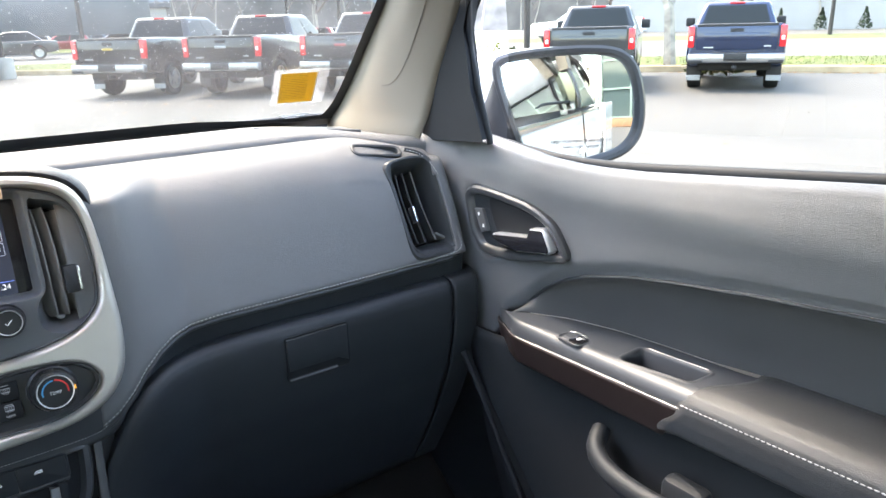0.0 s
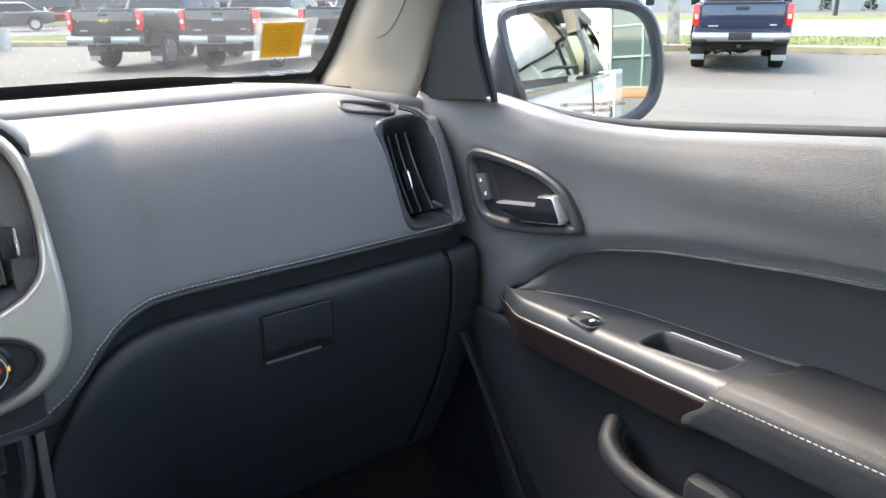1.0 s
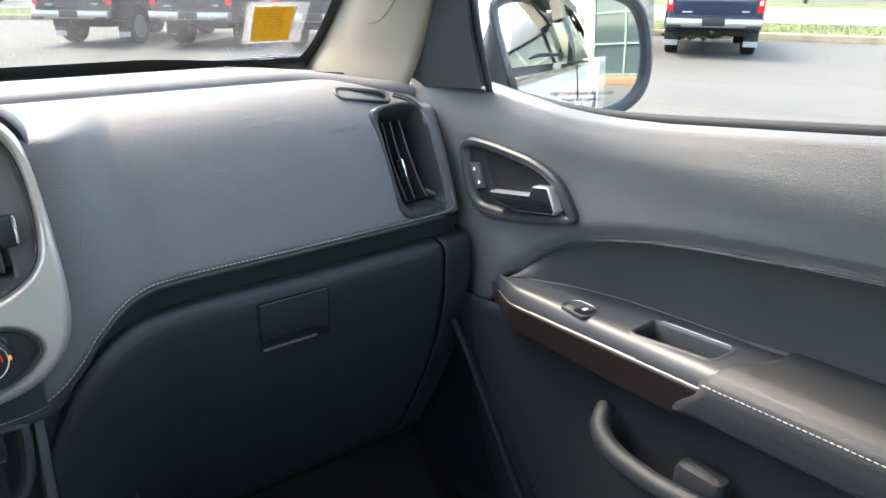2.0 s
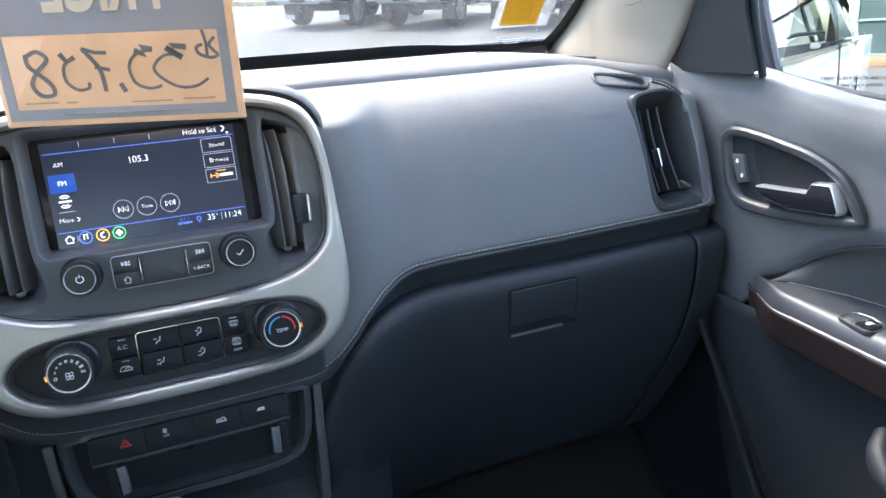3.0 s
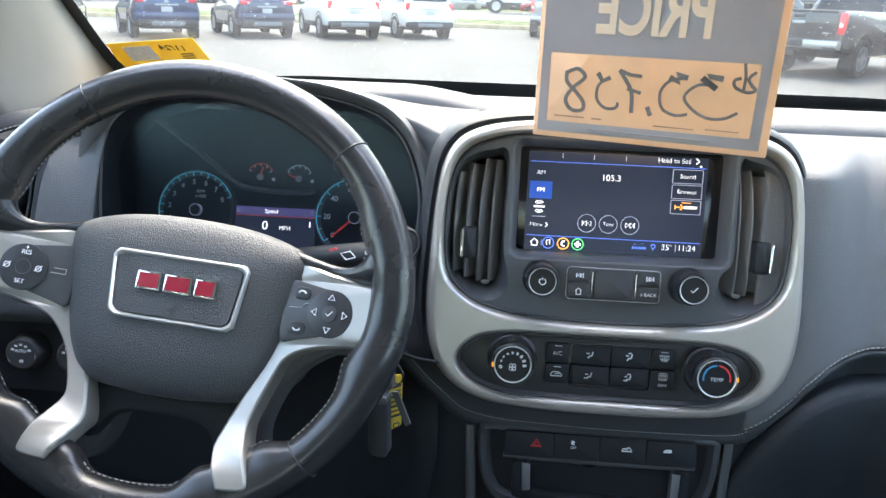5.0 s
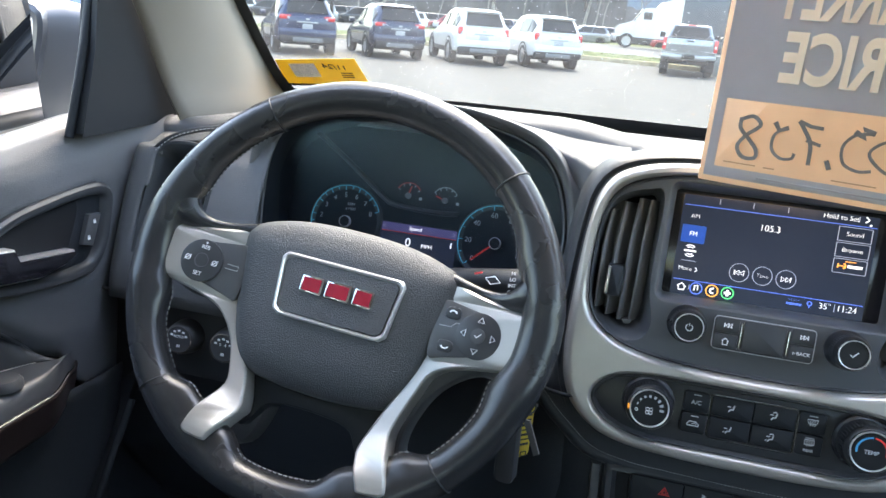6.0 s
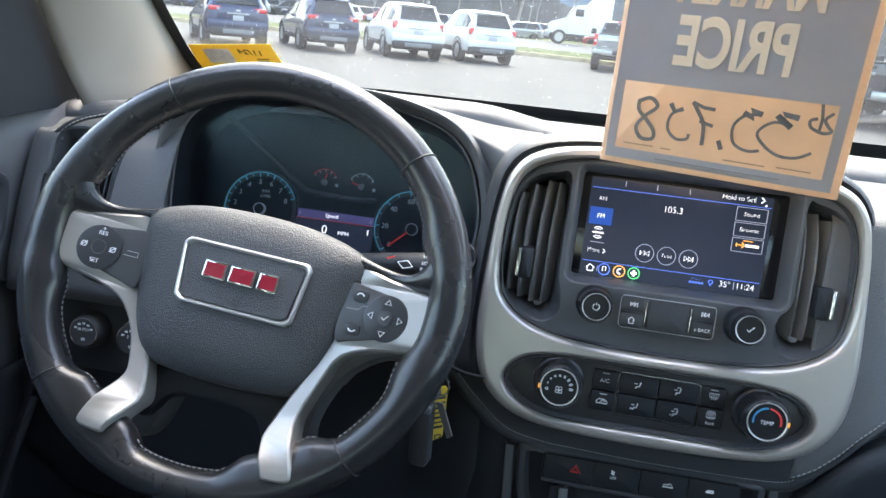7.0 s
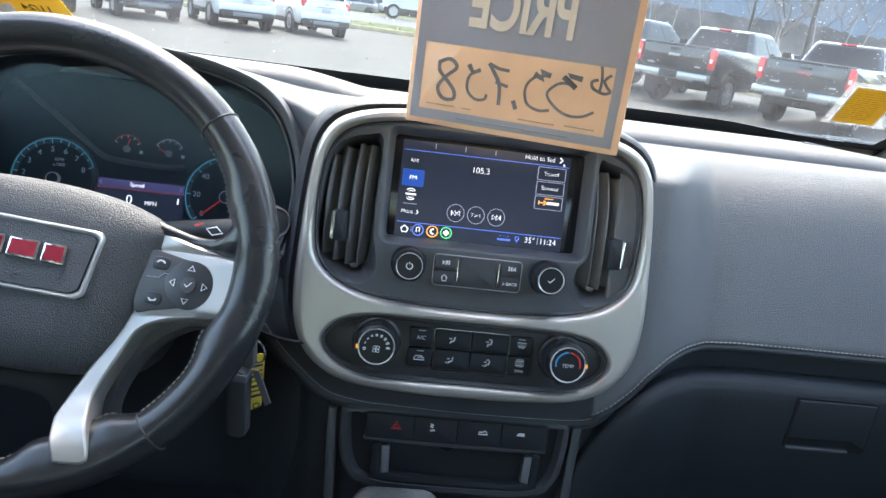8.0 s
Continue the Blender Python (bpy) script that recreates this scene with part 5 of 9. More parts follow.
def cluster():
    c = thing("instrument_cluster", "dark instrument cluster with blue-ringed dials", "gauges")
    prism("dial_plate", rrect(0.37, 0.212, 0.03, 0, 0.018), CL, -0.012, -0.004, GAUGEFACE, c, "matt black dial plate")
    # binnacle: walls that run from the plate out towards the wheel, closed above by the hood
    half = [(0.0, -0.085), (0.10, -0.085), (0.165, -0.070), (0.180, -0.01), (0.177, 0.035), (0.162, 0.074), (0.134, 0.099), (0.090, 0.113), (0.045, 0.1195), (0.0, 0.121)]
    o = mirror_x(half)
    rings = []
    for k, h in ((0.985, -0.006), (0.985, 0.035), (0.990, 0.058), (0.998, 0.064), (1.010, 0.066), (1.022, 0.062), (1.030, 0.070), (1.038, 0.082), (1.052, 0.089), (1.072, 0.090), (1.095, 0.080), (1.125, 0.05), (1.14, -0.02)):
        rings.append([CL @ Vector((x * k, y * k + 0.002, h + (0.03 * ease(y / 0.10) if y > 0 else 0))) for x, y in polar(o, (0, 0), 160)])
    loft("binnacle_wall", rings[:4], GAUGEFACE, c, "matt inner wall of the hood, tinted blue for haze", smooth=70)
    loft("binnacle", rings[3:], SOFT, c, "grained black hood round the dials", smooth=70)
    # dividing brow over the small gauges
    line = spline([(-0.165, 0.118, 0.044), (-0.100, 0.072, 0.026), (-0.046, 0.031, 0.014), (-0.036, 0.0255, 0.012), (-0.010, 0.0225, 0.010), (0.022, 0.0215, 0.009), (0.036, 0.0225, 0.004), (0.046, 0.025, -0.006)], 8)
    tube("brow", [CL @ p for p in line], 0.0030, SATIN, c)
    CD = CL @ Matrix.Translation((0, 0.006, 0))
    for s, nums, a0, a1, named in ((-1, [str(i) for i in range(9)], 223, 23, "rev_counter"), (1, ["0", "20", "40", "60", "80", "100", "120"], 220, -20, "speedometer")):
        cx, cy, R = s * 0.0975, -0.0105, 0.0475
        g = frame_ring(named, ring2(R + 0.002, 60, cx, cy), ring2(R - 0.006, 60, cx, cy), CD, [(0, -0.004), (0.3, -0.001), (1, -0.0035)], SATIN, c, "round dial with blue ring", c=(cx, cy), n=60)
        stroke("blue_ring", arc(cx, cy, R - 0.0012, a0, a1, 50), 0.0009, CD, GAUGEBLUE, g, h=-0.001, n=0)
        for i in range(2 * len(nums) - 1):
            a = radians(a0 + (a1 - a0) * i / (2 * len(nums) - 2))
            ln = 0.0050 if i % 2 == 0 else 0.0030
            bar("tick", cx + (R - 0.0020) * math.cos(a), cy + (R - 0.0020) * math.sin(a), cx + (R - 0.0020 - ln) * math.cos(a), cy + (R - 0.0020 - ln) * math.sin(a), 0.0009, CD, GAUGEBLUE, g, h=-0.0016)
        for i, word in enumerate(nums):
            a = radians(a0 + (a1 - a0) * i / (len(nums) - 1))
            lettering(word, CD, cx + (R - 0.0135) * math.cos(a), cy + (R - 0.0135) * math.sin(a), 0.0088, GREYINK, g, h=-0.002)
        frame_ring("hub_ring", ring2(0.0074, 28, cx, cy), ring2(0.0064, 28, cx, cy), CD, [(0, -0.003), (0, 0.003), (0.5, 0.0036), (1, 0.0030)], PALEINK, g, c=(cx, cy), n=28)
        lathe("hub_cap", [(0.0063, -0.002), (0.0062, 0.0024), (0.004, 0.0026)], CD, GAUGEFACE, g, x=cx, y=cy, n=24)
        a = radians(222)
        if s > 0:
            bar("needle", cx + 0.006 * math.cos(a), cy + 0.006 * math.sin(a), cx + 0.036 * math.cos(a), cy + 0.036 * math.sin(a), 0.0018, CD, NEEDLE, g, h=0.002, label="red pointer")
    lettering("RPM", CD, -0.0935, 0.0120, 0.0054, GREYINK, c, h=-0.002)
    lettering("x1000", CD, -0.0935, 0.0062, 0.0054, GREYINK, c, h=-0.002)
    # information screen
    s = prism("info_screen", rrect(0.099, 0.050, 0.002, 0.0005, -0.0270), CD, -0.005, -0.002, SCREEN, c, "lit speed readout screen")
    bar("title_band", -0.048, -0.0080, 0.049, -0.0080, 0.0100, CD, UIPURPLE, s, h=-0.0016)
    bar("title_rule", -0.048, -0.0136, 0.049, -0.0136, 0.0006, CD, NEEDLE, s, h=-0.0014)
    lettering("Speed", CD, -0.004, -0.0078, 0.0068, UIWHITE, s, h=-0.0008)
    lettering("0", CD, -0.0115, -0.0255, 0.0148, UIWHITE, s, h=-0.0014)
    lettering("MPH", CD, 0.0130, -0.0275, 0.0070, UIWHITE, s, h=-0.0014)
    bar("scroll_mark", 0.0435, -0.0185, 0.0435, -0.0250, 0.0014, CD, UIWHITE, s, h=-0.0014)
    for x in (-0.0450, 0.0455):
        stroke("chevron", [(x + 0.001 * (1 if x < 0 else -1), -0.0060), (x - 0.001 * (1 if x < 0 else -1), -0.0080), (x + 0.001 * (1 if x < 0 else -1), -0.0100)], 0.0006, CD, UIGREY, s, h=-0.0010, n=0)
    # small gauges above
    for cx, needle in ((-0.0205, 75), (0.0270, 160)):
        stroke("small_arc", arc(cx, 0.0330, 0.0165, 150, 30, 14), 0.0008, CD, NEEDLE if cx < 0 else GREYINK, c, h=-0.002, n=0)
        for i in range(5):
            a = radians(150 - 30 * i)
            bar("tick", cx + 0.0162 * math.cos(a), 0.0330 + 0.0162 * math.sin(a), cx + 0.0130 * math.cos(a), 0.0330 + 0.0130 * math.sin(a), 0.0007, CD, GREYINK, c, h=-0.0018)
        a = radians(needle)
        bar("needle", cx, 0.0330, cx + 0.0125 * math.cos(a), 0.0330 + 0.0125 * math.sin(a), 0.0013, CD, NEEDLE, c, h=0.0)
        lathe("hub_ring", [(0.0038, -0.003), (0.0038, 0.001), (0.003, 0.001)], CD, GREYSILVER, c, x=cx, y=0.0330, n=18)
        bar("pump_mark", cx + 0.0145, 0.0310, cx + 0.0180, 0.0310, 0.0036, CD, GREYINK, c, h=-0.002)
    cov = sheet("cluster_lens", lambda u, v: CL @ Vector((-0.174 + 0.348 * u, -0.075 + 0.186 * v, 0.012 + 0.055 * v)), 4, 4, LENS, c, "dial cover with a blue-tinted veil")
    cov.visible_shadow = False
    ring = polar(o, (0, 0), 360)

    def shoulder(u, v):
        x, y = ring[round(82 - 122 * v) % 360]
        a = CL @ Vector((x * 1.070, y * 1.070 + 0.002, 0.088 + (0.03 * ease(y / 0.10) if y > 0 else 0)))
        z = 1.392 - 0.275 * v
        b = Vector((-0.140, stack_y(z) + 0.032 + 0.02 * ease((z - 1.36) / 0.03), z))
        p = a.lerp(b, u)
        p = p + Vector((0, 0.030 * math.sin(math.pi * u) * (1 - 0.5 * v), 0))
        e = ease((0.16 - v) / 0.16)
        return Vector((p.x, p.y + (1.085 - p.y) * e, p.z + (1.370 - p.z) * e * e))

    sheet("shoulder_panel", shoulder, 24, 60, SOFT, c, "grained vinyl between the dials and the stack", thick=0.002, smooth=70)
    # round button on the dashboard beside the cluster
    F = axes((-0.2035, 0.905, 1.262), (1, 0.25, 0), (0, 0.25, 1))
    b = thing("starter_bezel", "round black button bezel beside the wheel", "button")
    lathe("bezel", [(0.0160, -0.028), (0.0160, 0.0), (0.0145, 0.0035), (0.0130, 0.0025), (0.0122, 0.0)], F, HARD, b)
    lathe("button", [(0.0122, -0.004), (0.0118, 0.002), (0.009, 0.0028)], F, SATIN, b)


cluster()
# ---------------------------------------------------------------- steering wheel
RAKE, TURNED = radians(28.8), radians(-5.2)
_u, _v = Vector((1, 0, 0)), Vector((0, math.sin(RAKE), math.cos(RAKE)))
WH = axes(Vector((-0.3685, 0.757, 1.282)) - 0.008 * _v, _u * math.cos(TURNED) + _v * math.sin(TURNED), -_u * math.sin(TURNED) + _v * math.cos(TURNED))


def steering_wheel():
    w = thing("steering_wheel", "black leather steering wheel with silver spokes", "steering wheel")
    R = 0.1765

    def rim_r(a):
        d = abs((math.degrees(a) % 180))
        return 0.0158 + 0.0018 * math.exp(-(((d - 0) / 18) ** 2)) + 0.0018 * math.exp(-(((d - 180) / 18) ** 2))

    def swell(a):
        """How far the leather reaches inwards of the rim, and how flat it lies there."""
        d = math.degrees(a)
        d = d if d <= 90 else (180 - d if d <= 270 else d - 360)
        reach = 0.012 * ease((d + 79) / 9) * ease((-42 - d) / 9) + 0.006 * math.exp(-((d + 17) / 6) ** 2) + 0.004 * math.exp(-((d - 21) / 6) ** 2)
        return reach, 1 - 0.22 * math.exp(-((d + 2) / 9) ** 4)

    def rim_c(a):
        """Radius of the rim's middle line: drawn in at the top to fit the camera's view."""
        return R - 0.0095 * max(0.0, math.sin(a)) ** 1.5

    rings, n = [], 160
    for i in range(n):
        a = 2 * math.pi * i / n
        r = rim_r(a)
        reach, flat = swell(a)
        c, s = math.cos(a), math.sin(a)
        ring = []
        for j in range(24):
            q = 2 * math.pi * j / 24
            rad = rim_c(a) + (r if math.cos(q) > 0 else r + reach) * math.cos(q)
            ring.append(WH @ Vector((rad * c, rad * s, r * 1.12 * flat * math.sin(q) + 0.004)))
        rings.append(ring)
    rings.append(rings[0])
    loft("rim", rings, LEATHER, w, "black leather-wrapped rim, shiny with wear", smooth=80)
    for a in (127, 44, 223.5, 316.5):
        t = radians(a)
        ring = [WH @ Vector(((rim_c(t) + 0.0162 * math.cos(q)) * math.cos(t), (rim_c(t) + 0.0162 * math.cos(q)) * math.sin(t), 0.0181 * math.sin(q) + 0.004)) for q in [2 * math.pi * j / 24 for j in range(24)]]
        tube("rim_seam", ring, 0.0007, COLLAR, w, seg=6, closed=True)
    for a0, a1 in ((133, 164), (16, 40), (195, 222), (229, 236), (256, 284), (304, 312), (318, 345)):
        pts = []
        for i in range(61):
            a = radians(a0 + (a1 - a0) * i / 60)
            r, (reach, flat), q = rim_r(a), swell(a), radians(196 if a0 in (133, 195) else 172)
            rad = rim_c(a) + (r + reach) * math.cos(q) - 0.0004
            pts.append(WH @ Vector((rad * math.cos(a), rad * math.sin(a), r * 1.12 * flat * math.sin(q) + 0.0045)))
        stitch("lacing", pts, DARKTHREAD if a0 == 16 else LACE, w, 0.0048, 0.0034, 0.0006)
    # backing spokes
    for s in (1, -1):
        o = [(s * x, y) for x, y in [(0.070, 0.034), (0.110, 0.028), (0.150, 0.026), (0.168, 0.020), (0.170, -0.030), (0.150, -0.040), (0.128, -0.042), (0.104, -0.060), (0.090, -0.085), (0.084, -0.115), (0.094, -0.148), (0.075, -0.160), (0.052, -0.150), (0.040, -0.110), (0.03, -0.06)]]
        prism("spoke_backing", [(p.x, p.y) for p in spline([(*q, 0) for q in o], 4, True)], WH, -0.060, -0.034, HARD, w, bevel=0.006, back=True)
        def rise(x, y):
            q = math.hypot(x, y)
            foot = ease((-0.075 - y) / 0.03)
            return 0.013 * ease((q - 0.085) / 0.05) + 0.011 * (1 - foot) * ease((q - 0.146) / 0.026) + 0.0225 * foot * ease((q - 0.125) / 0.032)

        half = [(0.088, 0.0255), (0.125, 0.0215), (0.158, 0.0165), (0.170, 0.0115), (0.1735, 0.002), (0.171, -0.016), (0.163, -0.0285), (0.150, -0.0335), (0.125, -0.0385), (0.108, -0.0440), (0.0965, -0.0530), (0.087, -0.070), (0.079, -0.092), (0.0765, -0.106), (0.082, -0.121), (0.0905, -0.1430), (0.089, -0.1490), (0.083, -0.1510), (0.0685, -0.1520), (0.0655, -0.1480), (0.0575, -0.1310), (0.0545, -0.1180), (0.066, -0.083), (0.083, -0.050), (0.083, -0.02)]
        silver = [(s * x + 0.004 * ease((-0.05 - y) / 0.03), y) for x, y in half]
        silver = [(p.x, p.y) for p in spline([(*q, 0) for q in silver], 3, True)]
        rings = [[WH @ Vector((x, y, h + rise(x, y))) for x, y in (inset(silver, d) if d else silver)] for d, h in ((0, -0.042), (0, -0.0150), (0.0008, -0.0132), (0.0022, -0.0120))]
        sp = loft("spoke", rings, WHEELSILVER, w, "satin silver spoke trim", smooth=60)
        top = inset(silver, 0.0022)
        fix_normals(shape("spoke_face", [WH @ Vector((x, y, rise(x, y) - 0.0120)) for x, y in top], [tuple(t) for t in tessellate_polygon([[Vector((x, y, 0)) for x, y in top]])], WHEELSILVER, sp, "", 60))
        PF = WH @ Matrix.Translation((s * 0.125, -0.01, -0.0030)) @ Matrix.Rotation(-s * radians(9), 4, "Y") @ Matrix.Translation((-s * 0.125, 0.01, 0))
        pad = [(s * x, y) for x, y in [(0.090, 0.012), (0.120, 0.0095), (0.152, 0.0055), (0.156, 0.002), (0.153, -0.018), (0.147, -0.0255), (0.125, -0.0290), (0.102, -0.0345), (0.090, -0.036), (0.088, -0.01)]]
        pd = prism("button_pad", [(p.x, p.y) for p in spline([(*q, 0) for q in pad], 3, True)], PF, -0.006, 0.0034, HARD, w, "black thumb-button pad", bevel=0.0015)
        cx, cy = s * 0.1295, -0.0105
        lathe("round_button", [(0.0192, 0.003), (0.0190, 0.0050), (0.0175, 0.0056)], PF, SATIN, pd, x=cx, y=cy, n=36)
        lathe("button_centre", [(0.0062, 0.0050), (0.0060, 0.0066), (0.0050, 0.0068)] if s > 0 else [(0.0066, 0.0054), (0.0062, 0.0060), (0.0045, 0.0048)], PF, HARD, pd, x=cx, y=cy, n=24)
        h = 0.0062
        if s > 0:
            for k in range(4):
                a = radians(90 * k)
                ux, uy = math.cos(a), math.sin(a)
                px, py = cx + 0.0125 * ux, cy + 0.0125 * uy
                stroke("arrow_mark", [(px + 0.0026 * ux, py + 0.0026 * uy), (px - 0.0014 * ux - 0.0028 * uy, py - 0.0014 * uy + 0.0028 * ux), (px - 0.0014 * ux + 0.0028 * uy, py - 0.0014 * uy - 0.0028 * ux)], 0.0007, PF, WHITEINK, pd, h=h, n=0, closed=True)
            stroke("tick_mark", [(cx - 0.0025, cy), (cx - 0.0006, cy - 0.0018), (cx + 0.0030, cy + 0.0022)], 0.0007, PF, WHITEINK, pd, h=0.0072, n=0)
            for y, q in ((0.003, 1), (-0.025, -1)):
                prism("small_button", rrect(0.014, 0.010, 0.004, 0.1035, y), PF, 0.0, 0.0044, SATIN, pd, bevel=0.001)
                stroke("phone_mark", [(0.1005, y), (0.1020, y + 0.0016 * q), (0.1050, y + 0.0016 * q), (0.1068, y)], 0.0012, PF, WHITEINK, pd, h=0.0048, n=2)
            stroke("split_line", [(0.094, -0.0090), (0.104, -0.0085), (0.108, -0.0045), (0.113, -0.0045)], 0.0005, PF, GREYINK, pd, h=0.0037, n=0)
        else:
            lettering("RES", PF, cx + 0.0005, cy + 0.0120, 0.0050, WHITEINK, pd, h=h)
            lettering("+", PF, cx + 0.0005, cy + 0.0158, 0.0055, WHITEINK, pd, h=h)
            lettering("SET", PF, cx, cy - 0.0120, 0.0050, WHITEINK, pd, h=h)
            for q in (-1, 1):
                stroke("cruise_mark", ring2(0.0022, 12, cx + q * 0.0125, cy), 0.0007, PF, WHITEINK, pd, h=h, n=0, closed=True)
                bar("cruise_mark", cx + q * 0.0125 - 0.0026, cy - 0.0022, cx + q * 0.0125 + 0.0026, cy + 0.0026, 0.0006, PF, WHITEINK, pd, h=h)
            stroke("rocker_line", [(-0.106, -0.0075), (-0.096, -0.0075), (-0.096, -0.0115), (-0.108, -0.0115)], 0.0006, PF, GREYINK, pd, h=0.0037, n=0)
        # leather band along the spoke's upper edge
        top = spline([(s * x, y, 0) for x, y in [(0.072, 0.0425), (0.0914, 0.0370), (0.121, 0.0302), (0.139, 0.0300), (0.149, 0.0385), (0.1545, 0.056)]], 6)
        low = spline([(s * x, y, 0) for x, y in [(0.072, 0.0260), (0.0914, 0.0235), (0.121, 0.0200), (0.150, 0.0150), (0.168, 0.0180), (0.1745, 0.045)]], 6)
        rings = []
        for k, (p, q) in enumerate(zip(top, low)):
            t = k / (len(top) - 1)
            m, e = (p + q) / 2, (p - q) / 2
            hc, th = -0.014 + 0.016 * ease((t - 0.25) / 0.6), 0.0065 + 0.0095 * ease((t - 0.4) / 0.6)
            rings.append([WH @ (m + e * math.cos(2 * math.pi * j / 14) + Vector((0, 0, hc + th * math.sin(2 * math.pi * j / 14)))) for j in range(14)])
        loft("upper_gusset", rings, LEATHER, w, cap0=True, cap1=True, smooth=80)
    # black bridge between the legs under the cover
    prism("lower_bridge", [(p.x, p.y) for p in spline([(x, y, 0) for x, y in [(-0.072, -0.070), (0.072, -0.070), (0.070, -0.100), (0.066, -0.130), (0.056, -0.138), (0.048, -0.128), (0.041, -0.117), (0.028, -0.1115), (0, -0.1100), (-0.028, -0.1115), (-0.041, -0.117), (-0.048, -0.128), (-0.056, -0.138), (-0.066, -0.130), (-0.070, -0.100)]], 4, True)], WH, -0.060, -0.0215, SWITCH, w, bevel=0.002)
    # airbag cover with badge
    half = [(0, -0.097), (0.038, -0.095), (0.069, -0.088), (0.085, -0.061), (0.096, -0.018), (0.1025, 0.022), (0.094, 0.0370), (0.055, 0.0485), (0, 0.0520)]
    cov = dome("airbag_cover", mirror_x(half), WH, [(0.95, -0.060), (0.985, -0.036), (1.0, -0.022), (0.994, -0.0140), (0.968, -0.0085), (0.90, -0.0035), (0.78, 0.0012), (0.55, 0.0046), (0.3, 0.0050)], HUBSKIN, w, "grained black airbag cover with chrome-framed badge", c=(0, -0.015), n=90)
    half = [(0, -0.094), (0.040, -0.092), (0.066, -0.086), (0.083, -0.058), (0.093, -0.018), (0.097, 0.02), (0.09, 0.038), (0.05, 0.0515), (0, 0.055)]
    dome("hub_shell", mirror_x(half), WH, [(0.9, -0.09), (0.98, -0.07), (1.0, -0.050), (0.97, -0.036), (0.8, -0.032)], SATIN, w, c=(0, -0.015), n=90)
    badge = [(0.0575, 0.0190), (0.053, 0.0235), (-0.053, 0.0235), (-0.0575, 0.0190), (-0.0525, -0.0270), (-0.0465, -0.0315), (0.0465, -0.0315), (0.0525, -0.0270)]
    B = WH @ Matrix.Translation((0.0030, -0.0062, 0.0005))
    small = [(x * 0.905, (y + 0.004) * 0.83 - 0.004) for x, y in badge]
    bf = frame_ring("badge_frame", badge, small, B, [(0, -0.004), (0, 0.0035), (0.12, 0.0058), (0.30, 0.0070), (0.48, 0.0070), (0.62, 0.0060), (1, 0.0030), (1, -0.002)], RINGCHROME, cov, "bright chrome badge frame", c=(0, -0.004), n=120)
    prism("badge_field", small, B, -0.006, 0.0058, HUBSKIN, bf)
    # brand mark as three plain red blocks with chrome rims
    for x0, x1 in ((-0.0325, -0.0125), (-0.0095, 0.0130), (0.0160, 0.0335)):
        o = [(x0 + 0.001, 0.0075), (x1 - 0.001, 0.0075), (x1, 0.0065), (x1, -0.0065), (x1 - 0.001, -0.0075), (x0 + 0.001, -0.0075), (x0, -0.0065), (x0, 0.0065)]
        pl = prism("badge_block", o, B, 0.004, 0.0080, CHROME, bf, "red block with chrome rim", bevel=0.0006)
        prism("badge_red", inset(o, 0.0018), B, 0.0079, 0.0084, REDFILL, pl)
    lettering("AIRBAG", WH, -0.003, -0.0510, 0.0085, EMBOSS, cov, h=0.0040)
    stroke("horn_mark", [(-0.003, -0.0205), (0.003, -0.0185), (0.003, -0.0225)], 0.0006, B, EMBOSS, bf, h=0.0062, n=0, closed=True)
    # column shroud and stalks
    col = thing("steering_column", "black steering column shroud with wiper stalk", "steering column")
    tube("shroud", [WH @ Vector((0, -0.02, -0.03)), WH @ Vector((0, -0.02, -0.10)), WH @ Vector((0, -0.03, -0.25))], lambda t: 0.055 + 0.02 * t, HARD, col, seg=24)
    st = tube("wiper_stalk", [(-0.325, 0.905, 1.236), (-0.285, 0.895, 1.246), (-0.236, 0.885, 1.253), (-0.224, 0.883, 1.255)], lambda t: 0.0115 + 0.004 * ease((t - 0.3) / 0.5), LOWER, col, "black wiper stalk with white marks", seg=16)
    F = axes((-0.252, 0.872, 1.2535), (1, -0.2, 0.15), (0, 0.45, 0.9))
    for i, word in enumerate(("HI", "LO", "INT", "OFF", "1x")):
        lettering(word, F, 0.018, 0.0125 - 0.0062 * i, 0.0050, WHITEINK, st, h=0.0005 - 0.0009 * abs(i - 2))
    stroke("wiper_mark", [(-0.010, 0.006), (0.000, 0.008), (0.006, 0.002), (-0.004, 0.000)], 0.0010, F, WHITEINK, st, h=0.0012, n=0, closed=True)
    bar("wiper_mark", -0.022, 0.009, -0.014, 0.011, 0.0016, F, REDINK, st, h=0.0016)


steering_wheel()


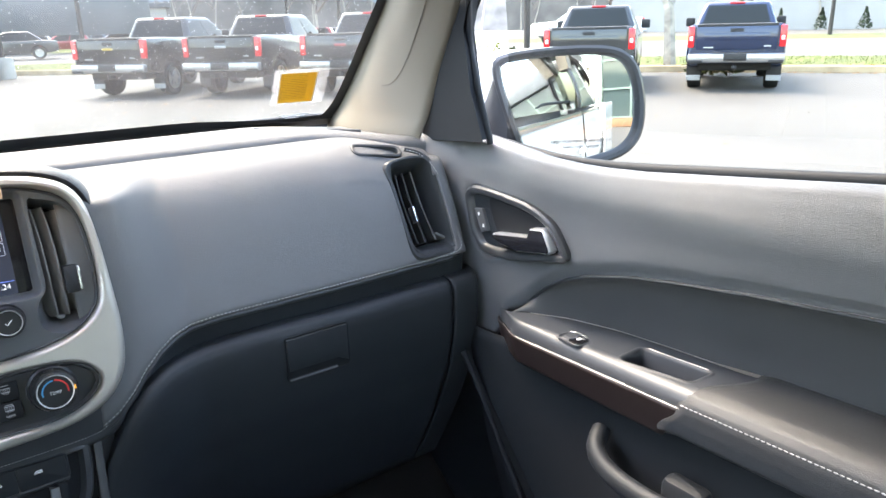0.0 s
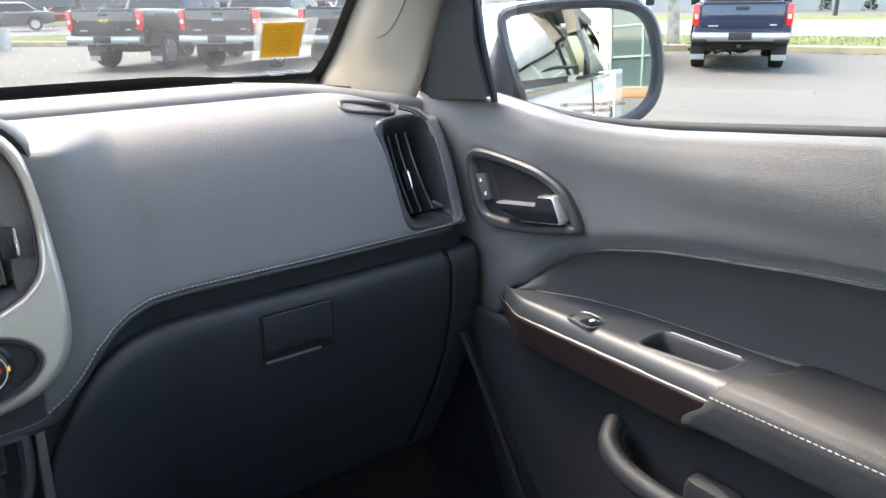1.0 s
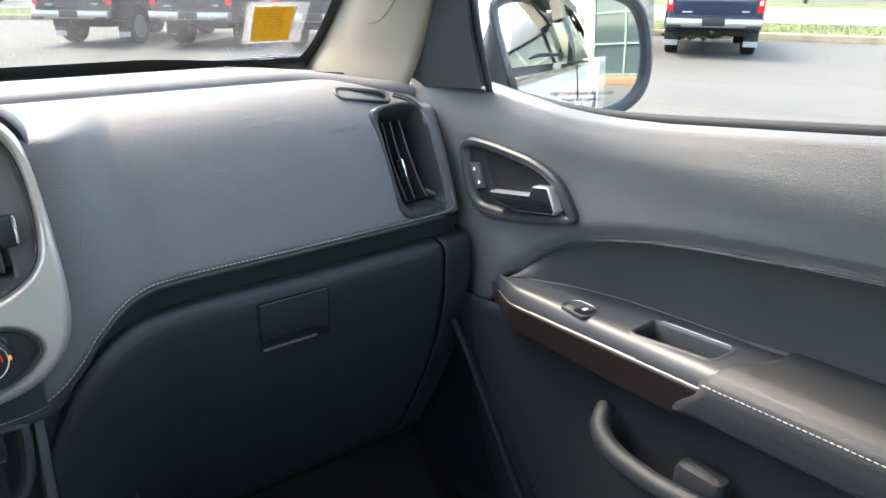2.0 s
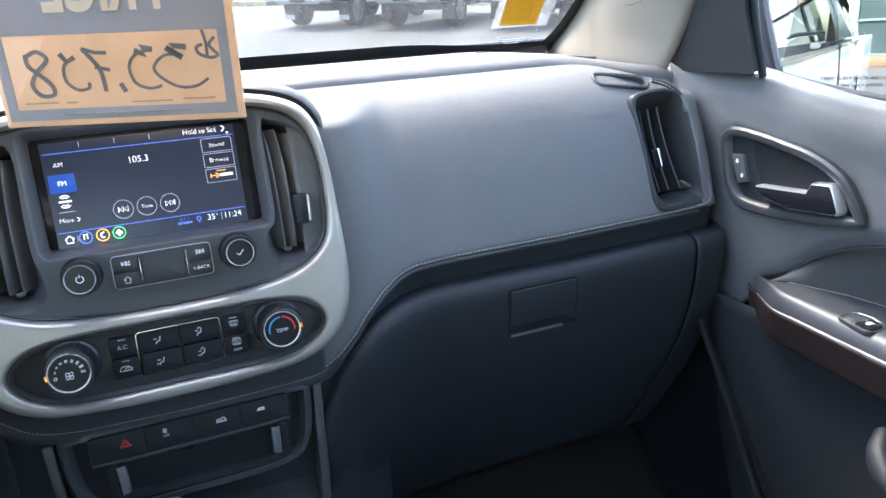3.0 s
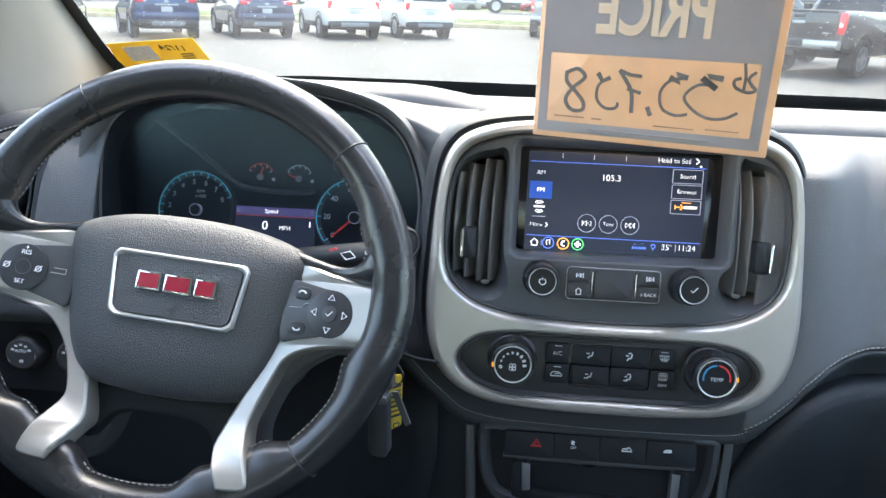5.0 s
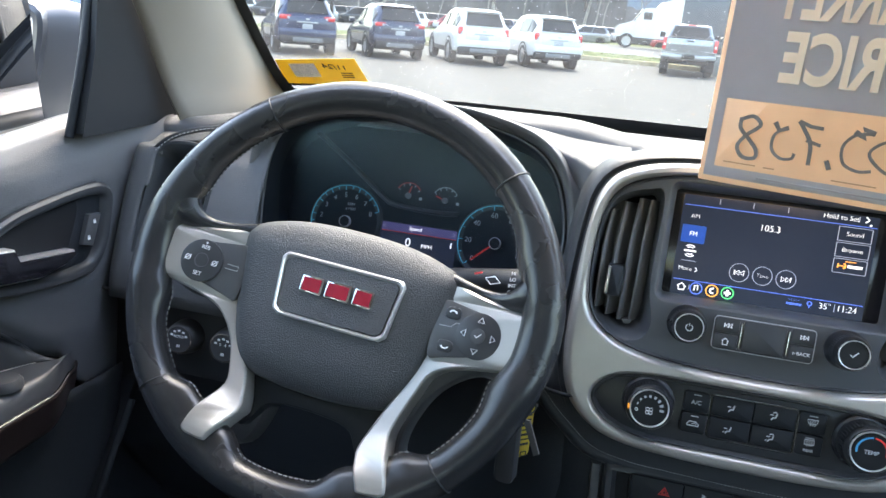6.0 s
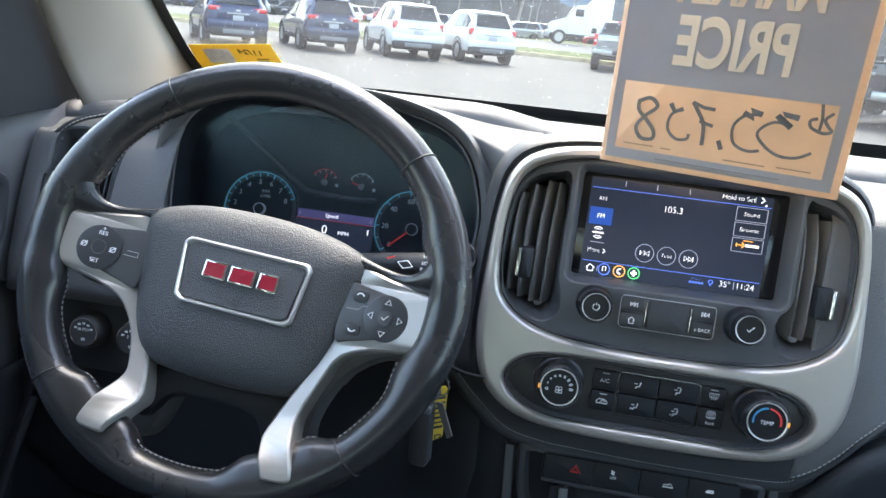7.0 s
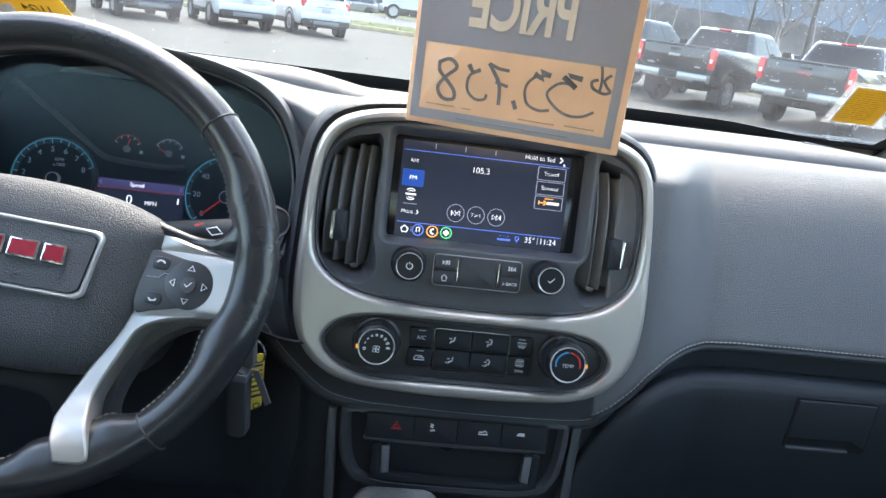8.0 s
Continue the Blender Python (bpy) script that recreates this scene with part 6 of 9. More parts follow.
# ---------------------------------------------------------------- keys with tag
def keys():
    k = thing("car_keys", "black car key and fob with a yellow tag", "keys")
    lathe("ignition_lock", [(0.020, -0.05), (0.020, 0.0), (0.016, 0.006), (0.010, 0.006)], axes((-0.222, 0.842, 1.178), (1, 0.2, 0), (0, 0.35, 1)), HARD, k)
    F = axes((-0.206, 0.822, 1.150), (1, -0.25, 0.06), (0.10, 0.0, 1))
    prism("key_head", rrect(0.026, 0.034, 0.008, -0.008, 0.010), F, -0.004, 0.005, HARD, k, bevel=0.003, back=True)
    G = axes((-0.210, 0.816, 1.118), (1, -0.2, 0.02), (0.02, 0.02, 1))
    prism("fob", rrect(0.020, 0.070, 0.007, -0.004, -0.006), G, -0.004, 0.009, SATIN, k, "black remote fob", bevel=0.003, back=True)
    prism("fob_band", rrect(0.0205, 0.008, 0.003, -0.004, 0.022), G, -0.004, 0.0098, GREYSILVER, k, bevel=0.001)
    T = axes((-0.2055, 0.830, 1.124), (0.80, 0.60, 0.0), (0.05, 0, 1))
    t = prism("tag", rrect(0.024, 0.060, 0.005, 0.0, 0.0), T, -0.0006, 0.0006, YELLOWTAG, k, "yellow plastic stock tag", back=True)
    for i in range(7):
        bar("tag_line", -0.005, 0.018 - 0.0055 * i, 0.010, 0.018 - 0.0055 * i, 0.0012 if i % 2 else 0.0022, T, INK, t, h=0.0009)
    stroke("tag_box", rrect(0.006, 0.005, 0.001, 0.006, -0.0265, 2), 0.0008, T, INK, t, h=0.0009, n=0, closed=True)
    stroke("ring", ring2(0.011, 28, 0.004, 0.030), 0.0016, axes((-0.205, 0.824, 1.132), (1, -0.6, 0), (0, 0, 1)), CHROME, k, h=0, n=0, closed=True, t=0.0008)
    prism("spare_key", [(-0.003, 0.0), (0.004, 0.001), (0.017, -0.030), (0.012, -0.034)], axes((-0.200, 0.815, 1.146), (1, -0.3, 0), (0, 0, 1)), -0.001, 0.001, GREYSILVER, k, back=True)


keys()


# ---------------------------------------------------------------- price card and mirror
def price_card():
    m = thing("rear_view_mirror", "black interior mirror above the windshield card", "mirror")
    box("housing", (0.24, 0.03, 0.06), Matrix.Identity(4), SATIN, m, bevel=0.012, centre=(0, 0.835, 1.69))
    tube("stalk", [(0, 0.84, 1.70), (0, glass_y(1.70) + 0.02, 1.72)], 0.010, SATIN, m)
    F = axes((-0.0035, 0.8020, 1.390), (0.947, -0.32, 0), (0, 0, 1))
    c = thing("price_card", "kraft cardboard price card with grey print, seen from behind", "sign")
    box("board", (0.1785, 0.285, 0.0022), F, CARD, c, "brown kraft cardboard", bevel=0.0008, centre=(0, 0.1425, 0))
    G = F @ Matrix.Translation((0, 0, 0.0012))
    win = (-0.0785, 0.0128, 0.0760, 0.0665)
    for x0, y0, x1, y1 in ((-0.0855, 0.0045, 0.0835, win[1]), (-0.0855, win[1], win[0], win[3]), (win[2], win[1], 0.0835, win[3]), (-0.0855, win[3], 0.0835, 0.279)):
        prism("printed_field", [(x0, y0), (x1, y0), (x1, y1), (x0, y1)], G, -0.0002, 0.0003, CARDINK, c, "slate print, lightened against shade")
    lettering("PRICE", G, -0.0025, 0.0985, 0.0500, CARDLETTER, c, h=0.0006, flip=True, squeeze=0.66, depth=0.0002, bold=0.0015)
    lettering("MARKET", G, -0.0015, 0.1440, 0.0500, CARDLETTER, c, h=0.0006, flip=True, squeeze=0.575, depth=0.0002, bold=0.0015)
    bar("fine_print", -0.045, 0.0082, 0.048, 0.0082, 0.0010, G, material("pale_fine_print", (0.34, 0.34, 0.35), 0.8), c, h=0.0006)
    for x0, x1, y in ((-0.072, -0.048, 0.0175), (-0.042, -0.034, 0.0172), (0.006, 0.036, 0.0160), (0.044, 0.068, 0.0168)):
        bar("small_note", x0, y, x1, y, 0.0010, G, material("faint_ink", (0.48, 0.33, 0.22), 0.8), c, h=0.0002)
    ink = lambda pts, w=0.0022, n=6: stroke("marker_stroke", pts, w * 1.08, G, MARKER, c, h=0.0005, n=n)
    # handwritten figures, seen reversed from behind
    ink([(-0.0640, 0.0520), (-0.0560, 0.0550), (-0.0500, 0.0490), (-0.0590, 0.0400), (-0.0640, 0.0310), (-0.0590, 0.0232), (-0.0500, 0.0235), (-0.0500, 0.0300), (-0.0570, 0.0380), (-0.0640, 0.0450), (-0.0645, 0.0530)], 0.0026)
    ink([(-0.0300, 0.0500), (-0.0360, 0.0470), (-0.0400, 0.0530)], 0.0032, 0)
    ink([(-0.0300, 0.0500), (-0.0385, 0.0440), (-0.0390, 0.0330), (-0.0320, 0.0265), (-0.0240, 0.0272), (-0.0225, 0.0315)], 0.0020)
    ink([(-0.0235, 0.0560), (-0.0190, 0.0500), (-0.0130, 0.0400), (-0.0115, 0.0245)], 0.0026)
    ink([(-0.0235, 0.0560), (-0.0150, 0.0530), (-0.0065, 0.0525)], 0.0024, 0)
    ink([(-0.0165, 0.0425), (-0.0060, 0.0400)], 0.0022, 0)
    ink([(0.0000, 0.0300), (0.0030, 0.0235)], 0.0030, 0)
    ink([(0.0270, 0.0535), (0.0190, 0.0560), (0.0215, 0.0500), (0.0140, 0.0535)], 0.0038, 0)
    ink([(0.0270, 0.0535), (0.0150, 0.0510), (0.0085, 0.0420), (0.0110, 0.0300), (0.0210, 0.0255), (0.0300, 0.0270)], 0.0020)
    ink([(0.0520, 0.0545), (0.0410, 0.0560), (0.0445, 0.0500), (0.0370, 0.0545), (0.0480, 0.0470)], 0.0040, 0)
    ink([(0.0480, 0.0490), (0.0350, 0.0490), (0.0262, 0.0400), (0.0330, 0.0310), (0.0440, 0.0255), (0.0560, 0.0260), (0.0650, 0.0310)], 0.0020)
    ink([(0.0735, 0.0610), (0.0690, 0.0560), (0.0715, 0.0515), (0.0745, 0.0480), (0.0690, 0.0462), (0.0610, 0.0492), (0.0595, 0.0540), (0.0640, 0.0560)], 0.0021)
    ink([(0.0650, 0.0665), (0.0668, 0.0560), (0.0664, 0.0460)], 0.0020)
    tube("hanger", [F @ Vector((0, 0.270, -0.002)), Vector((0, 0.825, 1.69))], 0.0008, SATIN, c)


price_card()


# ---------------------------------------------------------------- windshield stickers
def on_glass(x, z, off=0.004):
    """A frame on the windshield's inner face."""
    n = Vector((0, 1, 1.4)).normalized()
    v = Vector((0, -1.4, 1)).normalized()
    return axes(Vector((x, glass_y(z), z)) - n * off, (1, 0, 0), v)


def stickers():
    F = on_glass(0.600, 1.4285)
    s = thing("windshield_sticker", "yellow paper form in a clear sleeve stuck to the windshield", "sticker")
    pl = sheet("sleeve", lambda u, v: F @ Vector((-0.033 + 0.106 * u - 0.026 * v, -0.058 + 0.117 * v, 0.0)), 1, 1, FILM, s, "clear plastic sleeve", smooth=0)
    pl.visible_shadow = False
    p = prism("form", [(-0.045, 0.049), (0.026, 0.049), (0.048, -0.050), (-0.022, -0.050)], F, 0.0003, 0.0010, YELLOW, s, "yellow printed form", back=True)
    stroke("form_border", [(-0.045, 0.049), (0.026, 0.049), (0.048, -0.050), (-0.022, -0.050)], 0.0028, F, PAPER, p, h=0.0012, n=0, closed=True, t=0.0002)
    rnd = random.Random(4)
    for i in range(14):
        y = 0.040 - 0.0058 * i
        lean = -0.0095 - 0.22 * y
        x = lean - 0.026
        while x < lean + 0.028:
            ln = rnd.uniform(0.006, 0.02)
            bar("print_line", x, y, min(x + ln, lean + 0.030), y, 0.0009, F, material("brown_print", (0.36, 0.24, 0.02), 0.7) if "brown_print" not in bpy.data.materials else bpy.data.materials["brown_print"], p, h=0.0013, t=0.0002)
            x += ln + rnd.uniform(0.002, 0.005)
    etch = on_glass(0.628, 1.368)
    e = thing("glass_marking", "fine pale etched marking at the windshield's corner", "marking")
    for i in range(3):
        bar("etched_bar", -0.030 + 0.008 * i, 0.006 - 0.006 * i, 0.034 - 0.01 * i, 0.006 - 0.006 * i, 0.002, etch, GREYINK, e, h=0.0005)
    F = on_glass(-0.629, 1.402)
    s = thing("inspection_sticker", "yellow dated sticker low on the windshield", "sticker")
    p = prism("label_sheet", [(-0.070, 0.025), (0.070, 0.050), (0.077, -0.026), (-0.077, -0.050)], F, -0.0006, 0.0004, YELLOWTAG, s, back=True)
    prism("pale_patch", [(-0.050, 0.018), (-0.004, 0.026), (-0.003, -0.012), (-0.050, -0.020)], F, 0.0003, 0.0009, material("pale_patch", (0.82, 0.76, 0.68), 0.8, vary=0.25, scale=420), p)
    bar("dark_edge", -0.076, -0.047, 0.076, -0.023, 0.005, F, INK, p, h=0.0008)
    lettering("11/24", F, 0.030, 0.022, 0.0185, INK, p, h=0.0009, flip=True)
    for i in range(3):
        bar("small_print", 0.036, 0.006 - 0.006 * i, 0.056, 0.009 - 0.006 * i, 0.0014, F, INK, p, h=0.0009)


stickers()


# ---------------------------------------------------------------- doors
ARC = [(-0.5, 1.270), (0.10, 1.262), (0.30, 1.250), (0.445, 1.236), (0.48, 1.231), (0.537, 1.224), (0.602, 1.214), (0.677, 1.196), (0.718, 1.181), (0.762, 1.155), (0.790, 1.128), (0.806, 1.109), (0.83, 1.100)]
SHELF_X = [(-0.5, 0.775), (0.44, 0.772), (0.51, 0.760), (0.578, 0.758), (0.651, 0.752), (0.724, 0.736), (0.785, 0.708), (0.806, 0.690)]


BELT = [(-0.5, 1.376), (0.25, 1.370), (0.348, 1.364), (0.437, 1.355), (0.539, 1.345), (0.61, 1.338), (0.673, 1.3345), (0.72, 1.334), (0.76, 1.3355), (0.85, 1.342), (0.95, 1.3525), (1.06, 1.3525)]


def edge_z(y):
    """Height of the bright line along the armrest's edge."""
    return 1.091 + 0.024 * (0.80 - y)


HANDLE_RIM = [(0.924, 1.268), (0.915, 1.280), (0.897, 1.2835), (0.860, 1.2825), (0.826, 1.2795), (0.790, 1.2755), (0.762, 1.2680), (0.738, 1.2560), (0.722, 1.2380), (0.709, 1.2190), (0.712, 1.2120), (0.726, 1.2090), (0.780, 1.1965), (0.827, 1.1890), (0.866, 1.1865), (0.886, 1.1885), (0.898, 1.1980), (0.910, 1.2150), (0.918, 1.2400)]


def door(side):
    """An inner door: trim, handle, armrest shelf, wood strip, pull bar."""
    name = "door_1" if side > 0 else "door_2"
    d = thing(name, "closed door with black grained trim, armrest shelf and dark wood strip", "door", "structure")
    out = 0.0 if side > 0 else 0.012
    S = lambda x, y, z: Vector((side * (x + out), y, z))
    bez = [(p.x, p.y) for p in spline([(*q, 0) for q in HANDLE_RIM], 3, True)]

    def upper(u, v):
        y = 1.055 - 1.42 * u
        zb = table(BELT, y)
        za = max(table(ARC, y), 1.098)
        za = za if y < 0.83 else 1.098 - 0.055 * ease((y - 0.83) / 0.03)
        prof = [(0.775, 0.0), (0.766, 0.006), (0.752, 0.008), (0.742, 0.002), (0.735, -0.012), (0.728, -0.032), (0.722, -0.06), (0.7195, -0.10)]
        k = v * 11
        if k <= 7:
            i = min(int(k), 6)
            x = prof[i][0] + (prof[i + 1][0] - prof[i][0]) * (k - i)
            z = zb + prof[i][1] + (prof[i + 1][1] - prof[i][1]) * (k - i)
            z = max(z, za)
        else:
            x, z0 = 0.7195, max(zb - 0.10, za)
            z = z0 + (za - z0) * (k - 7) / 4
        x -= 0.0126 * ease((0.86 - y) / 0.10) * ease((z - 1.27) / 0.05)
        x += 0.006 * ease((0.86 - y) / 0.12) * (1 - ease((z - 1.24) / 0.06))
        x -= 0.022 * ease((y - 0.93) / 0.12)
        x += 0.011 * (1 - ease((z - za) / 0.024)) * ease((0.86 - y) / 0.06)
        return S(x, y, z)

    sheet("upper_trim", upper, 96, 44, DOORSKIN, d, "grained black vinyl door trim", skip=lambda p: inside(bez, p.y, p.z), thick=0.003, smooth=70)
    # scoop between trim and shelf
    def scoop(u, v):
        y = 0.808 - 1.17 * u
        za, xs = table(ARC, y), table(SHELF_X, y)
        zs = edge_z(y) + 0.020
        t = v
        x = 0.734 + (xs + 0.012 - 0.734) * math.sin(t * math.pi / 2) ** 0.8
        z = za + (zs - za) * (t ** 1.25)
        if t < 0.08:
            x, z = 0.7300 + 0.004 * (t / 0.08), za - 0.006 * (t / 0.08)
        return S(x, y, min(z, za))

    # darker armrest vinyl used here to mimic shade under the trim's overhang
    sheet("scoop", scoop, 60, 22, PADSKIN, d, "hollow above the armrest, darkened to look shaded", smooth=70)
    line = [S(0.7295, y, table(ARC, y) - 0.001) for y in [0.80 - 0.012 * i for i in range(97)]]
    tube("scoop_edge", line, 0.0022, COLLAR, d)
    # armrest shelf

    def nose_x(y):
        return 0.680 + 0.026 * ease((y - 0.765) / 0.075) + 0.030 * ease((y - 0.832) / 0.04)

    def shelf_span(y):
        return nose_x(y), table(SHELF_X, y) + 0.012

    def shelf_z(x, y):
        """Height of the shelf's skin: level inside, a quarter round along the nose."""
        xo, xi = shelf_span(y)
        k = min(1.0, max(0.0, 1 - (x - xo) / (0.26 * (xi - xo))))
        return edge_z(y) - 0.002 + 0.021 * math.sqrt(max(0.0, 1 - k ** 2.2))

    def shelf(u, v):
        y = 0.828 - (0.828 - 0.484) * u
        xo, xi = shelf_span(y)
        a = 1 - 0.74 * v / 0.5 if v < 0.5 else 0.26 * (1 - math.sin(math.pi * (v - 0.5)))
        x = xo + (xi - xo) * a
        y -= (0.004 + 0.040 * ease((x - 0.681) / 0.09)) * ease((u - 0.55) / 0.45)
        return S(x, y, shelf_z(x, y))

    def rounded(o, r):
        out = []
        for i, p in enumerate(o):
            p, a, b = Vector(p), Vector(o[i - 1]), Vector(o[(i + 1) % len(o)])
            a, b = p + (a - p).normalized() * r, p + (b - p).normalized() * r
            for k in range(6):
                t = k / 5
                out.append(tuple(a * (1 - t) ** 2 + p * 2 * t * (1 - t) + b * t * t))
        return out

    poc = rounded([(0.6935, 0.5935), (0.7455, 0.5955), (0.7505, 0.4885), (0.7050, 0.4915)], 0.011)
    sh = sheet("armrest_shelf", shelf, 120, 64, SHELFSKIN, d, "smooth satin black switch shelf", skip=lambda p: inside(poc, side * p.x - out, p.y), smooth=80)
    rings = []
    for dd, h in ((-0.0035, -0.0006), (-0.002, 0.0006), (0.0, 0.0009), (0.0025, 0.0000), (0.004, -0.004), (0.0055, -0.014), (0.009, -0.045)):
        rings.append([S(x, y, shelf_z(x, y) + h) for x, y in (inset(poc, dd) if dd else poc)])
    loft("grip_pocket", rings, SHELFSKIN, sh, "deep grip pocket", cap1=True, smooth=70)
    tube("pocket_rim", [S(0.7462, y, shelf_z(0.746, y) + 0.001) if y > 0.5 else S(0.7492, y, shelf_z(0.749, y) + 0.001) for y in (0.584, 0.498)], 0.0007, SILVER, sh)
    # window switch
    W = axes(S(0.700, 0.672, 1.1122), (side * 0.95, -0.1, 0.0), (side * 0.1 * side, 1, -0.02))
    ws = frame_ring("window_switch", rrect(0.030, 0.046, 0.008), rrect(0.024, 0.040, 0.006), W, [(0, -0.002), (0, 0.0012), (0.5, 0.0018), (1, 0.0006), (1, -0.006)], SHELFSKIN, sh, "window switch with chrome edge")
    tube("chrome_edge", spline([W @ Vector(q) for q in ((0.006, -0.021, 0.002), (0.0115, -0.014, 0.0035), (0.0125, 0.0, 0.004), (0.0115, 0.014, 0.003), (0.006, 0.020, 0.002))], 5), 0.0008, CHROME, ws, "slim chrome edge")
    prism("switch_key", rrect(0.023, 0.020, 0.003, 0, -0.009), W, -0.006, 0.003, GLOSSY, ws, bevel=0.002)
    prism("switch_lever", rrect(0.020, 0.015, 0.005, -0.001, 0.011), W, -0.006, 0.0008, GREYSILVER, ws, bevel=0.003)
    bar("switch_mark", -0.003, -0.009, 0.003, -0.009, 0.004, W, WHITEINK, ws, h=0.0034)
    if side < 0:
        knob = lathe("mirror_knob", [(0.016, 0.0), (0.016, 0.006), (0.013, 0.010), (0.009, 0.010)], axes(S(0.700, 0.735, 1.1130), (1, 0, 0), (0, 1, 0)), HARD, sh, "round mirror adjuster")
        for y in (0.700, 0.628, 0.585):
            V = axes(S(0.700 if y > 0.6 else 0.688, y, 1.1148), (side * 0.95, -0.1, 0.0), (0, 1, -0.02))
            prism("window_key", rrect(0.024, 0.030, 0.005), V, -0.003, 0.005, GLOSSY, sh, "black window key", bevel=0.002)
            bar("key_mark", -0.004, 0.0, 0.004, 0.0, 0.003, V, WHITEINK, sh, h=0.0054)
    # bright line, wood strip
    edge = [S(nose_x(y) - 0.0015, y, edge_z(y) - 0.003) for y in [0.818 - 0.0084 * i for i in range(41)]]
    tube("bright_line", edge, 0.0007, SILVER, d, "thin bright trim line")

    def wood(u, v):
        y = 0.872 - (0.872 - 0.484) * u + 0.030 * v * u
        xo = nose_x(y)
        x = xo - 0.001 + 0.010 * v
        return S(x, y, edge_z(y) - 0.005 - (edge_z(y) - 0.005 - 1.044) * v)

    sheet("wood_strip", wood, 40, 10, WOOD, d, "dark brown grained trim strip", thick=0.003)
    sheet("strip_return", lambda u, v: wood(u, 1.0) + Vector((side * 0.045 * v, 0, 0.004 * v)), 40, 4, DOORLOWER, d)
    # padded armrest behind the shelf
    def rest(u, v):
        y = 0.490 - 0.80 * u
        prof = [(0.784, 0.0215), (0.75, 0.0215), (0.722, 0.0208), (0.702, 0.0190), (0.688, 0.0135), (0.681, 0.005), (0.679, -0.004), (0.681, -0.022), (0.687, -0.042), (0.70, -0.052)]
        q = v * (len(prof) - 1)
        i = min(int(q), len(prof) - 2)
        x = prof[i][0] + (prof[i + 1][0] - prof[i][0]) * (q - i)
        h = prof[i][1] + (prof[i + 1][1] - prof[i][1]) * (q - i)
        e = ease((u - 0.0) / 0.02)
        y2 = y
        if h < 0.0:
            y2 += 0.030 * ease(-h / 0.04) * (1 - ease(u / 0.1))
        else:
            y2 -= 0.040 * ease((x - 0.681) / 0.09) * (1 - ease(u / 0.25))
        return S(x, y2, edge_z(min(y, 0.49)) + h - 0.004 * (1 - e))

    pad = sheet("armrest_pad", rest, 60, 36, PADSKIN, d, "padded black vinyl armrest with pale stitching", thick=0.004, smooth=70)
    stitch("stitching", [S(0.6785, y, edge_z(y) + 0.002) for y in [0.484 - 0.01 * i for i in range(78)]], THREAD, pad, 0.0062, 0.0048, 0.0010)
    # lower panel, pocket lip and pull bar
    def low(u, v):
        y = 0.905 - 1.25 * u - 0.05 * v * (1 - u)
        y -= 0.10 * v * (1 - u) ** 2
        z = 1.060 - 0.46 * v
        x = 0.724 - 0.012 * math.sin(math.pi * v) - 0.024 * ease((y - 0.70) / 0.2)
        return S(x, y, z)

    sheet("lower_panel", low, 40, 24, DOORLOWER, d, "black lower door panel", thick=0.003)
    bar_line = spline([S(0.702, 0.620, 0.996), S(0.676, 0.606, 0.984), S(0.664, 0.575, 0.972), S(0.658, 0.52, 0.969), S(0.656, 0.46, 0.973), S(0.656, 0.36, 0.98), S(0.662, 0.20, 0.98), S(0.690, 0.12, 0.99)], 6)
    tube("pull_bar", bar_line, 0.0125, LOWER, d, "moulded black pull bar", seg=14, flat=1.15)
    box("pocket_block", (0.03, 0.06, 0.05), Matrix.Translation(S(0.690, 0.475, 0.972)), LOWER, d, bevel=0.010)
    tube("front_seal", spline([S(0.676, 0.888, 1.022), S(0.676, 0.872, 1.00), S(0.678, 0.835, 0.945), S(0.68, 0.778, 0.855), S(0.68, 0.742, 0.805), S(0.69, 0.66, 0.70)], 5), 0.0050, SAILTRIM, d, "black rubber door seal")
    sheet("front_return", lambda u, v: S(0.682 + 0.07 * u, 0.92 + 0.05 * u - 0.30 * v, 1.06 - 0.40 * v), 6, 16, DOORLOWER, d)
    # handle recess with lock switch
    H = axes((side * (0.719 + out), 0, 0), (0, -1 if side > 0 else 1, 0), (0, 0, 1))
    k = -side
    flat = [(k * y, z) for y, z in bez]
    cen = (k * 0.818, 1.236)
    hs = frame_ring("handle_bezel", inset(flat, -0.004), inset(flat, 0.011), H, [(0, -0.006), (0, 0.003), (0.2, 0.0062), (0.5, 0.0062), (0.8, 0.003), (1, -0.004)], SATIN, d, "satin black handle surround", c=cen, n=100)
    prism("recess_plate", inset(flat, 0.008), H, -0.008, -0.003, LOWER, hs)
    bowl = [(k * y, z) for y, z in [(0.874, 1.270), (0.83, 1.2705), (0.79, 1.266), (0.768, 1.258), (0.758, 1.240), (0.775, 1.215), (0.81, 1.205), (0.845, 1.210), (0.862, 1.232)]]
    bowl = [(p.x, p.y) for p in spline([(*q, 0) for q in bowl], 4, True)]
    # flat black patch painted in place of the shade inside a hand recess
    prism("hand_recess", bowl, H, -0.004, -0.0022, CAVITY, hs, "flat black patch for the shaded hand recess")
    lever = [(k * y, z) for y, z in [(0.852, 1.2225), (0.852, 1.2155), (0.835, 1.2095), (0.800, 1.2055), (0.733, 1.2165), (0.7305, 1.2215), (0.744, 1.2480), (0.748, 1.2500), (0.772, 1.2460), (0.777, 1.2335)]]
    lv = prism("door_handle", lever, H, -0.004, 0.0125, RINGCHROME, hs, "chrome inside door handle", bevel=0.003)
    prism("handle_inset", inset(lever, 0.0020), H, 0.010, 0.0133, GLOSSY, lv, "gloss black handle face", bevel=0.0005)
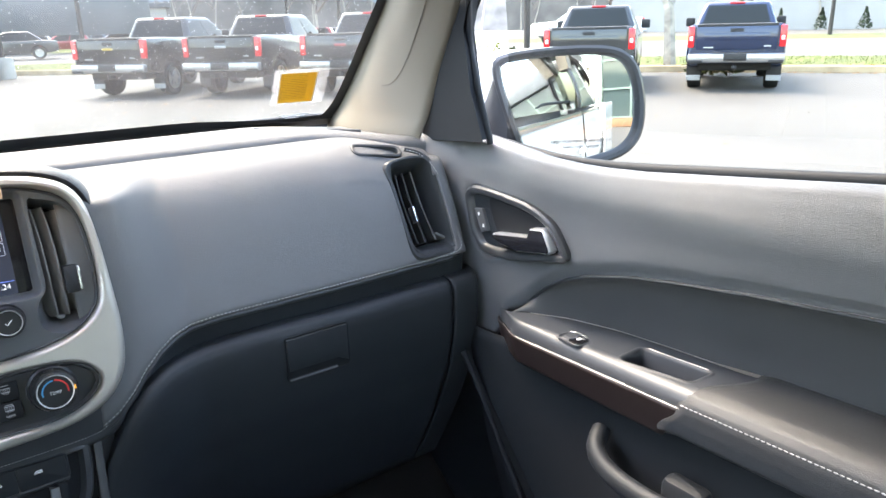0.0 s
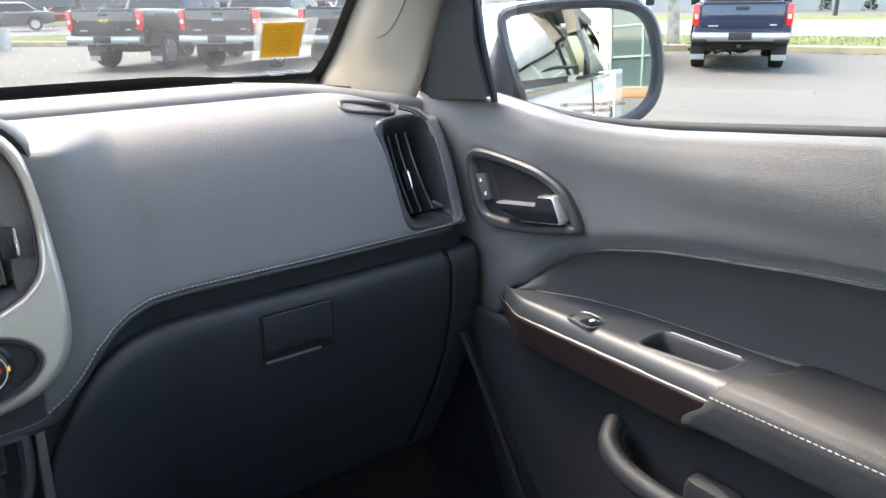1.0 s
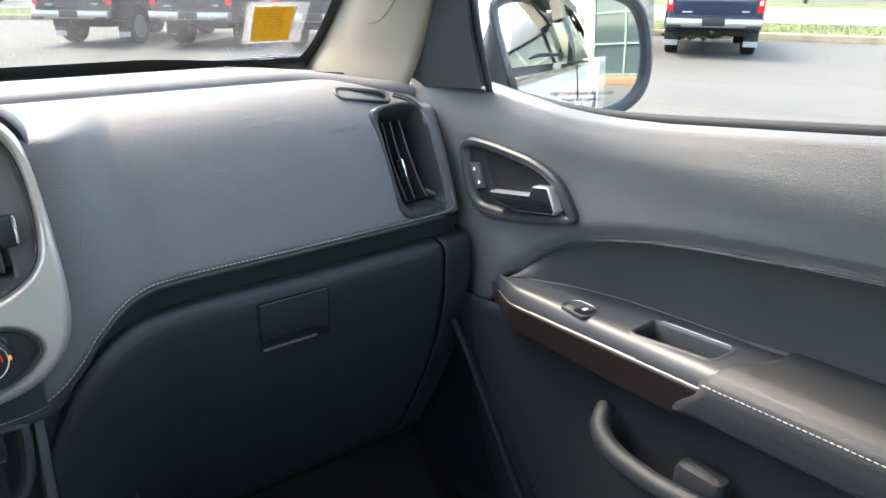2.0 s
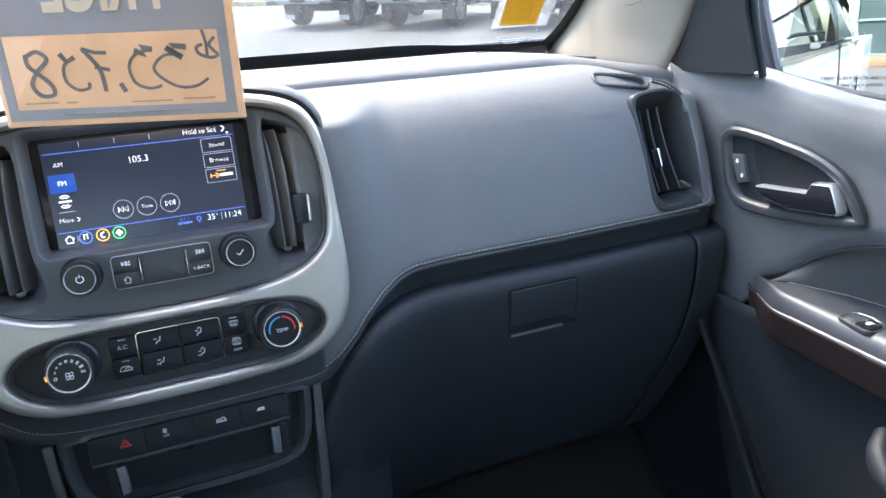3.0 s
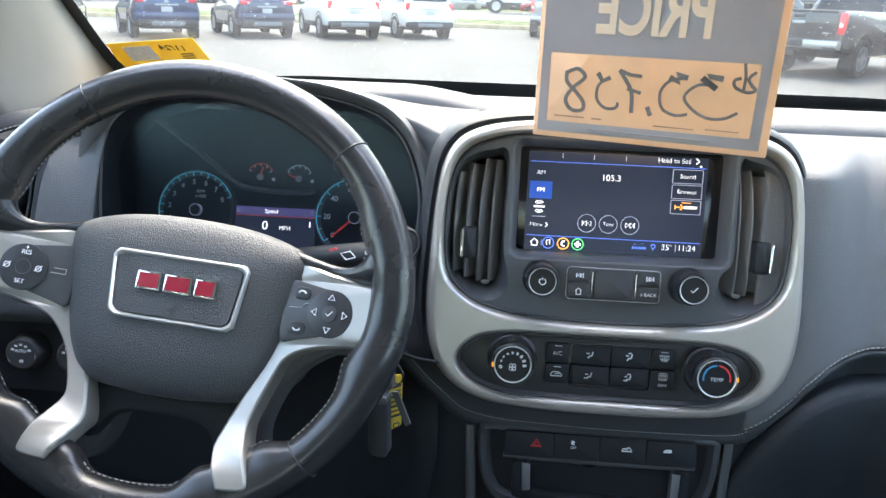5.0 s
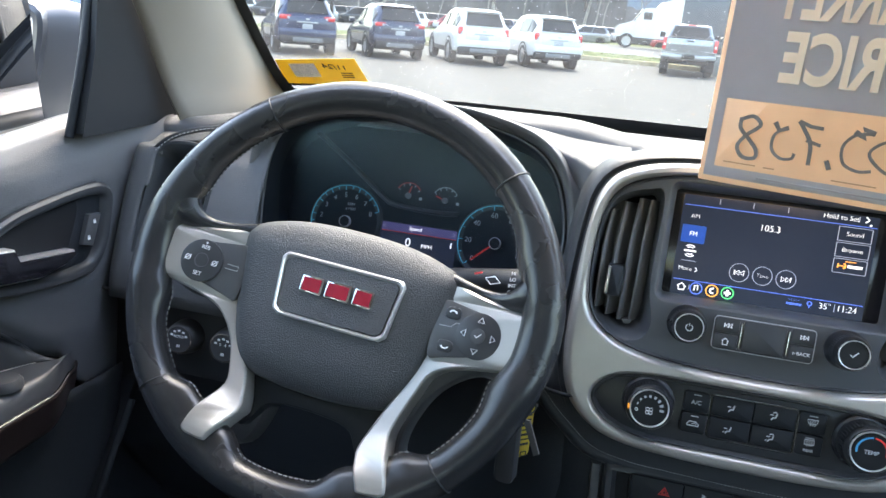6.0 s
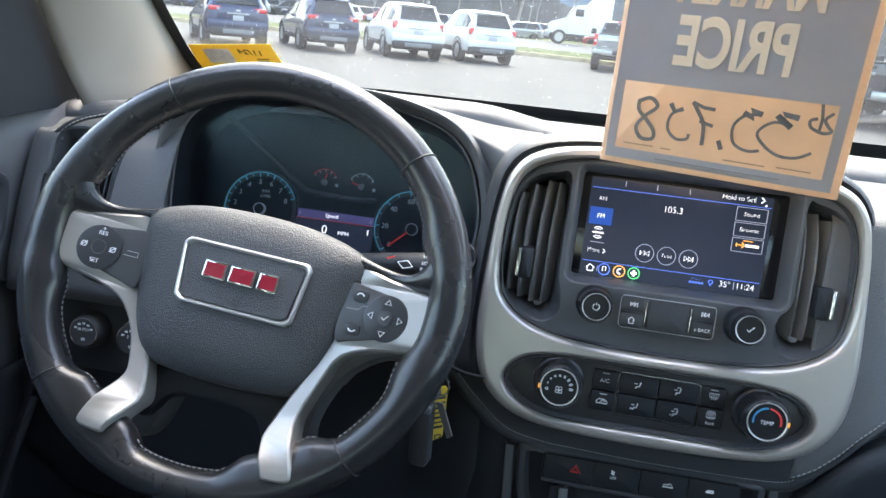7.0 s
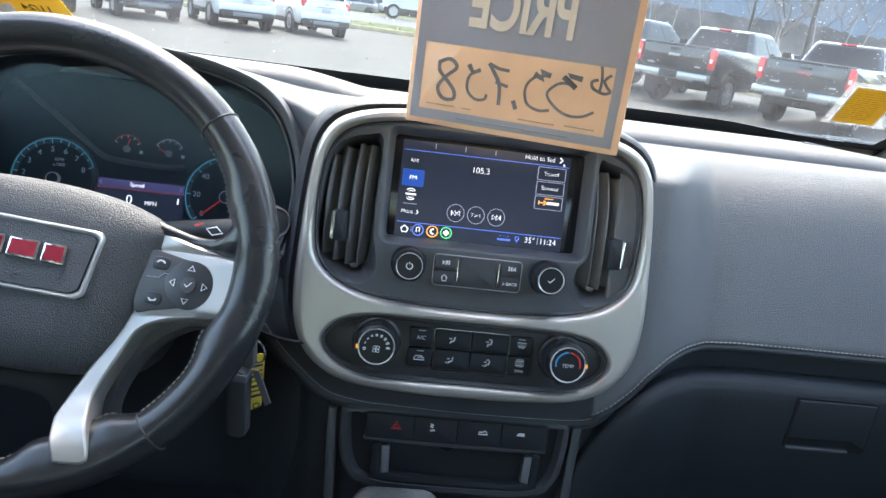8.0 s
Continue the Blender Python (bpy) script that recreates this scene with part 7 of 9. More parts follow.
    lk = prism("lock_switch", [(k * y, z) for y, z in [(0.908, 1.2500), (0.888, 1.2525), (0.874, 1.2200), (0.891, 1.2140)]], H, -0.004, 0.0030, HARD, hs, "black lock rocker", bevel=0.002)
    for y, z in ((0.895, 1.2425), (0.884, 1.2255)):
        prism("lock_mark", rrect(0.004, 0.0036, 0.0006, k * y, z), H, 0.002, 0.0036, WHITEINK, lk)
        stroke("lock_mark", arc(k * y, z + 0.0018, 0.0015, 0, 180, 6), 0.0007, H, WHITEINK, lk, h=0.0034, n=0)
    # window glass and belt seal
    tube("belt_seal", [S(0.780, 1.0 - 0.065 * i, table(BELT, 1.0 - 0.065 * i) - 0.004 + 0.0095 * ease((0.85 - (1.0 - 0.065 * i)) / 0.25)) for i in range(21)], 0.0085, SAILTRIM, d, "black belt seal")
    gl = sheet("window_pane", lambda u, v: S(0.795 - 0.06 * v * v - 0.11 * v, (0.92 - 0.16 * v) * (1 - u) - 0.30 * u, 1.34 + 0.37 * v), 6, 8, SIDEGLASS, d, "door glass tinted to dim the outdoors")
    gl.visible_shadow = False
    return d


for side in (1, -1):
    door(side)
# ---------------------------------------------------------------- outdoors: surfaces
ASPHALT = material("worn_asphalt", (0.082, 0.077, 0.069), 0.85, bump=0.5, grain=45, vary=0.20, scale=0.30)
ROADTAR = material("road_asphalt", (0.105, 0.104, 0.102), 0.85, bump=0.3, grain=40, vary=0.12, scale=0.2)
CONCRETE = material("kerb_concrete", (0.54, 0.43, 0.27), 0.9, bump=0.5, grain=30, vary=0.25, scale=2)
GRASSY = material("verge_soil_grass", (0.085, 0.105, 0.022), 0.95, bump=0.8, grain=12, vary=0.35, scale=0.6)
BLADE = material("grass_blades", (0.085, 0.110, 0.022), 0.8, vary=0.4, scale=1.5)
DRYLEAF = material("dry_leaves", (0.26, 0.13, 0.05), 0.9, vary=0.3, scale=9)
TYRE = material("tyre_rubber", (0.012, 0.012, 0.012), 0.75, bump=0.3, grain=60)
ALLOY = material("alloy_wheel", (0.45, 0.46, 0.47), 0.3, metal=0.9)
CARGLASS = material("car_window_glass", (0.020, 0.024, 0.024), 0.06, spec=0.28)
# slight emission brightens the lamp lenses and the plain reflectors
TAILRED = material("red_tail_lamp", (0.48, 0.012, 0.018), 0.18, coat=0.6, emit=0.10)
PLASTIC = material("bumper_plastic", (0.022, 0.022, 0.023), 0.6, vary=0.1, scale=6)
BRIGHT = material("bright_bumper", (0.42, 0.43, 0.44), 0.30, metal=0.85, vary=0.06, scale=5)
SILVERGREY = material("grey_skid_paint", (0.20, 0.21, 0.22), 0.5, vary=0.08, scale=6)
GLASSTEXT = material("etched_grey", (0.10, 0.10, 0.10), 0.7)
PLATE = material("plate_blank", (0.45, 0.46, 0.47), 0.5)
BARK = material("grey_bark", (0.36, 0.325, 0.28), 0.95, bump=0.9, grain=18, vary=0.35, scale=5)
POLE = material("dark_pole", (0.035, 0.030, 0.028), 0.6, vary=0.1)
WALLPALE = material("pale_cladding", (0.36, 0.36, 0.35), 0.8, vary=0.08, scale=0.5)
WALLGREY = material("grey_cladding", (0.095, 0.10, 0.11), 0.7, vary=0.10, scale=0.4)
SHOPGLASS = material("shop_window", (0.05, 0.075, 0.075), 0.05, coat=0.4)
WHITEPAINT = material("white_truck_paint", (0.74, 0.75, 0.74), 0.22, coat=0.7)
EVERGREEN = material("evergreen", (0.030, 0.050, 0.022), 0.9, vary=0.4, scale=2)
# greyish brown, lightened to carry the haze over distant crowns
BROWNWOOD = material("haze_toned_far_wood", (0.17, 0.14, 0.125), 0.95, vary=0.3, scale=0.6)
# distance haze is put into the hills' blue-grey base colour
HILL = material("haze_tinted_hill", (0.19, 0.235, 0.29), 1.0, vary=0.12, scale=0.02)


def paint(name, colour, flake=0.0):
    return material(name, colour, 0.24, metal=flake, coat=0.8, vary=0.03, scale=2)


# the lot lies along two rows of parked cars; the kerb, verge and road run round behind them
KERB = [(-75, 27.5), (-40, 31.5), (-18, 34.5), (-6, 36.5), (2.5, 34.8), (9, 28.5), (15, 20.5), (19.5, 13.2), (22.5, 7.0), (26.5, -5), (31, -22), (38, -60)]


def offset_line(line, d):
    """The line moved d metres outwards, away from the lot."""
    out = []
    for i, p in enumerate(line):
        a, b = Vector(line[max(i - 1, 0)]), Vector(line[min(i + 1, len(line) - 1)])
        t = (b - a).normalized()
        out.append((p[0] - t.y * d, p[1] + t.x * d))
    return out


def outside_surfaces():
    g = sheet("ground", lambda u, v: (-900 + 1800 * u, -700 + 1800 * v, 0), 12, 12, ASPHALT, None, smooth=0)
    tagged(g, "worn grey asphalt of the car lot", "ground", kind="structure")
    line = [(p.x, p.y) for p in spline([(*q, 0) for q in KERB], 8)]

    def band(name, d0, d1, z0, z1, mat, label, category, n=4):
        a, b = offset_line(line, d0), offset_line(line, d1)
        k = len(a) - 1

        def fn(u, v):
            i = round(u * k)
            return (a[i][0] + (b[i][0] - a[i][0]) * v, a[i][1] + (b[i][1] - a[i][1]) * v, z0 + (z1 - z0) * v)

        return tagged(sheet(name, fn, k, n, mat, None), label, category, kind="structure")

    a, b = offset_line(line, 0), offset_line(line, 0.18)
    rings = [[Vector((*p, 0)) for p in a], [Vector((*p, 0.17)) for p in a], [Vector((*p, 0.20)) for p in offset_line(line, 0.03)], [Vector((*p, 0.20)) for p in b], [Vector((*p, 0.0)) for p in b]]
    tagged(loft("kerb", rings, CONCRETE, None, closed=False), "stained yellowish concrete kerb", "kerb", kind="structure")
    band("verge", 0.18, 4.6, 0.16, 0.26, GRASSY, "green grass verge along the kerb", "grass")
    band("road", 4.8, 24, 0.24, 0.30, ROADTAR, "grey highway beyond the verge", "road")
    band("far_verge", 24, 30, 0.28, 0.45, GRASSY, "grass strip across the road", "grass")
    stripe = material("road_paint", (0.45, 0.44, 0.40), 0.8, vary=0.2, scale=2)
    for d in (14.4, 23.2):
        band("road_line", d, d + 0.14, 0.315, 0.315, stripe, "worn pale road line", "road marking", 1)
    # grass blades and fallen leaves
    rnd = random.Random(11)
    for name, mat, count, d0, d1, h, label in (("grass_blade", BLADE, 16000, 0.3, 4.5, 0.045, "short green grass on the verge"), ("fallen_leaf", DRYLEAF, 1500, -0.35, 0.5, 0.03, "brown leaves blown against the kerb")):
        verts, faces = [], []
        k = len(line) - 1
        for _ in range(count):
            i = rnd.randrange(k // 6, k)
            t, d = rnd.random(), rnd.uniform(d0, d1)
            p = Vector(offset_line(line[i:i + 2], d)[0]).lerp(Vector(offset_line(line[i:i + 2], d)[1]), t)
            z = 0.17 + 0.02 * d if d > 0.18 else (0.0 if d < 0 else 0.20)
            a = rnd.uniform(0, 6.28)
            w, s = (0.012, rnd.uniform(0.5, 1.3)) if name == "grass_blade" else (0.05, rnd.uniform(0.6, 1.2))
            b = len(verts)
            verts += [(p.x - w * math.cos(a), p.y - w * math.sin(a), z), (p.x + w * math.cos(a), p.y + w * math.sin(a), z), (p.x + 0.04 * math.sin(a), p.y + 0.04 * math.cos(a), z + h * s)]
            faces.append((b, b + 1, b + 2))
        tagged(shape(name, verts, faces, mat, None, "", 0), label, "grass" if "grass" in name else "leaves", kind="stuff")
    verts, faces = [], []
    for _ in range(260):
        x, y = rnd.uniform(-14, 18), rnd.uniform(5, 30)
        a, w = rnd.uniform(0, 6.28), rnd.uniform(0.02, 0.05)
        b = len(verts)
        verts += [(x + w * math.cos(a + q), y + w * math.sin(a + q), 0.006 + 0.012 * (q > 3)) for q in (0, 1.7, 3.3, 4.9)]
        faces.append((b, b + 1, b + 2, b + 3))
    tagged(shape("scattered_leaf", verts, faces, DRYLEAF, None, "", 0), "single dry leaves scattered over the lot", "leaves", kind="stuff")


outside_surfaces()


# ---------------------------------------------------------------- vehicles
def arch(cy, r, cz, a0=172, a1=8, n=9):
    return [(cy - r * math.cos(radians(180 - a0 + (a0 - a1) * i / n)) , cz + r * math.sin(radians(180 - a0 + (a0 - a1) * i / n))) for i in range(n + 1)]


def wheel(parent, x, y, r, w, rim_mat, spokes=6):
    s = 1 if x > 0 else -1
    F = axes((x, y, r), (0, s, 0), (0, 0, 1))
    wh = new("wheel")
    wh.parent = parent
    lathe("tyre", [(r * 0.62, -w), (r * 0.93, -w), (r * 0.99, -w * 0.8), (r, -w * 0.4), (r, -w * 0.15), (r * 0.97, 0.0), (r * 0.90, 0.012), (r * 0.70, 0.004), (r * 0.64, -0.02), (r * 0.60, -0.09)], F, TYRE, wh, n=28)
    rim = lathe("rim", [(r * 0.65, -0.03), (r * 0.65, 0.002), (r * 0.60, -0.002), (r * 0.58, -0.05), (r * 0.2, -0.06)], F, rim_mat, wh, n=28)
    for i in range(spokes):
        a = 2 * math.pi * i / spokes
        c, q = math.cos(a), math.sin(a)
        o = [(c * r * 0.12 - q * r * 0.085, q * r * 0.12 + c * r * 0.085), (c * r * 0.60 - q * r * 0.05, q * r * 0.60 + c * r * 0.05), (c * r * 0.60 + q * r * 0.05, q * r * 0.60 - c * r * 0.05), (c * r * 0.12 + q * r * 0.085, q * r * 0.12 - c * r * 0.085)]
        prism("spoke", o, F, -0.05, -0.012, rim_mat, wh)
    lathe("hub", [(r * 0.15, -0.05), (r * 0.14, -0.008), (r * 0.08, -0.004)], F, rim_mat, wh, n=16)
    return wh


def quad_panel(name, p, mat, parent, off, label="", grow=0.0):
    """A thin pane just outside four corners given in order."""
    p = [Vector(q) for q in p]
    n = (p[1] - p[0]).cross(p[3] - p[0]).normalized()
    mid = sum(p, Vector()) / 4
    if n.dot(mid - Vector((0, mid.y if abs(n.x) > 0.6 else 1.0, 1.2))) < 0:
        n = -n
    c = [q + (mid - q) * grow + n * off for q in p]
    b = [q - n * 0.012 for q in c]
    return fix_normals(shape(name, c + b, [(0, 1, 2, 3), (7, 6, 5, 4), (0, 4, 5, 1), (1, 5, 6, 2), (2, 6, 7, 3), (3, 7, 4, 0)], mat, parent, label, 0))


def body_shell(name, outline, half, mat, parent, tumble=0.03, label="", soft=1.0):
    """A body from its side outline, drawn out across the width and rounded along its edges."""
    rings = []
    for x, d in ((-half, 0.08 * soft), (-half + 0.012 * soft, 0.042 * soft), (-half + 0.035 * soft, 0.016 * soft), (-half + 0.08 * soft, 0.0), (half - 0.08 * soft, 0.0), (half - 0.035 * soft, 0.016 * soft), (half - 0.012 * soft, 0.042 * soft), (half, 0.08 * soft)):
        o = inset(outline, d) if d else outline
        rings.append([Vector((x - math.copysign(tumble * max(0, z - 0.75), x) if abs(x) > half - 0.081 * soft else x, y, z)) for y, z in o])
    return loft(name, rings, mat, parent, label, cap0=True, cap1=True, smooth=30)


def greenhouse(parent, base, roof, zb, zr, mat, dark=CARGLASS, cols=2, r=0.10):
    """A cabin: base and roof are (half width, rear y, front y)."""
    rings = []
    for k, e in ((0, 0), (0.5, 0.0), (0.90, 0.0), (0.97, 0.02), (1.0, 0.06)):
        hw = base[0] + (roof[0] - base[0]) * k - e
        y0, y1 = base[1] + (roof[1] - base[1]) * k + e, base[2] + (roof[2] - base[2]) * k - e
        rings.append([Vector((p[0], p[1] + (y0 + y1) / 2, zb + (zr - zb) * k)) for p in rrect(2 * hw, y1 - y0, r, n=6)])
    cab = loft("cabin", rings, mat, parent, "", cap1=True, smooth=45)

    def pt(sx, fy, k):
        hw = base[0] + (roof[0] - base[0]) * k
        y0, y1 = base[1] + (roof[1] - base[1]) * k, base[2] + (roof[2] - base[2]) * k
        return Vector((sx * hw, y0 + (y1 - y0) * fy, zb + (zr - zb) * k))

    quad_panel("rear_window", [pt(-0.84, 0, 0.12), pt(0.84, 0, 0.12), pt(0.84, 0, 0.86), pt(-0.84, 0, 0.86)], dark, parent, 0.008, "dark rear window")
    quad_panel("front_window", [pt(-0.86, 1, 0.1), pt(0.86, 1, 0.1), pt(0.86, 1, 0.9), pt(-0.86, 1, 0.9)], dark, parent, 0.008)
    for sx in (-1, 1):
        for i in range(cols):
            a, b = 0.07 + 0.86 * i / cols + 0.012, 0.07 + 0.86 * (i + 1) / cols - 0.012
            quad_panel("side_window", [pt(sx, a, 0.10), pt(sx, b, 0.10), pt(sx, b, 0.84), pt(sx, a, 0.84)], dark, parent, 0.008, "dark side window")
    return cab


def pickup(label, mat, rim=ALLOY, bumper=BRIGHT, group="pickups in a row", m=None, badge=None, flap=PLASTIC):
    p = thing("pickup_truck", label, "pickup truck", "", group)
    o = [(-1.16, 0.60), (-0.60, 0.55)] + arch(0.0, 0.52, 0.40) + [(0.60, 0.46), (3.12, 0.46)] + arch(3.70, 0.52, 0.40) + [(4.30, 0.5), (4.72, 0.58), (4.76, 1.00), (4.62, 1.20), (3.30, 1.30), (3.05, 1.33), (0.93, 1.36), (0.90, 1.41), (-1.12, 1.41), (-1.16, 1.36)]
    body_shell("body", o, 1.00, mat, p, 0.05, label="")
    greenhouse(p, (0.93, 0.98, 3.25), (0.72, 1.22, 2.50), 1.33, 1.90, mat)
    I = Matrix.Identity(4)
    box("bed_opening", (1.62, 1.90, 0.02), I, PLASTIC, p, centre=(0, -0.10, 1.402))
    tg = box("tailgate", (1.62, 0.05, 0.50), I, mat, p, "", 0.015, (0, -1.165, 1.13))
    box("tailgate_step", (1.60, 0.04, 0.06), I, PLASTIC, tg, "", 0.01, (0, -1.172, 1.385))
    box("tailgate_emboss", (1.30, 0.02, 0.16), I, mat, tg, "", 0.008, (0, -1.188, 1.15))
    box("tailgate_handle", (0.26, 0.03, 0.07), I, PLASTIC, tg, "black tailgate handle", 0.008, (0, -1.190, 1.285))
    if badge is not None:
        box("badge", (0.28, 0.012, 0.055), I, badge, tg, "plain badge bar", 0.004, (-0.0, -1.202, 1.16))
    box("small_badge", (0.20, 0.010, 0.03), I, BRIGHT, tg, "", 0.003, (-0.55, -1.195, 0.93))
    box("model_badge", (0.14, 0.010, 0.03), I, BRIGHT, tg, "", 0.003, (0.62, -1.195, 0.95))
    b = box("bumper", (1.94, 0.20, 0.19), I, bumper, p, "bright steel rear bumper", 0.04, (0, -1.235, 0.715))
    box("bumper_step", (0.95, 0.10, 0.06), I, PLASTIC, b, "", 0.01, (0, -1.25, 0.80))
    box("plate_well", (0.46, 0.03, 0.15), I, PLASTIC, b, "", 0.02, (0, -1.335, 0.73))
    for s in (-1, 1):
        box("corner_step", (0.30, 0.12, 0.07), I, PLASTIC, b, "", 0.02, (s * 0.80, -1.29, 0.64))
        t = box("tail_lamp", (0.13, 0.14, 0.44), I, TAILRED, p, "red tail lamp", 0.02, (s * 0.915, -1.125, 1.155))
        box("lamp_insert", (0.07, 0.02, 0.09), I, WHITEPAINT, t, "pale reversing lens", 0.008, (s * 0.910, -1.195, 1.12))
        box("door_mirror", (0.22, 0.10, 0.22), I, PLASTIC, p, "black door mirror", 0.03, (s * 1.10, 2.75, 1.45))
        fl = box("mud_flap", (0.30, 0.02, 0.34), I, PLASTIC, p, "", 0.005, (s * 0.84, -0.52, 0.36))
        box("flap_weight", (0.30, 0.024, 0.12), I, flap, fl, "", 0.005, (s * 0.84, -0.524, 0.25))
        box("door_handle", (0.02, 0.16, 0.03), I, mat, p, "", 0.006, (s * 0.985, 1.30, 1.18))
        box("door_handle", (0.02, 0.16, 0.03), I, mat, p, "", 0.006, (s * 0.985, 2.25, 1.18))
        for y in (0.0, 3.70):
            wheel(p, s * 0.96, y, 0.41, 0.28, rim)
    box("underbody", (1.5, 5.2, 0.18), I, TYRE, p, "", 0.03, (0, 1.7, 0.52))
    lathe("hitch_ball", [(0.05, -0.2), (0.05, 0.0), (0.02, 0.02)], axes((0, -1.30, 0.52), (1, 0, 0), (0, 0, 1)), PLASTIC, p, n=12)
    box("third_lamp", (0.34, 0.03, 0.04), I, TAILRED, p, "", 0.008, (0, 1.20, 1.88))
    if m is not None:
        p.matrix_world = m
    return p


CROSS = [(-0.90, 0.50, 0.70, 0.74, 0.66, 0.92, 0.58, 0.99), (-0.86, 0.40, 0.82, 0.80, 0.78, 1.02, 0.62, 1.11), (-0.72, 0.35, 0.88, 0.85, 0.82, 1.06, 0.61, 1.35), (-0.52, 0.33, 0.895, 0.88, 0.835, 1.07, 0.61, 1.57), (-0.20, 0.32, 0.90, 0.88, 0.84, 1.06, 0.63, 1.645), (0.60, 0.32, 0.90, 0.86, 0.84, 1.04, 0.64, 1.66), (1.30, 0.32, 0.90, 0.85, 0.84, 1.02, 0.62, 1.61), (1.75, 0.32, 0.90, 0.84, 0.83, 1.00, 0.59, 1.44), (2.15, 0.32, 0.90, 0.83, 0.82, 0.99, 0.61, 1.16), (2.35, 0.32, 0.89, 0.82, 0.80, 0.98, 0.62, 1.03), (2.90, 0.34, 0.87, 0.78, 0.74, 0.93, 0.50, 0.97), (3.22, 0.40, 0.80, 0.70, 0.66, 0.84, 0.45, 0.87), (3.36, 0.48, 0.62, 0.62, 0.50, 0.70, 0.35, 0.72)]


def crossover(label, mat, m=None, tall_lamp=True, group="crossovers in a row", stretch=1.0):
    """A small high-roofed car, drawn along its length from cross-sections."""
    p = thing("crossover", label, "car", "", group)
    I = Matrix.Identity(4)
    rings = []
    for y, zb, w, zs, wb, zt, wr, zr in CROSS:
        half = [(0.0, zb), (0.75 * w, zb), (0.95 * w, zb + 0.05), (w, zb + 0.16), (w + 0.006, zs - 0.10), (w, zs), (wb + 0.012, zs + 0.7 * (zt - zs)), (wb, zt), ((wb + wr) / 2 + 0.012, (zt + zr - 0.07) / 2), (wr + 0.012, zr - 0.07), (wr - 0.04, zr - 0.022), (0.5 * wr, zr), (0.0, zr + 0.012)]
        rings.append([Vector((x, y, z)) for x, z in half] + [Vector((-x, y, z)) for x, z in reversed(half[1:-1])])
    loft("body", rings, mat, p, "", cap0=True, cap1=True, smooth=32)

    def at_y(y):
        a, b = next((a, b) for a, b in zip(CROSS, CROSS[1:]) if a[0] <= y <= b[0])
        t = (y - a[0]) / (b[0] - a[0])
        return [q + (r - q) * t for q, r in zip(a, b)]

    def glass_pt(s, y, k):
        _, _, _, _, wb, zt, wr, zr = at_y(y)
        return Vector((s * (wb + (wr + 0.012 - wb) * k), y, zt + (zr - 0.07 - zt) * k))

    for s in (-1, 1):
        for y0, y1, k0, k1 in ((-0.58, -0.22, 0.72, 0.86), (-0.16, 0.58, 0.88, 0.88), (0.66, 1.62, 0.88, 0.86)):
            quad_panel("side_window", [glass_pt(s, y0, 0.06), glass_pt(s, y1, 0.06), glass_pt(s, y1, k1), glass_pt(s, y0, k0)], CARGLASS, p, 0.022, "dark side window")
        tall = tall_lamp
        lamp = box("tail_lamp", (0.15, 0.16, 0.25) if tall else (0.34, 0.14, 0.13), I, TAILRED, p, "red tail lamp", 0.04, (s * (0.735 if tall else 0.63), -0.80 if tall else -0.835, 0.99 if tall else 1.03))
        box("lamp_lens", (0.07, 0.02, 0.07), I, PLATE, lamp, "pale reversing lens", 0.01, (s * (0.70 if tall else 0.55), -0.885 if tall else -0.905, 0.93 if tall else 1.02))
        box("reflector", (0.18, 0.03, 0.06), I, TAILRED, p, "red reflector", 0.012, (s * 0.63, -0.915, 0.60))
        box("door_mirror", (0.20, 0.10, 0.14), I, mat, p, "", 0.03, (s * 0.98, 1.75, 1.08))
        box("roof_rail", (0.03, 1.5, 0.03), I, PLASTIC, p, "black roof rail", 0.01, (s * 0.56, 0.5, 1.672))
        box("sill_trim", (0.03, 1.5, 0.12), I, PLASTIC, p, "", 0.012, (s * 0.905, 1.28, 0.40))
        for y in (0.0, 2.56):
            F = axes((s * 0.898, y, 0.36), (0, s, 0), (0, 0, 1))
            lathe("wheel_arch", [(0.44, -0.03), (0.44, 0.010), (0.385, 0.012), (0.37, -0.12), (0.10, -0.12)], F, PLASTIC, p, "black arch trim", n=28)
            wheel(p, s * 0.905, y, 0.345, 0.22, ALLOY, 5)
    quad_panel("front_window", [(-0.66, 2.10, 1.10), (0.66, 2.10, 1.10), (0.54, 1.48, 1.545), (-0.54, 1.48, 1.545)], CARGLASS, p, 0.02)
    rw = quad_panel("rear_window", [(-0.60, -0.845, 1.155), (0.60, -0.845, 1.155), (0.50, -0.565, 1.51), (-0.50, -0.565, 1.51)], CARGLASS, p, 0.030, "dark rear window")
    box("wiper", (0.34, 0.02, 0.02), I, PLASTIC, rw, "", 0.004, (0.10, -0.895, 1.185))
    box("spoiler", (1.16, 0.22, 0.04), I, mat, p, "", 0.015, (0, -0.54, 1.575))
    hz = box("hatch_panel", (1.16, 0.06, 0.36), I, mat, p, "", 0.03, (0, -0.878, 0.88))
    box("hatch_badge", (0.12, 0.012, 0.05), I, BRIGHT, hz, "plain badge bar", 0.004, (0, -0.915, 1.00))
    box("hatch_strip", (0.62, 0.03, 0.045), I, BRIGHT, hz, "bright handle strip", 0.01, (0, -0.908, 0.915))
    box("plate", (0.30, 0.012, 0.14), I, PLATE, hz, "blank pale plate", 0.004, (0, -0.912, 0.80))
    b = box("rear_bumper", (1.70, 0.16, 0.26), I, mat, p, "", 0.07, (0, -0.865, 0.62))
    box("bumper_valance", (1.62, 0.16, 0.22), I, PLASTIC, b, "black bumper valance", 0.06, (0, -0.868, 0.45))
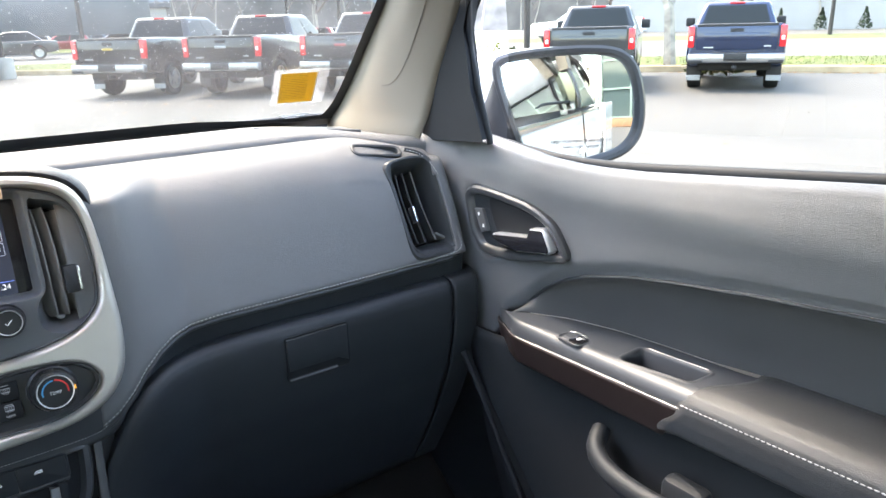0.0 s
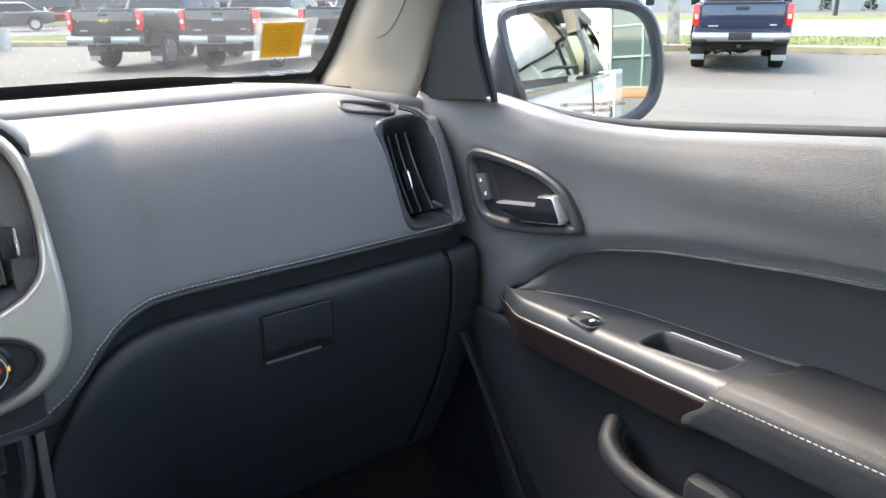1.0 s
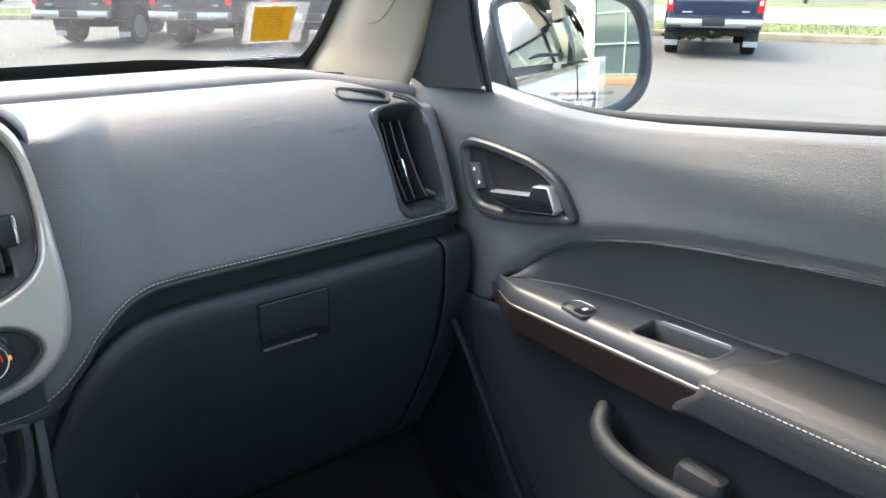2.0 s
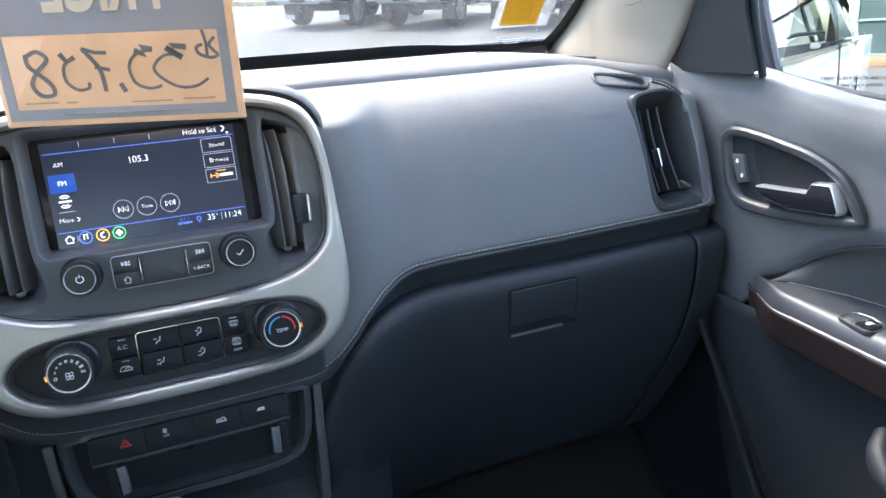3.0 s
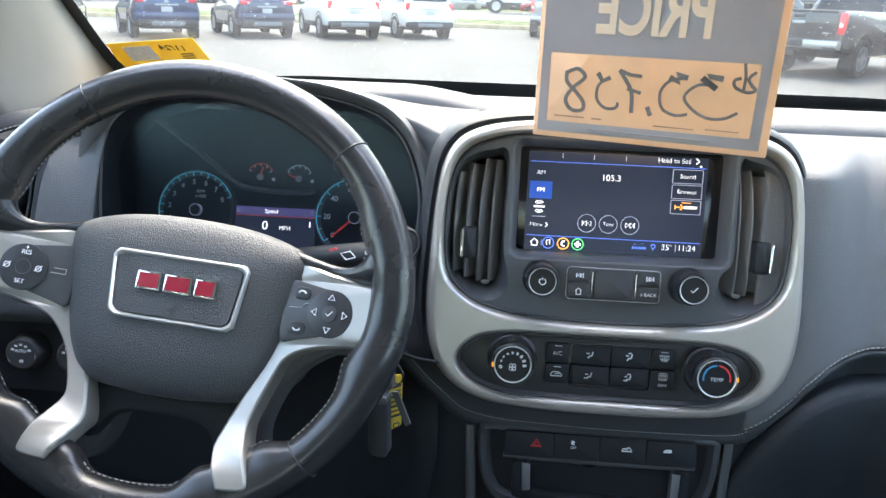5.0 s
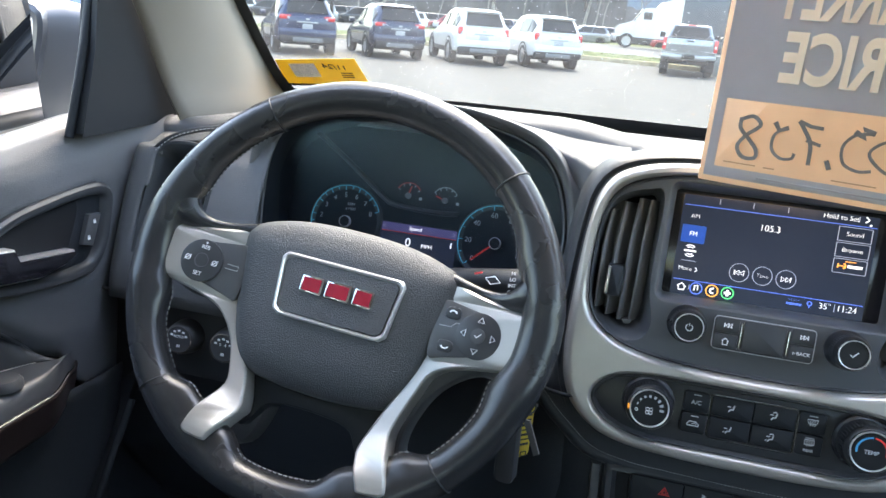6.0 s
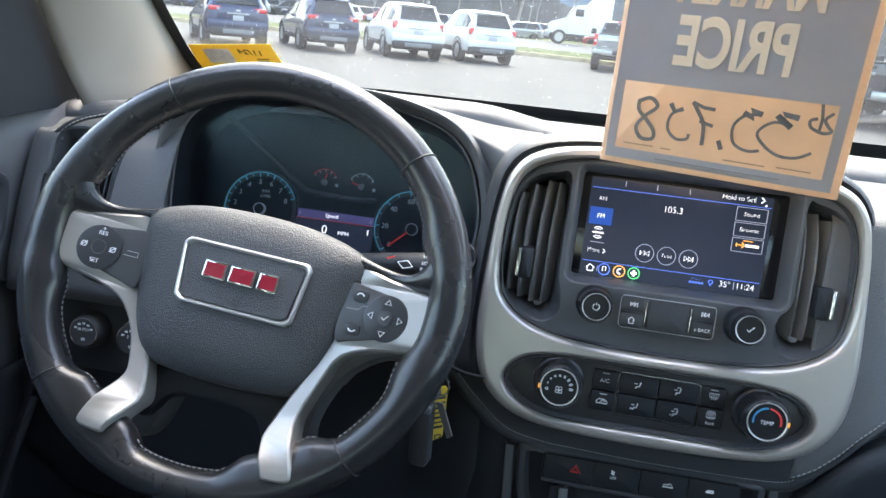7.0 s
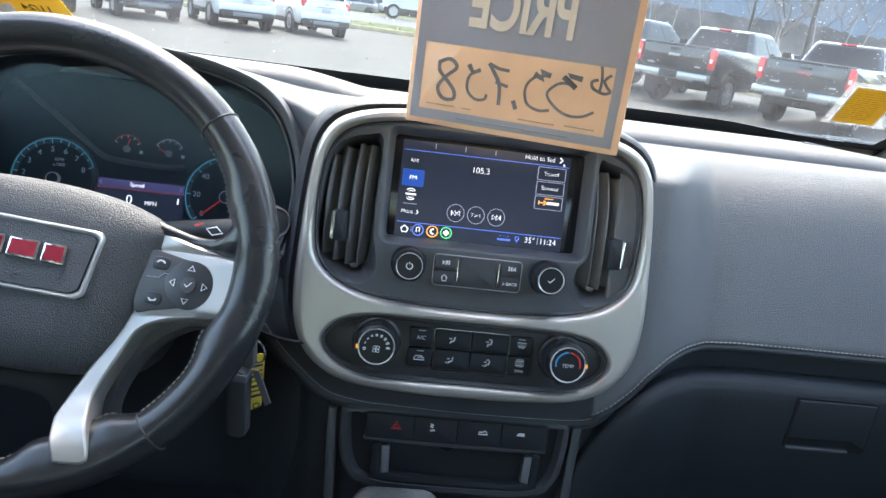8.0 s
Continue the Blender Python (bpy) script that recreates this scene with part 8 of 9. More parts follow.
    box("skid_plate", (0.86, 0.04, 0.12), I, SILVERGREY, b, "grey skid plate", 0.02, (0, -0.945, 0.43))
    box("underbody", (1.3, 3.4, 0.14), I, TYRE, p, "", 0.03, (0, 1.25, 0.33))
    p.matrix_world = m @ Matrix.Diagonal((stretch, stretch, stretch, 1))
    return p


def sedan(label, mat, m):
    p = thing("sedan", label, "car", "", "cars beyond the kerb")
    o = [(-0.95, 0.40), (-0.42, 0.30)] + arch(0.0, 0.38, 0.31) + [(0.42, 0.26), (2.30, 0.26)] + arch(2.75, 0.38, 0.31) + [(3.2, 0.3), (3.68, 0.40), (3.70, 0.62), (3.50, 0.76), (2.45, 0.92), (-0.55, 0.98), (-0.93, 0.92), (-0.98, 0.70)]
    body_shell("body", o, 0.90, mat, p, 0.06)
    greenhouse(p, (0.80, -0.35, 2.50), (0.56, 0.35, 1.45), 0.93, 1.44, mat)
    I = Matrix.Identity(4)
    for s in (-1, 1):
        box("tail_lamp", (0.36, 0.10, 0.14), I, TAILRED, p, "red tail lamp", 0.03, (s * 0.66, -0.93, 0.80))
        box("head_lamp", (0.36, 0.10, 0.12), I, BRIGHT, p, "", 0.03, (s * 0.64, 3.60, 0.66))
        box("door_mirror", (0.18, 0.09, 0.12), I, mat, p, "", 0.03, (s * 0.95, 2.0, 0.98))
        for y in (0.0, 2.75):
            wheel(p, s * 0.87, y, 0.33, 0.21, ALLOY, 5)
    p.matrix_world = m
    return p


def at(x, y, yaw, z=0.0):
    return pose(x, y, z, 0, 0, yaw)


BLACKPAINT = paint("black_paint", (0.016, 0.018, 0.020))
DARKGREY = paint("dark_grey_paint", (0.045, 0.050, 0.054), 0.4)
BLUEPAINT = paint("blue_paint", (0.014, 0.030, 0.075), 0.3)
BRIGHTBLUE = paint("bright_blue_paint", (0.010, 0.032, 0.095), 0.3)
SILVERPAINT = paint("silver_paint", (0.36, 0.38, 0.40), 0.6)
CLEANWHITE = paint("white_paint", (0.76, 0.77, 0.77))
TANPAINT = paint("tan_paint", (0.20, 0.16, 0.11), 0.4)
REDMARK = paint("red_badge", (0.35, 0.02, 0.03))
GOLD = paint("gold_badge", (0.60, 0.40, 0.10), 0.5)
ROW = -47.5
pickup("black pickup truck with silver bumper parked tail first", BLACKPAINT, badge=GOLD, flap=PLATE, m=at(5.10, 19.95, ROW))
pickup("black pickup truck with pale tailgate letters bar", BLACKPAINT, badge=BRIGHT, m=at(7.15, 18.00, ROW))
pickup("dark grey pickup truck parked at the kerb", DARKGREY, badge=REDMARK, m=at(9.20, 15.95, ROW))
pickup("dark grey pickup truck beside a leafless tree", DARKGREY, badge=None, m=at(13.25, 11.95, -53.0))
pickup("blue pickup truck with bright rear bumper", BLUEPAINT, badge=None, flap=PLATE, m=at(15.55, 9.75, -57.0))
pickup("silver pickup truck standing alone beyond the lot", SILVERPAINT, bumper=BRIGHT, m=at(1.9, 30.4, -3.0))
SUVROW = 27.0
crossover("bright blue crossover with red tail lamps", BRIGHTBLUE, at(-10.4, 22.2, SUVROW + 7), False, stretch=1.06)
crossover("dark blue crossover with grey lower trim", BLUEPAINT, at(-8.05, 24.2, SUVROW + 6), False, stretch=1.04)
crossover("white crossover with red tail lamps", CLEANWHITE, at(-5.42, 25.35, SUVROW), True, stretch=1.08)
crossover("white crossover with dark rear window", CLEANWHITE, at(-3.10, 26.9, SUVROW), True, stretch=1.07)
crossover("tan crossover behind the blue ones", TANPAINT, at(-13.3, 20.9, SUVROW), False, stretch=1.06)
pickup("bright blue pickup truck parked beside the driver's window", BRIGHTBLUE, m=at(-7.3, 7.4, 68.0))
sedan("dark sedan standing on the road", DARKGREY, at(6.6, 46.0, 84, 0.3))
pickup("white pickup truck on the road", CLEANWHITE, m=at(33.0, 28.0, 60, 0.3))


def semi(m):
    t = thing("semi_truck", "white semi truck with a dark box trailer on the road", "truck")
    I = Matrix.Identity(4)
    prism("sleeper", [(1.9, 0.75), (4.1, 0.75), (4.1, 2.7), (3.6, 3.25), (2.2, 3.75), (1.9, 3.75)], axes((1.2, 0, 0), (0, 1, 0), (0, 0, 1)), -2.4, 0.0, WHITEPAINT, t, "", 0.10, True)
    prism("cab", [(4.0, 0.75), (5.4, 0.75), (5.45, 1.95), (4.9, 2.75), (4.0, 2.85)], axes((1.15, 0, 0), (0, 1, 0), (0, 0, 1)), -2.3, 0.0, WHITEPAINT, t, "", 0.10, True)
    prism("hood", [(5.2, 0.75), (6.7, 0.75), (6.75, 1.25), (6.5, 1.55), (5.2, 1.95)], axes((0.92, 0, 0), (0, 1, 0), (0, 0, 1)), -1.84, 0.0, WHITEPAINT, t, "", 0.16, True)
    box("cab_window", (2.34, 0.62, 0.52), I, CARGLASS, t, "dark cab window", 0.06, (0, 4.62, 2.25))
    box("front_screen", (2.0, 0.05, 0.80), Matrix.Translation((0, 5.20, 2.36)) @ Matrix.Rotation(0.60, 4, "X"), CARGLASS, t, "dark windscreen", 0.02)
    box("front_bumper", (2.3, 0.3, 0.45), I, BRIGHT, t, "", 0.08, (0, 6.75, 0.65))
    box("frame", (1.0, 7.0, 0.3), I, TYRE, t, "", 0.03, (0, 2.5, 0.85))
    tr = box("trailer", (2.5, 13.0, 2.75), I, material("trailer_side", (0.10, 0.115, 0.13), 0.5, vary=0.15, scale=0.5), t, "dark box trailer", 0.05, (0, -4.2, 2.55))
    for s in (-1, 1):
        for y in (5.9, 1.7, 0.5, -8.6, -9.8):
            wheel(t, s * 1.18, y, 0.50, 0.30, ALLOY, 8)
    t.matrix_world = m


semi(at(5.0, 57.0, 95, 0.3))


# ---------------------------------------------------------------- own truck outside, door mirrors
def own_body():
    b = thing("own_truck_body", "white outside of the truck's doors and bed", "pickup truck")
    for s in (-1, 1):
        S = lambda x, y, z, s=s: Vector((s * x, y, z))
        sheet("door_skin", lambda u, v: S(0.905 - 0.05 * ease((v - 0.55) / 0.45) - 0.02 * math.sin(3 * v), 1.0 - 2.55 * u, 0.50 + 0.80 * v), 20, 14, WHITEPAINT, b, "white door skins", thick=0.01)
        sheet("bed_side", lambda u, v: S(0.925 - 0.03 * v, -1.58 - 1.65 * u, 0.50 + 0.85 * v), 12, 10, WHITEPAINT, b, "white bed side", thick=0.01)
        for y in (-0.29, -1.55):
            tube("shut_line", [S(0.915, y, 0.55), S(0.905, y, 0.95), S(0.865, y, 1.325)], 0.004, CAVITY, b)
        box("belt_strip", (0.012, 2.5, 0.022), Matrix.Translation(S(0.858, -0.26, 1.312)), CHROME, b, "bright belt strip", 0.004)
        sheet("rear_glass", lambda u, v: S(0.84 - 0.06 * v * v - 0.11 * v, -0.36 - (1.05 - 0.25 * v) * u, 1.345 + 0.37 * v), 4, 6, TINTGLASS, b, "tinted rear door glass").visible_shadow = False
        sheet("window_frame", lambda u, v: S(0.848 - 0.16 * v * v - 0.02 * v, -0.245 - 0.10 * u, 1.34 + 0.39 * v), 2, 6, SATIN, b, "black door pillar", thick=0.006)
        sheet("rear_corner", lambda u, v: S(0.85 - 0.16 * v * v - 0.02 * v, -1.40 + 0.25 * v - (0.16 + 0.25 * v) * u, 1.34 + 0.41 * v), 3, 6, WHITEPAINT, b, "white cab corner", thick=0.01)
        tube("drip_rail", [S(0.675, 0.75, 1.725), S(0.665, 0.0, 1.76), S(0.665, -1.15, 1.755)], 0.02, WHITEPAINT, b)
        box("handle", (0.03, 0.19, 0.03), Matrix.Translation(S(0.905, -0.12, 1.13)), WHITEPAINT, b, "white door handle", 0.01)
        box("handle", (0.03, 0.19, 0.03), Matrix.Translation(S(0.905, -1.30, 1.13)), WHITEPAINT, b, "white door handle", 0.01)
    top = box("roof_skin", (1.34, 2.05, 0.03), Matrix.Identity(4), WHITEPAINT, b, "white roof", 0.01, (0, -0.31, 1.80))
    box("bed_floor", (1.62, 1.62, 0.05), Matrix.Identity(4), PLASTIC, b, "black bed liner", 0.01, (0, -2.36, 0.82))
    box("tailgate", (1.70, 0.06, 0.50), Matrix.Identity(4), WHITEPAINT, b, "white tailgate", 0.02, (0, -3.22, 1.08))
    box("rear_bumper", (1.80, 0.16, 0.18), Matrix.Identity(4), BRIGHT, b, "", 0.04, (0, -3.30, 0.70))
    box("front_end", (1.72, 0.16, 0.56), Matrix.Identity(4), WHITEPAINT, b, "white front end", 0.06, (0, 2.72, 0.80))
    box("underbody", (1.3, 5.6, 0.16), Matrix.Identity(4), TYRE, b, "", 0.03, (0, -0.25, 0.45))
    for s in (-1, 1):
        sheet("front_fender", lambda u, v, s=s: Vector((s * (0.895 - 0.09 * ease((v - 0.7) / 0.3)), 1.02 + 1.68 * u, 0.50 + 0.72 * v - 0.06 * u * v)), 12, 10, WHITEPAINT, b, "white front fender", thick=0.01)
        for y in (1.95, -2.30):
            wheel(b, s * 0.93, y, 0.39, 0.26, ALLOY)
    hood = sheet("hood", lambda u, v: (-0.80 + 1.6 * u, 1.45 + 1.25 * v, 1.235 - 0.13 * v - 0.05 * (2 * u - 1) ** 2), 10, 8, WHITEPAINT, b, "white hood", thick=0.01)


own_body()


def door_mirror(side):
    """A mirror outside the front corner of a door window."""
    name = "door_mirror"
    d = thing(name, "white-shelled door mirror with black rim and lettered glass" if side > 0 else "grey door mirror with black rim outside the driver's window", "mirror")
    C = Vector((1.020, 1.0, 1.370)) if side > 0 else Vector((-1.066, 1.031, 1.372))
    n = Vector((-0.475, -0.877, 0.045) if side > 0 else (0.226, -0.974, -0.026)).normalized()
    u = Vector((0, 0, 1)).cross(n).normalized()
    F = axes(C, u, n.cross(u))
    o = [(-0.138, 0.078), (-0.118, 0.097), (-0.02, 0.107), (0.080, 0.104), (0.122, 0.076), (0.139, 0.022), (0.140, -0.030), (0.126, -0.066), (0.088, -0.090), (0.0, -0.108), (-0.058, -0.103), (-0.088, -0.078), (-0.118, 0.0)]
    o = [(side * x, y) for x, y in o]
    o = [(p.x, p.y) for p in spline([(*q, 0) for q in o], 4, True)]
    c0 = (0, 0.0)
    frame_ring("rim", inset(o, -0.007), inset(o, 0.010), F, [(0, -0.03), (0, 0.004), (0.3, 0.008), (0.7, 0.006), (1, -0.002), (1, -0.010)], SATIN, d, "black mirror rim", n=90)
    flat = polar(inset(o, 0.008), c0, 90)
    bend = 2.1 if side > 0 else 6.0
    rings = [[F @ Vector((x * k, y * k, -0.003 - (x * x + y * y) * k * k / (2 * bend))) for x, y in flat] for k in [1 - 0.04 * j for j in range(25)]]
    loft("glass", rings, MIRROR, d, "slightly domed mirror glass", cap1=True, smooth=80)
    big = polar(o, c0, 60)
    rings = []
    for k, h in ((1.02, -0.004), (1.06, -0.03), (1.05, -0.06), (0.95, -0.10), (0.75, -0.13), (0.45, -0.145)):
        rings.append([F @ Vector((x * k - side * (0.075 if side > 0 else 0.055) * ease(-h / 0.08), y * k, h)) for x, y in big])
    loft("shell", rings, WHITEPAINT if side > 0 else material("grey_shell", (0.050, 0.053, 0.058), 0.45), d, "painted mirror shell", cap1=True, smooth=60)
    if side > 0:
        cheek = []
        for y0, out in ((0.060, 0.006), (0.030, 0.020), (0.0, 0.034), (-0.040, 0.046), (-0.080, 0.046), (-0.098, 0.030)):
            xe = min(x for x, y in ((side * px, py) for px, py in big) if abs(y - y0) < 0.02)
            cheek.append([F @ Vector((side * x, y0, h)) for x, h in ((xe + 0.004, 0.0045), (xe - 0.35 * out, 0.002), (xe - 0.8 * out, -0.012), (xe - out, -0.030), (xe - 0.9 * out, -0.060))])
        loft("inner_cheek", cheek, SATIN, d, "black inner cheek beside the glass", closed=False, smooth=70)
    foot = spline([C - n * 0.05 + Vector((-side * 0.08, 0.03, -0.09)), Vector((side * 0.90, 1.03, 1.300)), Vector((side * 0.82, 1.01, 1.32))], 5)
    tube("foot", foot, 0.024, SATIN, d, "black mirror foot", seg=14)
    if side > 0:
        lettering("OBJECTS IN MIRROR ARE CLOSER", F, 0.026, -0.060, 0.0078, GLASSTEXT, d, h=-0.0030, depth=0.0002, bold=-0.0001)
        lettering("THAN THEY APPEAR", F, 0.026, -0.071, 0.0078, GLASSTEXT, d, h=-0.0030, depth=0.0002, bold=-0.0001)


door_mirror(1)
door_mirror(-1)


# ---------------------------------------------------------------- buildings, poles, trees, hills
def showroom():
    """The dealer's glass-fronted building behind the truck."""
    b = thing("showroom", "glass-fronted showroom with green-grey mullions behind the truck", "building")
    I = Matrix.Identity(4)
    M = pose(7.5, -13.0, 0, 0, 0, 12)
    box("hall", (16, 10, 5.6), M, WALLGREY, b, "grey hall", 0.05, (0, -5.6, 2.8))
    box("fascia", (16.4, 0.5, 1.1), M, material("grey_fascia", (0.16, 0.18, 0.20), 0.5), b, "grey fascia", 0.05, (0, -0.3, 5.1))
    box("plinth", (16, 0.4, 0.4), M, material("brown_plinth", (0.25, 0.13, 0.07), 0.8, vary=0.2), b, "brown plinth", 0.03, (0, -0.4, 0.2))
    for i in range(10):
        for j in range(3):
            box("pane", (1.46, 0.05, 1.30), M, SHOPGLASS, b, "", 0, (-7.2 + 1.6 * i, -0.5, 1.15 + 1.38 * j))
    for i in range(11):
        box("mullion", (0.10, 0.16, 4.3), M, material("green_frame", (0.20, 0.27, 0.24), 0.4, metal=0.5) if i == 0 else bpy.data.materials["green_frame"], b, "", 0, (-8.0 + 1.6 * i, -0.46, 2.5))
    for j in range(4):
        box("transom", (16, 0.14, 0.09), M, bpy.data.materials["green_frame"], b, "", 0, (0, -0.46, 0.46 + 1.38 * j))


def hall(label, x, y, yaw, w, dpt, h, wall, roof, bays):
    b = thing("far_building", label, "building")
    M = at(x, y, yaw)
    box("wall", (w, dpt, h), M, wall, b, "", 0, (0, 0, h / 2))
    box("roof", (w + 1, dpt + 1, 0.6), M, roof, b, "", 0.1, (0, 0, h + 0.3))
    for i in range(bays):
        box("window", (w / bays * 0.7, 0.1, h * 0.32), M, SHOPGLASS, b, "", 0, (-w / 2 + w / bays * (i + 0.5), -dpt / 2 - 0.04, h * 0.32))


def light_pole(x, y, h, r=0.09, base=True):
    p = thing("light_pole", "dark steel lamp pole on a concrete base", "pole", "", "lot poles")
    M = Matrix.Translation((x, y, 0))
    if base:
        lathe("base", [(0.36, 0), (0.36, 0.72), (0.33, 0.78), (0.05, 0.78)], M, material("pole_concrete", (0.42, 0.41, 0.38), 0.9, vary=0.15, scale=3) if "pole_concrete" not in bpy.data.materials else bpy.data.materials["pole_concrete"], p, "pale concrete base", n=24)
    lathe("shaft", [(r, 0.0), (r * 0.75, h), (0.02, h)], M, POLE, p, n=14)
    box("lamp_head", (0.35, 0.9, 0.16), M, POLE, p, "", 0.03, (0, 0.3, h))


def branch(rnd, verts, faces, p, d, ln, r, depth):
    """A tapered limb that forks."""
    steps, ring0, q = 4, None, Vector(p)
    dirn = Vector(d).normalized()
    for i in range(steps + 1):
        rr = r * (1 - 0.45 * i / steps)
        s = dirn.cross(Vector((0.31, 0.77, 0.2))).normalized()
        w = s.cross(dirn)
        b = len(verts)
        verts += [q + s * (rr * math.cos(a)) + w * (rr * math.sin(a)) for a in (0, 1.2566, 2.513, 3.77, 5.027)]
        if ring0 is not None:
            faces += [(ring0 + j, ring0 + (j + 1) % 5, b + (j + 1) % 5, b + j) for j in range(5)]
        ring0 = b
        if i < steps:
            dirn = (dirn + Vector((rnd.uniform(-1, 1), rnd.uniform(-1, 1), rnd.uniform(-0.4, 0.8))) * 0.16).normalized()
            q = q + dirn * (ln / steps)
            if depth > 0 and i >= 1:
                for _ in range(1 if depth > 1 else 2):
                    side = Vector((rnd.uniform(-1, 1), rnd.uniform(-1, 1), rnd.uniform(0.0, 0.9))).normalized()
                    branch(rnd, verts, faces, q, dirn * 0.5 + side, ln * rnd.uniform(0.5, 0.75), rr * 0.55, depth - 1)


def bare_tree(x, y, h, r, seed, label, depth=3, leaves=0):
    t = thing("tree", label, "tree", "", "trees along the road")
    rnd = random.Random(seed)
    verts, faces = [], []
    branch(rnd, verts, faces, (x, y, 0), (0.03, 0.02, 1), h * 0.55, r, 0)
    tr = shape("trunk", verts, faces, BARK, t, "", 60)
    verts, faces = [], []
    for _ in range(6):
        a = rnd.uniform(0, 6.28)
        branch(rnd, verts, faces, (x, y, h * rnd.uniform(0.28, 0.52)), (math.cos(a) * 0.8, math.sin(a) * 0.8, 0.9), h * 0.42, r * 0.5, depth)
    lim = shape("crown", verts, faces, BARK if r > 0.15 and not leaves else BROWNWOOD, t, "", 60)
    if leaves:
        lv, lf = [], []
        for _ in range(leaves):
            c = Vector(rnd.choice(verts)) + Vector((rnd.gauss(0, 0.3), rnd.gauss(0, 0.3), rnd.gauss(0, 0.25)))
            a, s = rnd.uniform(0, 6.28), rnd.uniform(0.08, 0.2)
            b = len(lv)
            lv += [c + Vector((s * math.cos(a + q), s * math.sin(a + q), s * rnd.uniform(-0.8, 0.8))) for q in (0, 2.1, 4.2)]
            lf.append((b, b + 1, b + 2))
        ob = shape("foliage", lv, lf, material("spring_leaf", (0.11, 0.125, 0.05), 0.8, vary=0.3) if "spring_leaf" not in bpy.data.materials else bpy.data.materials["spring_leaf"], t, "", 0)
        ob["kind"] = "stuff"


def shrub(x, y, w, h, seed, label="low green shrub by the kerb"):
    t = thing("shrub", label, "shrub", "", "shrubs")
    rnd = random.Random(seed)
    verts, faces = [], []
    for _ in range(900):
        a, e = rnd.uniform(0, 6.28), rnd.random()
        rr = w * 0.5 * math.sqrt(rnd.random())
        c = Vector((x + rr * math.cos(a), y + rr * math.sin(a), h * e * (1 - (rr / w) ** 2 * 1.6) + 0.1))
        s, q = rnd.uniform(0.03, 0.09), rnd.uniform(0, 6.28)
        b = len(verts)
        verts += [c + Vector((s * math.cos(q + k), s * math.sin(q + k), s * rnd.uniform(-1, 1))) for k in (0, 2.1, 4.2)]
        faces.append((b, b + 1, b + 2))
    shape("leafage", verts, faces, BLADE, t, "", 0)["kind"] = "stuff"


showroom()
hall("low pale building with a dark roof across the road", 17.5, 90, -11, 17, 10, 4.0, WALLPALE, WALLGREY, 5)
hall("white flat-roofed hall behind the highway", 98, 44, -70, 60, 16, 7.0, WALLPALE, WALLPALE, 0)
for x, y, h, base in ((3.3, 31.6, 9, True), (15.3, 16.4, 9, True), (8.9, 46.0, 10, False), (-22, 52, 9, False), (28, 60, 11, False), (47.0, 23.0, 8, False)):
    light_pole(x, y, h, 0.10 if base else 0.13, base)
bare_tree(19.5, 14.4, 6.5, 0.21, 3, "leafless grey-barked tree by the kerb", 3)
for i, (x, y, h) in enumerate(((-24, 68, 9), (-14, 74, 10), (-36, 60, 9), (40, 78, 10), (60, 52, 9), (66, 40, 8), (-6, 84, 9), (8, 92, 10))):
    bare_tree(x, y, h, 0.22, 20 + i, "bare roadside tree with thin early leaves", 2, 500)
wood_rnd = random.Random(77)
for i in range(5):
    bare_tree(0, 0, 11 + i, 0.13, 40 + i, "bare brown tree in the wood beyond the road", 3, 0)
wood_first = [o for o in bpy.data.objects if o.name.startswith("tree") and o.get("label") == "bare brown tree in the wood beyond the road"]
for i in range(70):
    az, dist = radians(-66 + 2.05 * i * 0.98 + wood_rnd.uniform(-1, 1)), wood_rnd.uniform(98, 140)
    m = at(dist * math.sin(az), dist * math.cos(az), wood_rnd.uniform(0, 360), 0.3)
    if i < 5:
        wood_first[i].matrix_world = m
    else:
        copy_thing(wood_first[i % 5], m)
shrub(14.4, 17.0, 2.2, 0.9, 5)
shrub(18.3, 12.0, 1.6, 0.8, 6)
shrub(16.4, 14.2, 1.6, 0.7, 7)
for i in range(7):
    t = thing("evergreen_bush", "small dark clipped evergreen before the white hall", "shrub", "", "evergreens")
    x, y = 84 + 1.2 * i, 47 - 4.2 * i
    rnd = random.Random(60 + i)
    verts, faces = [], []
    for _ in range(260):
        e = rnd.random()
        rr, a = 0.9 * (1 - e) * rnd.random() ** 0.4, rnd.uniform(0, 6.28)
        c = Vector((x + rr * math.cos(a), y + rr * math.sin(a), 0.2 + 2.2 * e))
        b = len(verts)
        verts += [c + Vector((0.16 * math.cos(q + a), 0.16 * math.sin(q + a), 0.16 * rnd.uniform(-1, 1))) for q in (0, 2.1, 4.2)]
        faces.append((b, b + 1, b + 2))
    shape("leafage", verts, faces, EVERGREEN, t, "", 0)["kind"] = "stuff"


